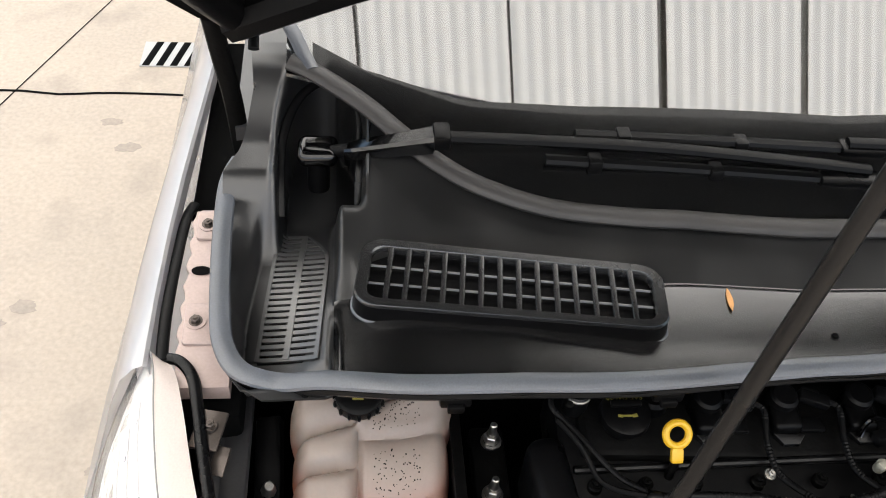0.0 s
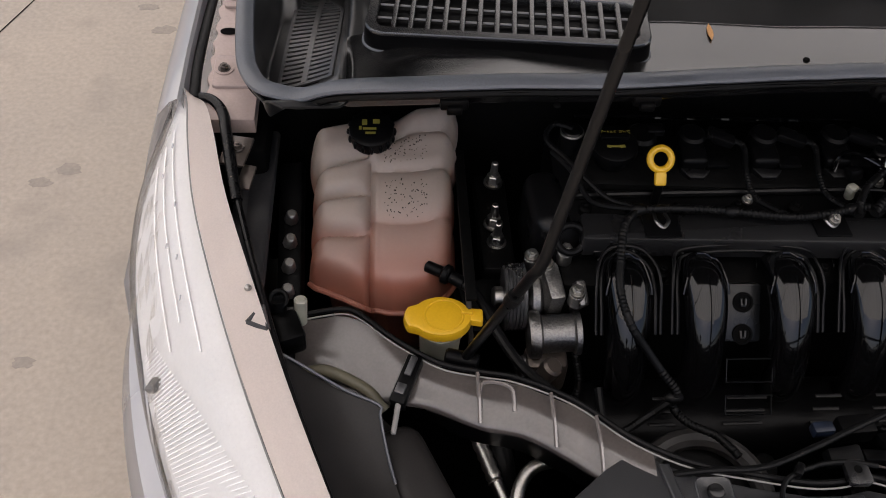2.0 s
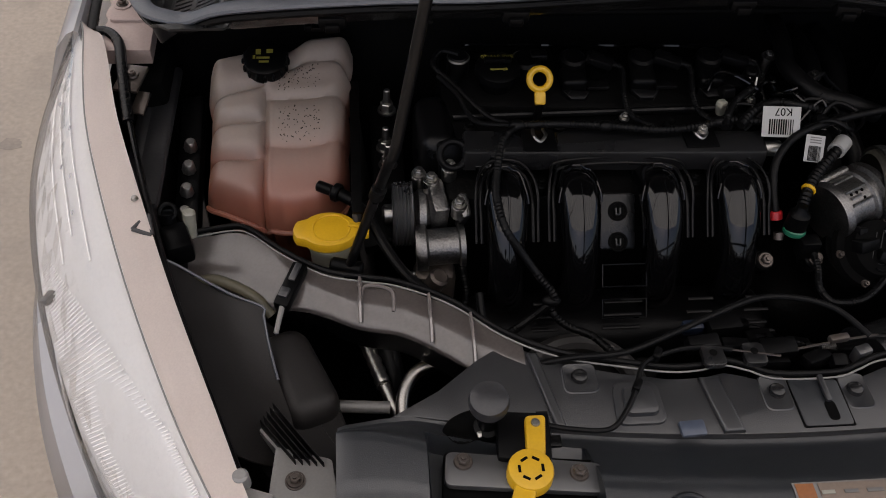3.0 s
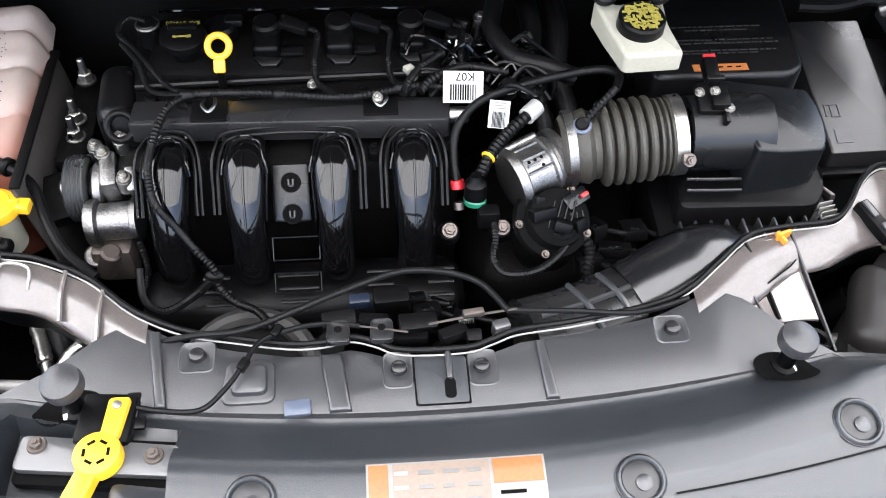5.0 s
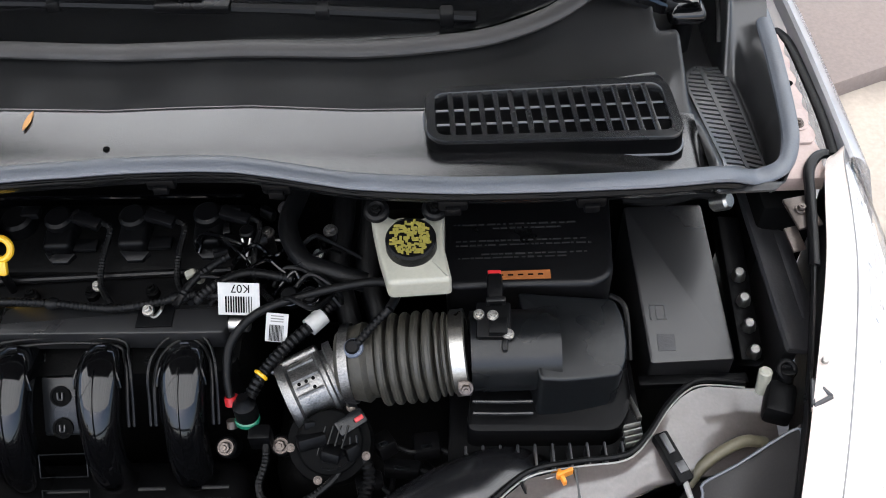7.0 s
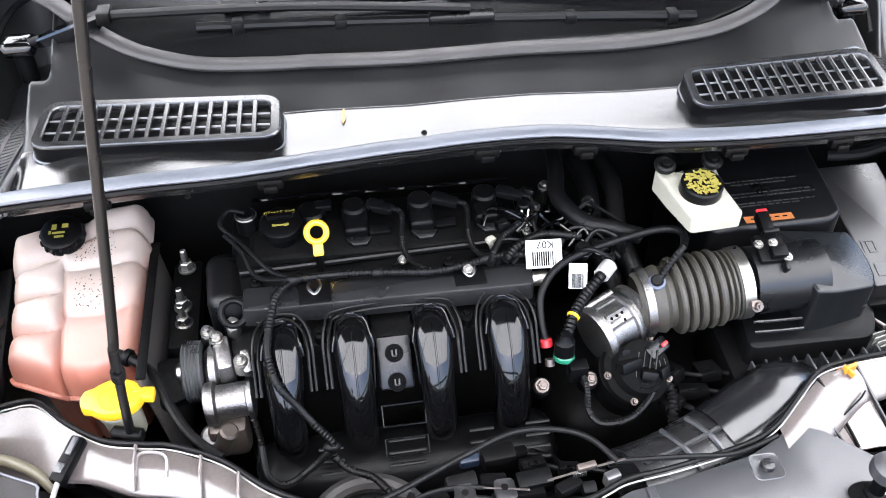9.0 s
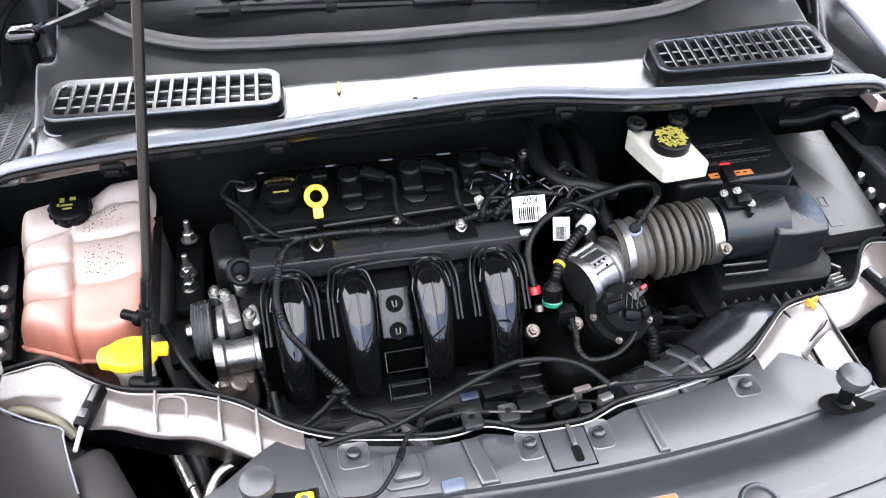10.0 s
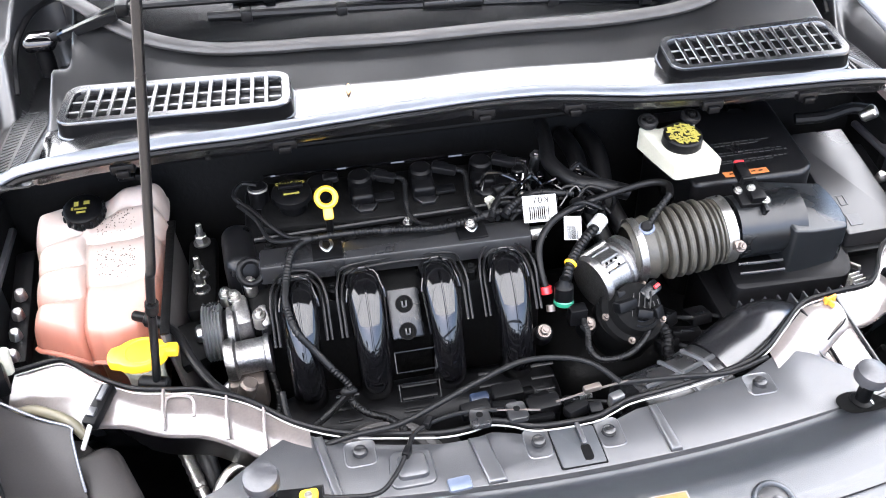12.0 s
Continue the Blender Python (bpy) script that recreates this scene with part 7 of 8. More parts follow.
def breather_hoses():
    h = thing("breather_hose", "black breather hose looping to the bellows", "hose", (0.12, 0.57, 1.0))
    bm = B()
    tube(bm, [(0.052, 0.53, 0.965), (0.049, 0.55, 0.985), (0.055, 0.575, 1.006), (0.08, 0.598, 1.022), (0.12, 0.612, 1.03), (0.18, 0.622, 1.038), (0.222, 0.618, 1.048), (0.238, 0.6, 1.054), (0.23, 0.575, 1.056)], 0.005, n=12)
    part("hose", bm, RUBBER, h)
    bm = B()
    tube(bm, [(0.23, 0.575, 1.056), (0.21, 0.56, 1.045), (0.192, 0.547, 1.03)], 0.005, n=10, rib=0.001, pitch=0.006)
    part("hose_end", bm, RUBBER, h)
    bm = B()
    cyl(bm, (0.053, 0.526, 0.957), (0.052, 0.532, 0.966), 0.0082, n=16, bev=0.001)
    part("red_collar", bm, RED, h, "red collar")
    bm = B()
    cyl(bm, (0.053, 0.505, 0.945), (0.053, 0.51, 0.952), 0.006, n=12)
    part("copper_pin", bm, BOLTS, h)
    p = thing("purge_valve", "black purge valve with green and yellow collars", "valve", (0.08, 0.51, 0.93))
    bm = B()
    lathe(bm, [(0, 0.032), (0.006, 0.032), (0.0085, 0.024), (0.0125, 0.02), (0.013, 0.0), (0, 0.0)], (0.073, 0.505, 0.953), (0, 0.1, 1), 20)
    part("body", bm, BLACK, p)
    bm = B()
    cyl(bm, (0.0725, 0.502, 0.945), (0.073, 0.504, 0.953), 0.0135, n=20, bev=0.002)
    part("green_collar", bm, GREEN, p, "green collar")
    bm = B()
    box(bm, (0.087, 0.487, 0.938), (0.024, 0.018, 0.026), 0.003)
    part("connector", bm, BLACK, p)
    bm = B()
    ring(bm, (0.09, 0.536, 0.984), (1, 1.2, 0.4), 0.0065, 0.0022)
    part("yellow_ring", bm, YELLOW, p, "yellow ring")
    bm = B()
    tube(bm, [(0.078, 0.515, 0.974), (0.095, 0.543, 0.985), (0.118, 0.568, 0.993), (0.147, 0.596, 0.997), (0.165, 0.63, 0.99)], 0.0075, n=12, rib=0.0014, pitch=0.006)
    part("corrugated_hose", bm, RUBBER, p)
    bm = B()
    c = (0.134, 0.572, 1.008)
    cyl(bm, (0.139, 0.588, 0.9955), (0.154, 0.603, 0.9975), 0.0105, n=16)
    part("white_tag", bm, PAPER, p, "white paper tag")
    bm = B()
    tube(bm, [(0.093, 0.48, 0.935), (0.093, 0.46, 0.93), (0.088, 0.435, 0.925), (0.1, 0.418, 0.92), (0.135, 0.42, 0.92), (0.165, 0.44, 0.925), (0.178, 0.46, 0.93)], 0.0045, n=8, rib=0.0008, pitch=0.005)
    part("lead", bm, RUBBER, p, "corrugated lead")
    move(p, -0.002, 0.006, 0.006)
    hh = thing("heater_hose", "thick black heater hose at the bulkhead", "hose", (0.13, 0.72, 1.0))
    bm = B()
    tube(bm, [(0.127, 0.83, 1.03), (0.118, 0.77, 1.035), (0.108, 0.715, 1.035), (0.13, 0.665, 1.032), (0.165, 0.648, 1.03), (0.2, 0.64, 1.02)], 0.0115, n=12)
    part("hose", bm, RUBBER, hh)
    for x, y in ((0.165, 0.78), (0.2, 0.77)):
        h2 = thing("heater_hose", "black coolant hose behind the engine", "hose", (x, y, 0.95), group="bulkhead hoses")
        bm = B()
        tube(bm, [(x, 0.84, 1.0), (x + 0.002, 0.77, 1.0), (x - 0.005, 0.7, 0.97), (x + 0.01, 0.64, 0.93), (x + 0.01, 0.6, 0.86)], 0.014, n=12)
        part("hose", bm, RUBBER, h2)
    for x, y, z in ((0.095, 0.76, 1.01), (0.075, 0.73, 1.0), (0.15, 0.73, 1.0)):
        g = thing("steel_fitting", "grey steel pipe fitting behind the engine", "fitting", (x, y, z), group="pipe fittings")
        bm = B()
        cyl(bm, (x, y, z - 0.03), (x + 0.004, y - 0.004, z + 0.012), 0.009, 0.007, 14, 0.002)
        bolt(bm, (x + 0.004, y - 0.004, z + 0.012), (0, -0.2, 1), 0.006, 0.008)
        part("fitting_body", bm, ALU, g)
    q = thing("twin_relay", "two black ribbed plugs beside the loom", "plug", (0.14, 0.62, 1.02))
    for x in (0.118, 0.14):
        bm = B()
        lathe(bm, [(0, 0.02), (0.008, 0.019), (0.0105, 0.014), (0.0105, 0.0), (0, 0.0)], (x, 0.622, 1.015), (0, -0.3, 1), 18)
        part("plug_body", bm, BLACK, q)
        bm = B()
        ring(bm, (x, 0.619, 1.027), (0, -0.3, 1), 0.0105, 0.0015)
        part("plug_ring", bm, GLOSS, q)


def accessories():
    a = thing("water_pump_pulley", "grooved black drive pulley at the engine's end", "pulley", (-0.38, 0.58, 0.9))
    bm = B()
    prof = [(0, 0.0), (0.036, 0.0)]
    for i in range(5):
        prof += [(0.04, 0.003 + 0.004 * i), (0.0375, 0.005 + 0.004 * i)]
    prof += [(0.04, 0.024), (0.03, 0.026), (0.026, 0.02), (0, 0.02)]
    lathe(bm, prof, (-0.398, 0.583, 0.925), (1, 0, 0), 36)
    part("pulley_wheel", bm, SLOTTED, a)
    bm = B()
    cyl(bm, (-0.41, 0.583, 0.925), (-0.39, 0.583, 0.925), 0.012, n=18, bev=0.003)
    part("hub", bm, STEEL, a)
    t = thing("belt_tensioner", "cast aluminium accessory housing beside the manifold", "housing", (-0.34, 0.56, 0.85))
    bm = B()
    cyl(bm, (-0.372, 0.583, 0.925), (-0.352, 0.583, 0.925), 0.03, n=24, bev=0.006)
    part("flange", bm, ALU, t)
    bm = B()
    lathe(bm, [(0, 0), (0.026, 0.0), (0.028, 0.004), (0.028, 0.012), (0.022, 0.015), (0.022, 0.05), (0.026, 0.052), (0.026, 0.058), (0, 0.058)], (-0.372, 0.535, 0.915), (1, 0.02, 0.05), 28)
    part("barrel", bm, ALU, t)
    bm = B()
    box(bm, (-0.345, 0.575, 0.945), (0.02, 0.05, 0.05), 0.006, (10, 0, 8))
    box(bm, (-0.318, 0.565, 0.945), (0.012, 0.03, 0.06), 0.004, (30, 0, 10))
    cyl(bm, (-0.37, 0.53, 0.86), (-0.37, 0.51, 0.885), 0.014, n=16, bev=0.003)
    part("casting", bm, ALU, t)
    bm = B()
    box(bm, (-0.35, 0.52, 0.87), (0.05, 0.036, 0.055), 0.01)
    cyl(bm, (-0.362, 0.505, 0.86), (-0.345, 0.5, 0.905), 0.012, n=14, bev=0.003)
    part("lower_casting", bm, BOLTS, t, "dull lower casting")
    bm = B()
    tube(bm, [(-0.318, 0.52, 0.9), (-0.312, 0.5, 0.87), (-0.318, 0.48, 0.84), (-0.305, 0.46, 0.82)], 0.0045, n=8, rib=0.0008, pitch=0.005)
    part("lead", bm, RUBBER, t)
    for p in ((-0.352, 0.59, 0.975), (-0.33, 0.6, 0.985), (-0.365, 0.61, 0.965), (-0.322, 0.55, 0.972)):
        bm = B()
        cyl(bm, (p[0], p[1], p[2] - 0.02), p, 0.009, n=14, bev=0.002)
        bolt(bm, p, (0, -0.2, 1), 0.006, 0.009)
        part("bolt", bm, STEEL, t)
    m = thing("engine_mount", "steel studs with nuts on the engine mount", "engine mount", (-0.4, 0.69, 0.9))
    for x, y, z in ((-0.398, 0.74, 0.955), (-0.402, 0.678, 0.945), (-0.4, 0.652, 0.94)):
        bm = B()
        lathe(bm, [(0.012, 0), (0.012, 0.003), (0.009, 0.004)], (x, y, z), n=16)
        cyl(bm, (x, y, z + 0.003), (x, y, z + 0.015), 0.0095, 0.0085, 6, 0.001)
        cyl(bm, (x, y, z + 0.015), (x, y, z + 0.035), 0.005, 0.004, 12, 0.001)
        part("stud_nut", bm, STEEL, m)
    bm = B()
    box(bm, (-0.4, 0.69, 0.93), (0.04, 0.16, 0.025), 0.006)
    box(bm, (-0.415, 0.59, 0.9), (0.06, 0.06, 0.03), 0.006, (25, 0, 20))
    part("mount_arm", bm, DARK, m)
    s = thing("side_panel_shield", "dark dusty inner shield beside the reservoir", "shield", (-0.44, 0.65, 0.8))
    bm = B()
    box(bm, (-0.432, 0.66, 0.87), (0.006, 0.24, 0.2), 0.002, (0, -6, 0))
    part("shield", bm, mat("dusty_metal", (0.03, 0.027, 0.025), 0.7, 0.1, grain=200, vary=0.3), s)
    bm = B()
    box(bm, (-0.4395, 0.66, 0.972), (0.012, 0.24, 0.004), 0.001)
    part("top_flange", bm, DARK, s)
    h = thing("lower_pulley", "large dusty brown crank pulley low at the front", "pulley", (-0.19, 0.36, 0.85))
    bm = B()
    ring(bm, (-0.19, 0.365, 0.832), (0.0, -0.3, 1), 0.072, 0.012, 40, 10)
    part("rim", bm, BEADING, h)
    bm = B()
    lathe(bm, [(0.066, -0.01), (0.03, -0.012), (0.0, -0.012)], (-0.19, 0.365, 0.832), (0, -0.3, 1), 30)
    part("web", bm, DARK, h)
    w = thing("front_cable", "black sheathed cable arching across the front of the bay", "cable", (-0.05, 0.36, 0.9))
    bm = B()
    tube(bm, [(-0.3, 0.33, 0.94), (-0.235, 0.325, 0.965), (-0.182, 0.322, 0.975), (-0.13, 0.338, 0.982), (-0.085, 0.356, 0.985), (-0.028, 0.377, 0.985), (0.02, 0.376, 0.983), (0.056, 0.361, 0.98), (0.08, 0.33, 0.975)], 0.0034, n=10)
    part("sheath", bm, RUBBER, w)
    bm = B()
    tube(bm, [(0.08, 0.332, 0.972), (0.15, 0.328, 0.97), (0.213, 0.324, 0.968), (0.27, 0.34, 0.966)], 0.003, n=8)
    part("sheath_end", bm, RUBBER, w)
    bm = B()
    tube(bm, [(0.0, 0.32, 0.972), (0.05, 0.327, 0.974), (0.09, 0.332, 0.974)], 0.0014, n=6)
    part("bare_wire", bm, BOLTS, w)
    bm = B()
    box(bm, (0.045, 0.328, 0.976), (0.022, 0.008, 0.008), 0.002, (0, 0, 8))
    part("wire_ferrule", bm, BOLTS, w)
    move(w, 0.006, 0.01)
    l = thing("latch_mechanism", "dark latch mechanism with connector and spring", "latch mechanism", (0.0, 0.32, 0.93))
    random.seed(15)
    for c, s, r in (((-0.09, 0.342, 0.955), (0.035, 0.018, 0.016), 8), ((-0.055, 0.34, 0.952), (0.03, 0.016, 0.014), -6), ((-0.01, 0.336, 0.95), (0.04, 0.02, 0.018), 4), ((0.025, 0.318, 0.955), (0.03, 0.016, 0.014), 20), ((0.045, 0.312, 0.958), (0.016, 0.014, 0.014), 0), ((-0.03, 0.322, 0.945), (0.06, 0.012, 0.012), 0)):
        bm = B()
        box(bm, c, s, 0.003, (random.uniform(-15, 15), 0, r))
        part("block", bm, BLACK, l)
    bm = B()
    box(bm, (-0.07, 0.405, 0.9), (0.024, 0.014, 0.014), 0.003, (0, 0, 4))
    part("blue_plug", bm, BLUE, l, "blue plug")
    bm = B()
    box(bm, (-0.035, 0.405, 0.9), (0.04, 0.024, 0.024), 0.004, (0, 0, 4))
    part("plug_shell", bm, BLACK, l)
    bm = B()
    helix = [(0.03 + 0.0022 * i / 3, 0.326 + 0.003 * math.cos(i * 2.1), 0.966 + 0.003 * math.sin(i * 2.1)) for i in range(22)]
    tube(bm, helix, 0.0008, n=5, res=2)
    part("spring", bm, STEEL, l)
    move(l, 0.006, 0.01)
    pp = thing("refrigerant_pipe", "steel refrigerant pipes with a ribbed sleeve", "pipe", (-0.4, 0.4, 0.8))
    bm = B()
    tube(bm, [(-0.437, 0.45, 0.86), (-0.425, 0.42, 0.85), (-0.415, 0.39, 0.845)], 0.0092, n=14, rib=0.0014, pitch=0.01)
    part("ribbed_sleeve", bm, STEEL, pp)
    bm = B()
    tube(bm, [(-0.415, 0.392, 0.845), (-0.4, 0.35, 0.835), (-0.39, 0.31, 0.82)], 0.0075, n=12)
    part("pipe", bm, STEEL, pp)
    bm = B()
    tube(bm, [(-0.35, 0.402, 0.868), (-0.372, 0.398, 0.866), (-0.387, 0.386, 0.86), (-0.396, 0.362, 0.852), (-0.396, 0.31, 0.835)], 0.0075, n=12)
    part("pipe", bm, STEEL, pp)
    bm = B()
    tube(bm, [(-0.47, 0.47, 0.87), (-0.445, 0.475, 0.878), (-0.42, 0.46, 0.87), (-0.405, 0.42, 0.84), (-0.4, 0.38, 0.8)], 0.013, n=12)
    part("rubber_hose", bm, RUBBER, pp)
    for s in (-1, 1):
        r = thing("radiator_side_tube", "grey cross tube beside the radiator", "tube", (s * 0.45, 0.36, 0.85), group="side tubes")
        bm = B()
        tube(bm, [(s * 0.41, 0.352, 0.86), (s * 0.54, 0.362, 0.862)], 0.007, n=12)
        part("tube", bm, GREYSTEEL, r)
        bm = B()
        box(bm, (s * 0.46, 0.31, 0.83), (0.05, 0.05, 0.04), 0.008)
        part("block", bm, mat("rusty_brown", (0.12, 0.06, 0.04), 0.8) if s < 0 else DARK, r)


def air_side():
    a = thing("air_filter_box", "satin black air filter box with moulded hood", "air box", (0.39, 0.53, 0.8))
    bm = B()
    lathe(bm, [(0.036, 0.0), (0.0435, 0.002), (0.0435, 0.075), (0.0445, 0.08), (0.0445, 0.095), (0, 0.095)], (0.312, 0.557, 1.0), (1, 0, 0.01), 36)
    part("inlet_tube", bm, AIRBOX, a)
    bm = B()
    prism(bm, rounded([(0.305, 0.49), (0.47, 0.486), (0.486, 0.512), (0.49, 0.6), (0.325, 0.612)], 0.014), 0.82, lambda x, y: 0.957 - 0.25 * max(0, 0.53 - y), 0.006)
    part("lid", bm, BLACK, a)
    # hood: a crowned shell with a bowed outer side and a soft front edge
    bm = B()
    front = [(0.383, 0.506), (0.41, 0.507), (0.44, 0.512), (0.468, 0.518)]
    side = [(0.477, 0.535), (0.482, 0.56), (0.481, 0.59), (0.474, 0.611)]
    prism(bm, rounded(front + side + [(0.366, 0.608)], 0.005, 3), 0.9, lambda x, y: 1.019 - 0.19 * (x - 0.394) + 0.11 * (y - 0.506) - 1.1 * max(0, x - 0.44) ** 2, 0.0035, 3)
    part("hood", bm, AIRBOX, a, "smooth moulded hood")
    for y, z in ((0.512, 0.972), (0.503, 0.963)):
        bm = B()
        tube(bm, [(0.314, y, z), (0.345, y - 0.001, z - 0.001), (0.378, y - 0.001, z - 0.002)], 0.002, n=8)
        part("lid_ridge", bm, SMOOTHGREY, a)
    bm = B()
    prism(bm, rounded([(0.285, 0.458), (0.49, 0.456), (0.502, 0.48), (0.502, 0.6), (0.29, 0.6)], 0.012), 0.75, 0.914, 0.004)
    part("tray", bm, BLACK, a)
    for i in range(10):
        bm = B()
        box(bm, (0.305 + 0.0185 * i, 0.463, 0.926), (0.0028, 0.03, 0.026), 0.001)
        part("tray_rib", bm, GREY, a)
    bm = B()
    tube(bm, [(0.3, 0.451, 0.934), (0.39, 0.447, 0.934), (0.48, 0.451, 0.934)], 0.0022, n=6)
    part("tray_rim", bm, GREY, a)
    for i in range(4):
        bm = B()
        box(bm, (0.486, 0.478 + 0.007 * i, 0.93), (0.02, 0.002, 0.014), 0.0005, (0, 0, 12))
        part("tray_rib", bm, GREYSTEEL, a)
    bm = B()
    box(bm, (0.49, 0.53, 0.93), (0.006, 0.062, 0.007), 0.001, (-22, 0, 8))
    part("spring_clip", bm, STEEL, a)
    s = thing("airflow_sensor", "black airflow sensor with red lock on the inlet tube", "sensor", (0.33, 0.545, 1.02))
    bm = B()
    box(bm, (0.328, 0.548, 1.042), (0.036, 0.04, 0.014), 0.003, (14, 0, -3))
    box(bm, (0.332, 0.536, 1.05), (0.02, 0.018, 0.012), 0.002, (14, 0, -3))
    part("body", bm, BLACK, s)
    bm = B()
    box(bm, (0.331, 0.578, 1.056), (0.016, 0.036, 0.016), 0.003, (14, 0, 0))
    part("plug", bm, BLACK, s)
    bm = B()
    box(bm, (0.331, 0.563, 1.057), (0.02, 0.006, 0.014), 0.001, (14, 0, 0))
    part("collar", bm, SATIN, s)
    bm = B()
    box(bm, (0.338, 0.521, 1.036), (0.006, 0.012, 0.02), 0.002, (24, 0, 0))
    part("foot", bm, SATIN, s)
    bm = B()
    box(bm, (0.331, 0.592, 1.065), (0.014, 0.01, 0.004), 0.001, (14, 0, 0))
    part("red_lock", bm, RED, s, "red lock tab")
    for x, y, z in ((0.313, 0.552, 1.05), (0.342, 0.529, 1.046), (0.327, 0.545, 1.057)):
        bm = B()
        bolt(bm, (x, y, z), (0, -0.24, 1), 0.0042, 0.005)
        part("screw", bm, STEEL, s)
    move(s, 0.01, 0.014, 0.004)
    d = thing("fresh_air_duct", "glossy black fresh air duct with ribbed flat snout", "air duct", (0.27, 0.41, 0.85))
    bm = B()
    tube(bm, [(0.385, 0.45, 0.878), (0.35, 0.441, 0.91), (0.31, 0.424, 0.924), (0.27, 0.405, 0.92), (0.235, 0.39, 0.91)], 0.046, n=24, flat=0.85)
    part("duct", bm, DUCTING, d)
    bm = B()
    tube(bm, [(0.315, 0.424, 0.922), (0.268, 0.401, 0.916), (0.23, 0.387, 0.91), (0.19, 0.372, 0.907), (0.15, 0.357, 0.91), (0.11, 0.345, 0.915)], 0.047, n=24, flat=0.7)
    part("snout", bm, SMOOTHGREY, d, "dark grey ribbed snout")
    for t in (0.275, 0.24, 0.205, 0.17):
        bm = B()
        tube(bm, [(t + 0.02, 0.332 + 0.36 * (t - 0.15), 0.935), (t + 0.006, 0.36 + 0.36 * (t - 0.15), 0.943), (t - 0.008, 0.392 + 0.36 * (t - 0.15), 0.932)], 0.0035, n=6)
        part("rib", bm, GREY, d)
    bm = B()
    tube(bm, [(0.125, 0.351, 0.945), (0.18, 0.369, 0.941), (0.245, 0.392, 0.946), (0.29, 0.412, 0.958)], 0.0035, n=6)
    part("rib", bm, GREY, d)
    f = thing("power_box", "black battery and fuse box cover with faint print", "fuse box", (0.38, 0.7, 0.8))
    bm = B()
    prism(bm, rounded([(0.289, 0.622), (0.455, 0.621), (0.475, 0.634), (0.49, 0.81), (0.29, 0.81)], 0.014, 4), 0.8, lambda x, y: 1.03 + 0.05 * (y - 0.63), 0.007, 3)
    part("cover", bm, SATIN, f)
    random.seed(31)
    for y, x, end in ((0.66, 0.304, 0.42), (0.665, 0.33, 0.45), (0.678, 0.302, 0.452), (0.684, 0.302, 0.447), (0.702, 0.345, 0.42), (0.708, 0.3, 0.44)):
        while x < end:
            w = random.uniform(0.002, 0.011)
            bm = B()
            box(bm, (x + w / 2, y, 1.0308 + 0.05 * (y - 0.63)), (w, random.uniform(0.0012, 0.0022), 0.0006))
            part("text_bar", bm, PRINT, f, smooth=0)
            x += w + random.uniform(0.001, 0.004)
    bm = B()
    box(bm, (0.372, 0.635, 1.0311), (0.066, 0.012, 0.0008))
    part("orange_sticker", bm, STICKER, f, "orange sticker")
    for i in range(5):
        bm = B()
        box(bm, (0.35 + 0.011 * i, 0.635, 1.0317), (0.006, 0.002, 0.0005))
        part("text_bar", bm, INKSHADE, f, smooth=0)
    e = thing("control_unit_cover", "dark grey sloping control unit cover with moulded marks", "control unit", (0.55, 0.66, 0.8))
    def ez(y):
        return 0.944 + 0.27 * (y - 0.572)
    bm = B()
    prism(bm, rounded([(0.517, 0.571), (0.613, 0.573), (0.603, 0.765), (0.508, 0.765)], 0.005), 0.75, lambda x, y: ez(y), 0.003)
    part("cover", bm, SMOOTHGREY, e)
    bm = B()
    box(bm, (0.567, 0.562, 0.918), (0.125, 0.014, 0.012), 0.003)
    part("ledge", bm, BLACK, e)
    def mark(x, y, w, d):
        bm = B()
        box(bm, (x, y, ez(y) + 0.0006), (w, d, 0.0012), 0, (15.1, 0, 0))
        part("moulded_mark", bm, APRON, e, smooth=0)
    for x in (0.524, 0.531, 0.541):
        mark(x, 0.63, 0.0016, 0.018)
    mark(0.532, 0.6385, 0.018, 0.0016)
    mark(0.536, 0.6215, 0.012, 0.0016)
    bm = B()
    box(bm, (0.538, 0.594, ez(0.594) + 0.0006), (0.02, 0.02, 0.0012), 0, (15.1, 0, 0))
    part("paper_mark", bm, APRON, e, "small grey stamped mark", smooth=0)
    bm = B()
    tube(bm, [(0.497, 0.585, 0.93), (0.497, 0.64, 0.955), (0.48, 0.655, 0.962)], 0.004, n=8)
    part("side_lug", bm, SATIN, e)
    b = thing("brake_fluid_reservoir", "white brake fluid reservoir with black and yellow cap", "reservoir", (0.25, 0.6, 1.0))
    bm = B()
    prism(bm, rounded([(0.224, 0.562), (0.289, 0.565), (0.281, 0.61), (0.283, 0.652), (0.27, 0.662), (0.26, 0.645), (0.23, 0.645), (0.217, 0.662), (0.204, 0.652), (0.212, 0.61)], 0.006, 3), 1.078, lambda x, y: 1.1 + 0.09 * (y - 0.55), 0.005, 3)
    part("tank", bm, WHITE, b)
    bm = B()
    lathe(bm, [(0, 0.02), (0.0235, 0.02), (0.026, 0.018), (0.0265, 0.003), (0.025, 0.0), (0, 0)], (0.248, 0.608, 1.1), (0, -0.12, 1), 36)
    c = part("cap", bm, BLACK, b, "black cap with yellow symbol ring")
    random.seed(41)
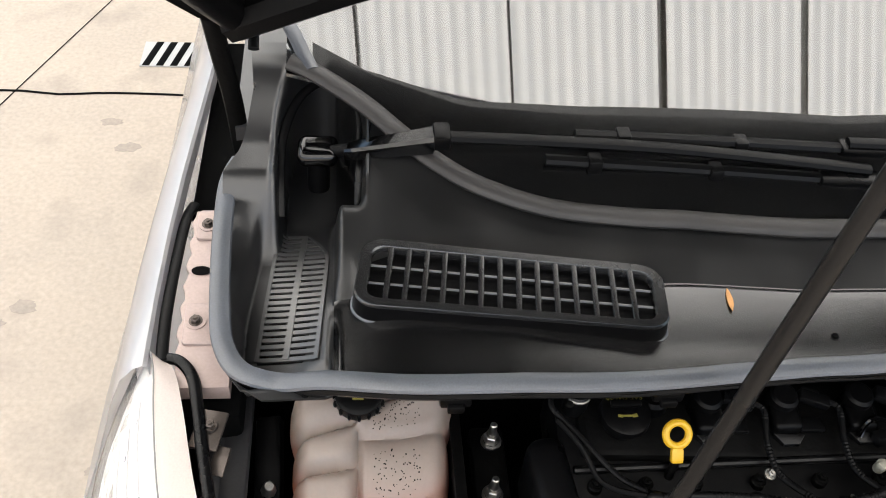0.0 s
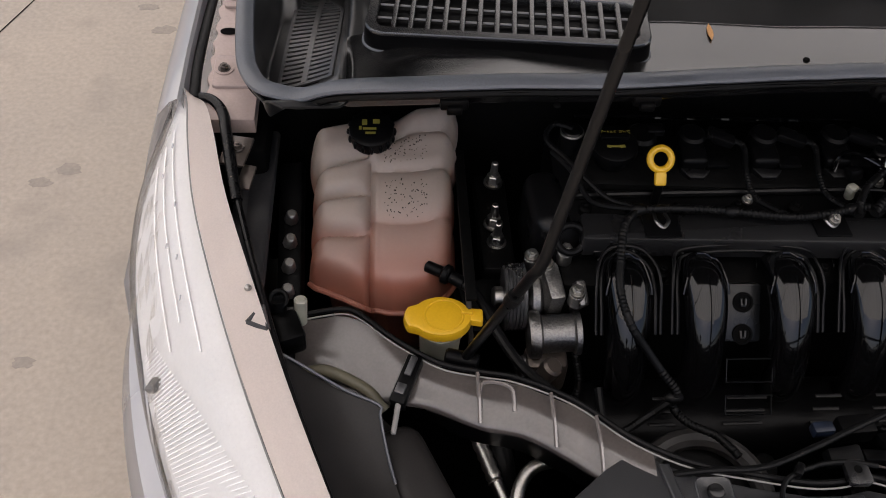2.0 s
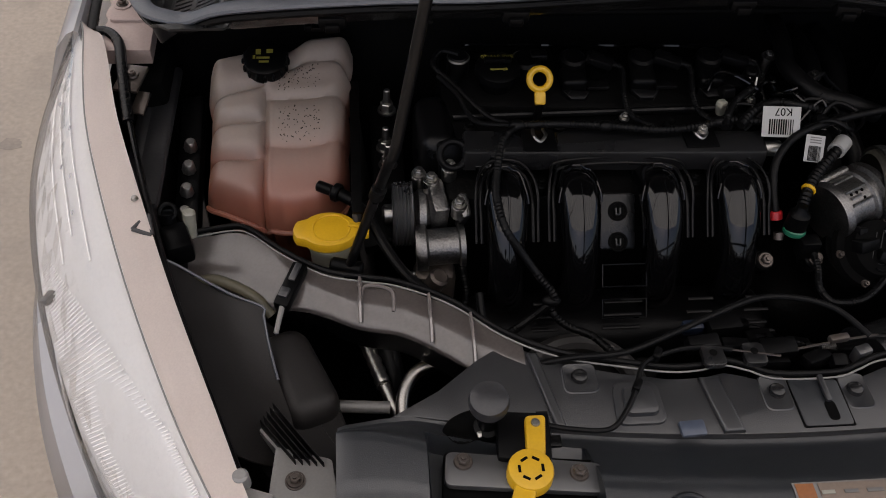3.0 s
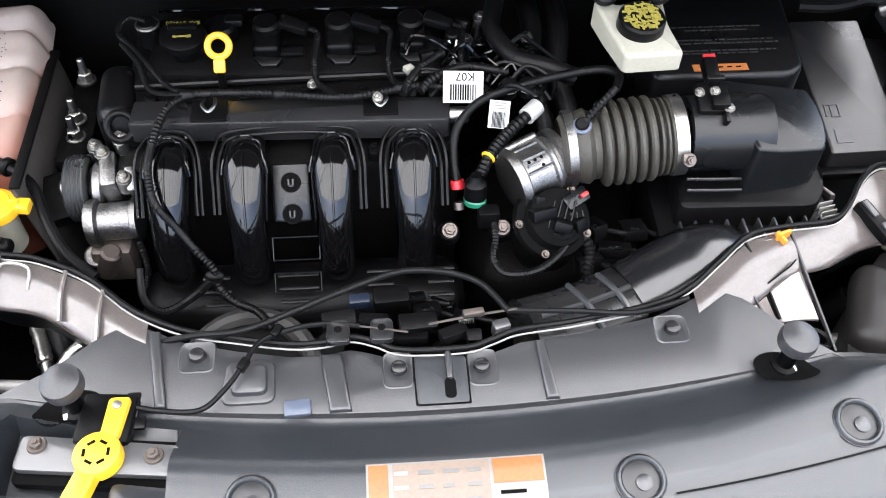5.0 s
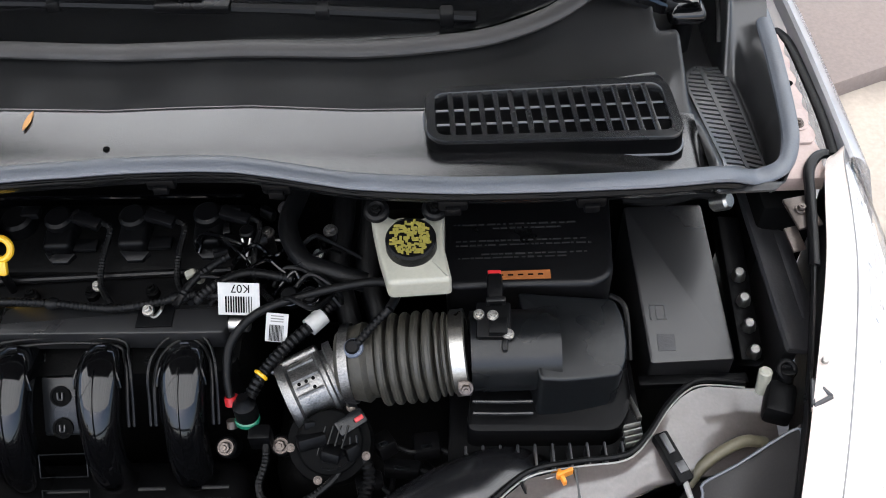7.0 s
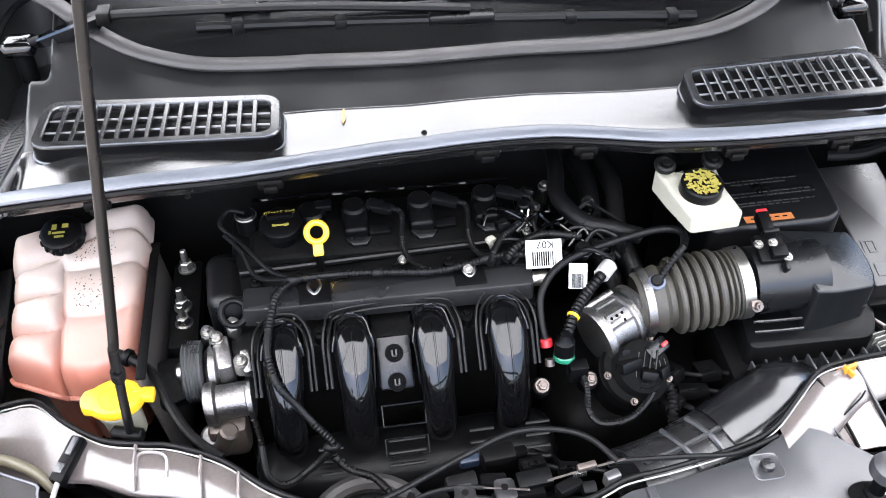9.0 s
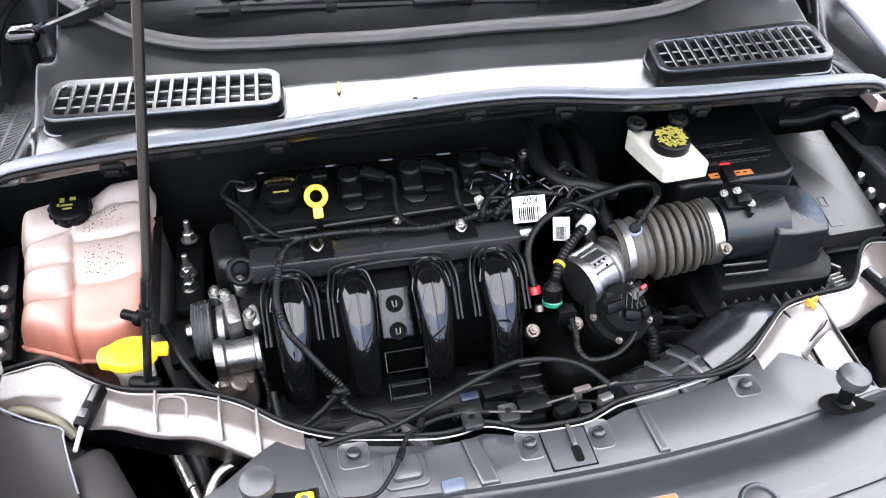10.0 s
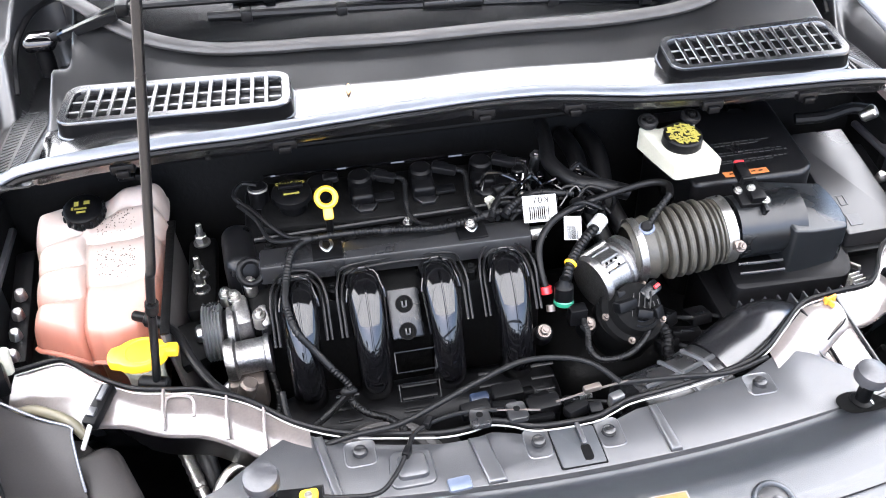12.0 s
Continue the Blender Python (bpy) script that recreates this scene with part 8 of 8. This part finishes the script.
    for i in range(150):
        dx, dy = random.uniform(-0.02, 0.02), random.uniform(-0.02, 0.02)
        if math.hypot(dx, dy) > 0.0205:
            continue
        bm = B()
        box(bm, (0.248 + dx, 0.6056 + dy, 1.1204 + 0.12 * dy), (random.choice((0.003, 0.005, 0.007)), 0.0025, 0.0006), 0, (7, 0, random.choice((0, 90))))
        part("yellow_mark", bm, BRONZE, c, smooth=0)
    for x in (0.2125, 0.273):
        bm = B()
        ring(bm, (x, 0.642, 1.122), (0, -0.3, 1), 0.009, 0.005, 24, 8)
        part("grommet", bm, RUBBER, b, "black rubber grommet")
        bm = B()
        bolt(bm, (x, 0.641, 1.122), (0, -0.3, 1), 0.0055, 0.008)
        part("bolt", bm, DARK, b)
    move(b, 0.008, 0.009, 0.003)
    # pipe lugs beyond the fuse box
    g = thing("strut_top_fitting", "grey rubber grommet and pipe by the wing", "fitting", (0.55, 0.75, 1.0))
    bm = B()
    tube(bm, [(0.5, 0.74, 1.04), (0.54, 0.73, 1.045), (0.585, 0.735, 1.05), (0.61, 0.725, 1.05)], 0.009, n=10)
    part("pipe", bm, BLACK, g)
    bm = B()
    cyl(bm, (0.6, 0.725, 1.04), (0.615, 0.715, 1.055), 0.011, n=14, bev=0.003)
    part("end", bm, STEEL, g)
    for s in (-1, 1):
        st = thing("apron_bolt_strip", "black strip with a row of shiny bolts", "bolt strip", (s * 0.645, 0.68, 0.85), group="bolt strips")
        bm = B()
        box(bm, (s * 0.646, 0.69, 0.921), (0.03, 0.2, 0.02), 0.004, (10, s * 10, 0))
        part("strip", bm, BLACK, st)
        for i in range(4):
            y = 0.598 + 0.033 * i
            z = 0.938 + 0.2 * (y - 0.67)
            bm = B()
            cyl(bm, (s * 0.646, y, z - 0.009), (s * 0.644, y - 0.003, z + 0.007), 0.009, 0.007, 8, 0.002)
            part("bolt", bm, STEEL, st)
        sp = thing("level_sensor", "small black level sensor with pale cap by the lamp", "sensor", (s * 0.63, 0.5, 0.93), group="lamp sensors")
        bm = B()
        cyl(bm, (s * 0.634, 0.515, 0.93), (s * 0.632, 0.52, 0.965), 0.007, n=14, bev=0.002)
        part("pale_cap", bm, WHITE, sp)
        bm = B()
        ring(bm, (s * 0.655, 0.522, 0.962), (0, -0.5, 1), 0.0085, 0.0028)
        cyl(bm, (s * 0.655, 0.51, 0.93), (s * 0.655, 0.521, 0.962), 0.0085, n=16)
        box(bm, (s * 0.645, 0.495, 0.94), (0.03, 0.04, 0.03), 0.006, (0, 0, s * -20))
        part("body", bm, BLACK, sp)
        move(sp, -0.012 * s, 0.0, 0.038)
    o = thing("orange_retainer", "orange plastic push retainer on the bolster", "retainer", (0.402, 0.43, 0.945))
    bm = B()
    lathe(bm, [(0, 0.004), (0.009, 0.003), (0.012, 0.0), (0, 0)], (0.396, 0.418, 0.952), (0, -0.2, 1), 20)
    box(bm, (0.4, 0.42, 0.962), (0.018, 0.004, 0.014), 0.001, (0, 0, 20))
    box(bm, (0.397, 0.417, 0.96), (0.004, 0.016, 0.012), 0.001, (0, 0, 20))
    part("retainer", bm, ORANGE, o)
    move(o, 0.004, 0.01)
    ho = thing("tow_socket", "black round socket beside the bump stop", "socket", (0.36, 0.3, 0.9))
    bm = B()
    lathe(bm, [(0.014, -0.03), (0.014, 0.0), (0.011, 0.002), (0.008, 0.0), (0.007, -0.02), (0, -0.02)], (0.408, 0.306, 0.945), (0.3, 0.1, 1), 20)
    part("socket", bm, BLACK, ho)
    le = thing("dry_leaf", "small dry brown leaf lying on the cowl", "leaf", (-0.17, 0.767, 1.16))
    bm = B()
    pts = [(0, -0.016), (0.0028, -0.008), (0.0034, 0.0), (0.002, 0.01), (0, 0.016), (-0.0026, 0.008), (-0.003, -0.002), (-0.0018, -0.01)]
    zc = cowl_z(-0.166, 0.767)
    prism(bm, [(-0.166 + x + 0.1 * y, 0.776 + y) for x, y in pts], zc + 0.001, lambda x, y: zc + 0.0022 + 0.05 * abs(x + 0.166))
    part("leaf_blade", bm, LEAF, le)


engine_block()
valve_cover()
rail_cover()
manifold()
throttle()
breather_hoses()
accessories()
air_side()
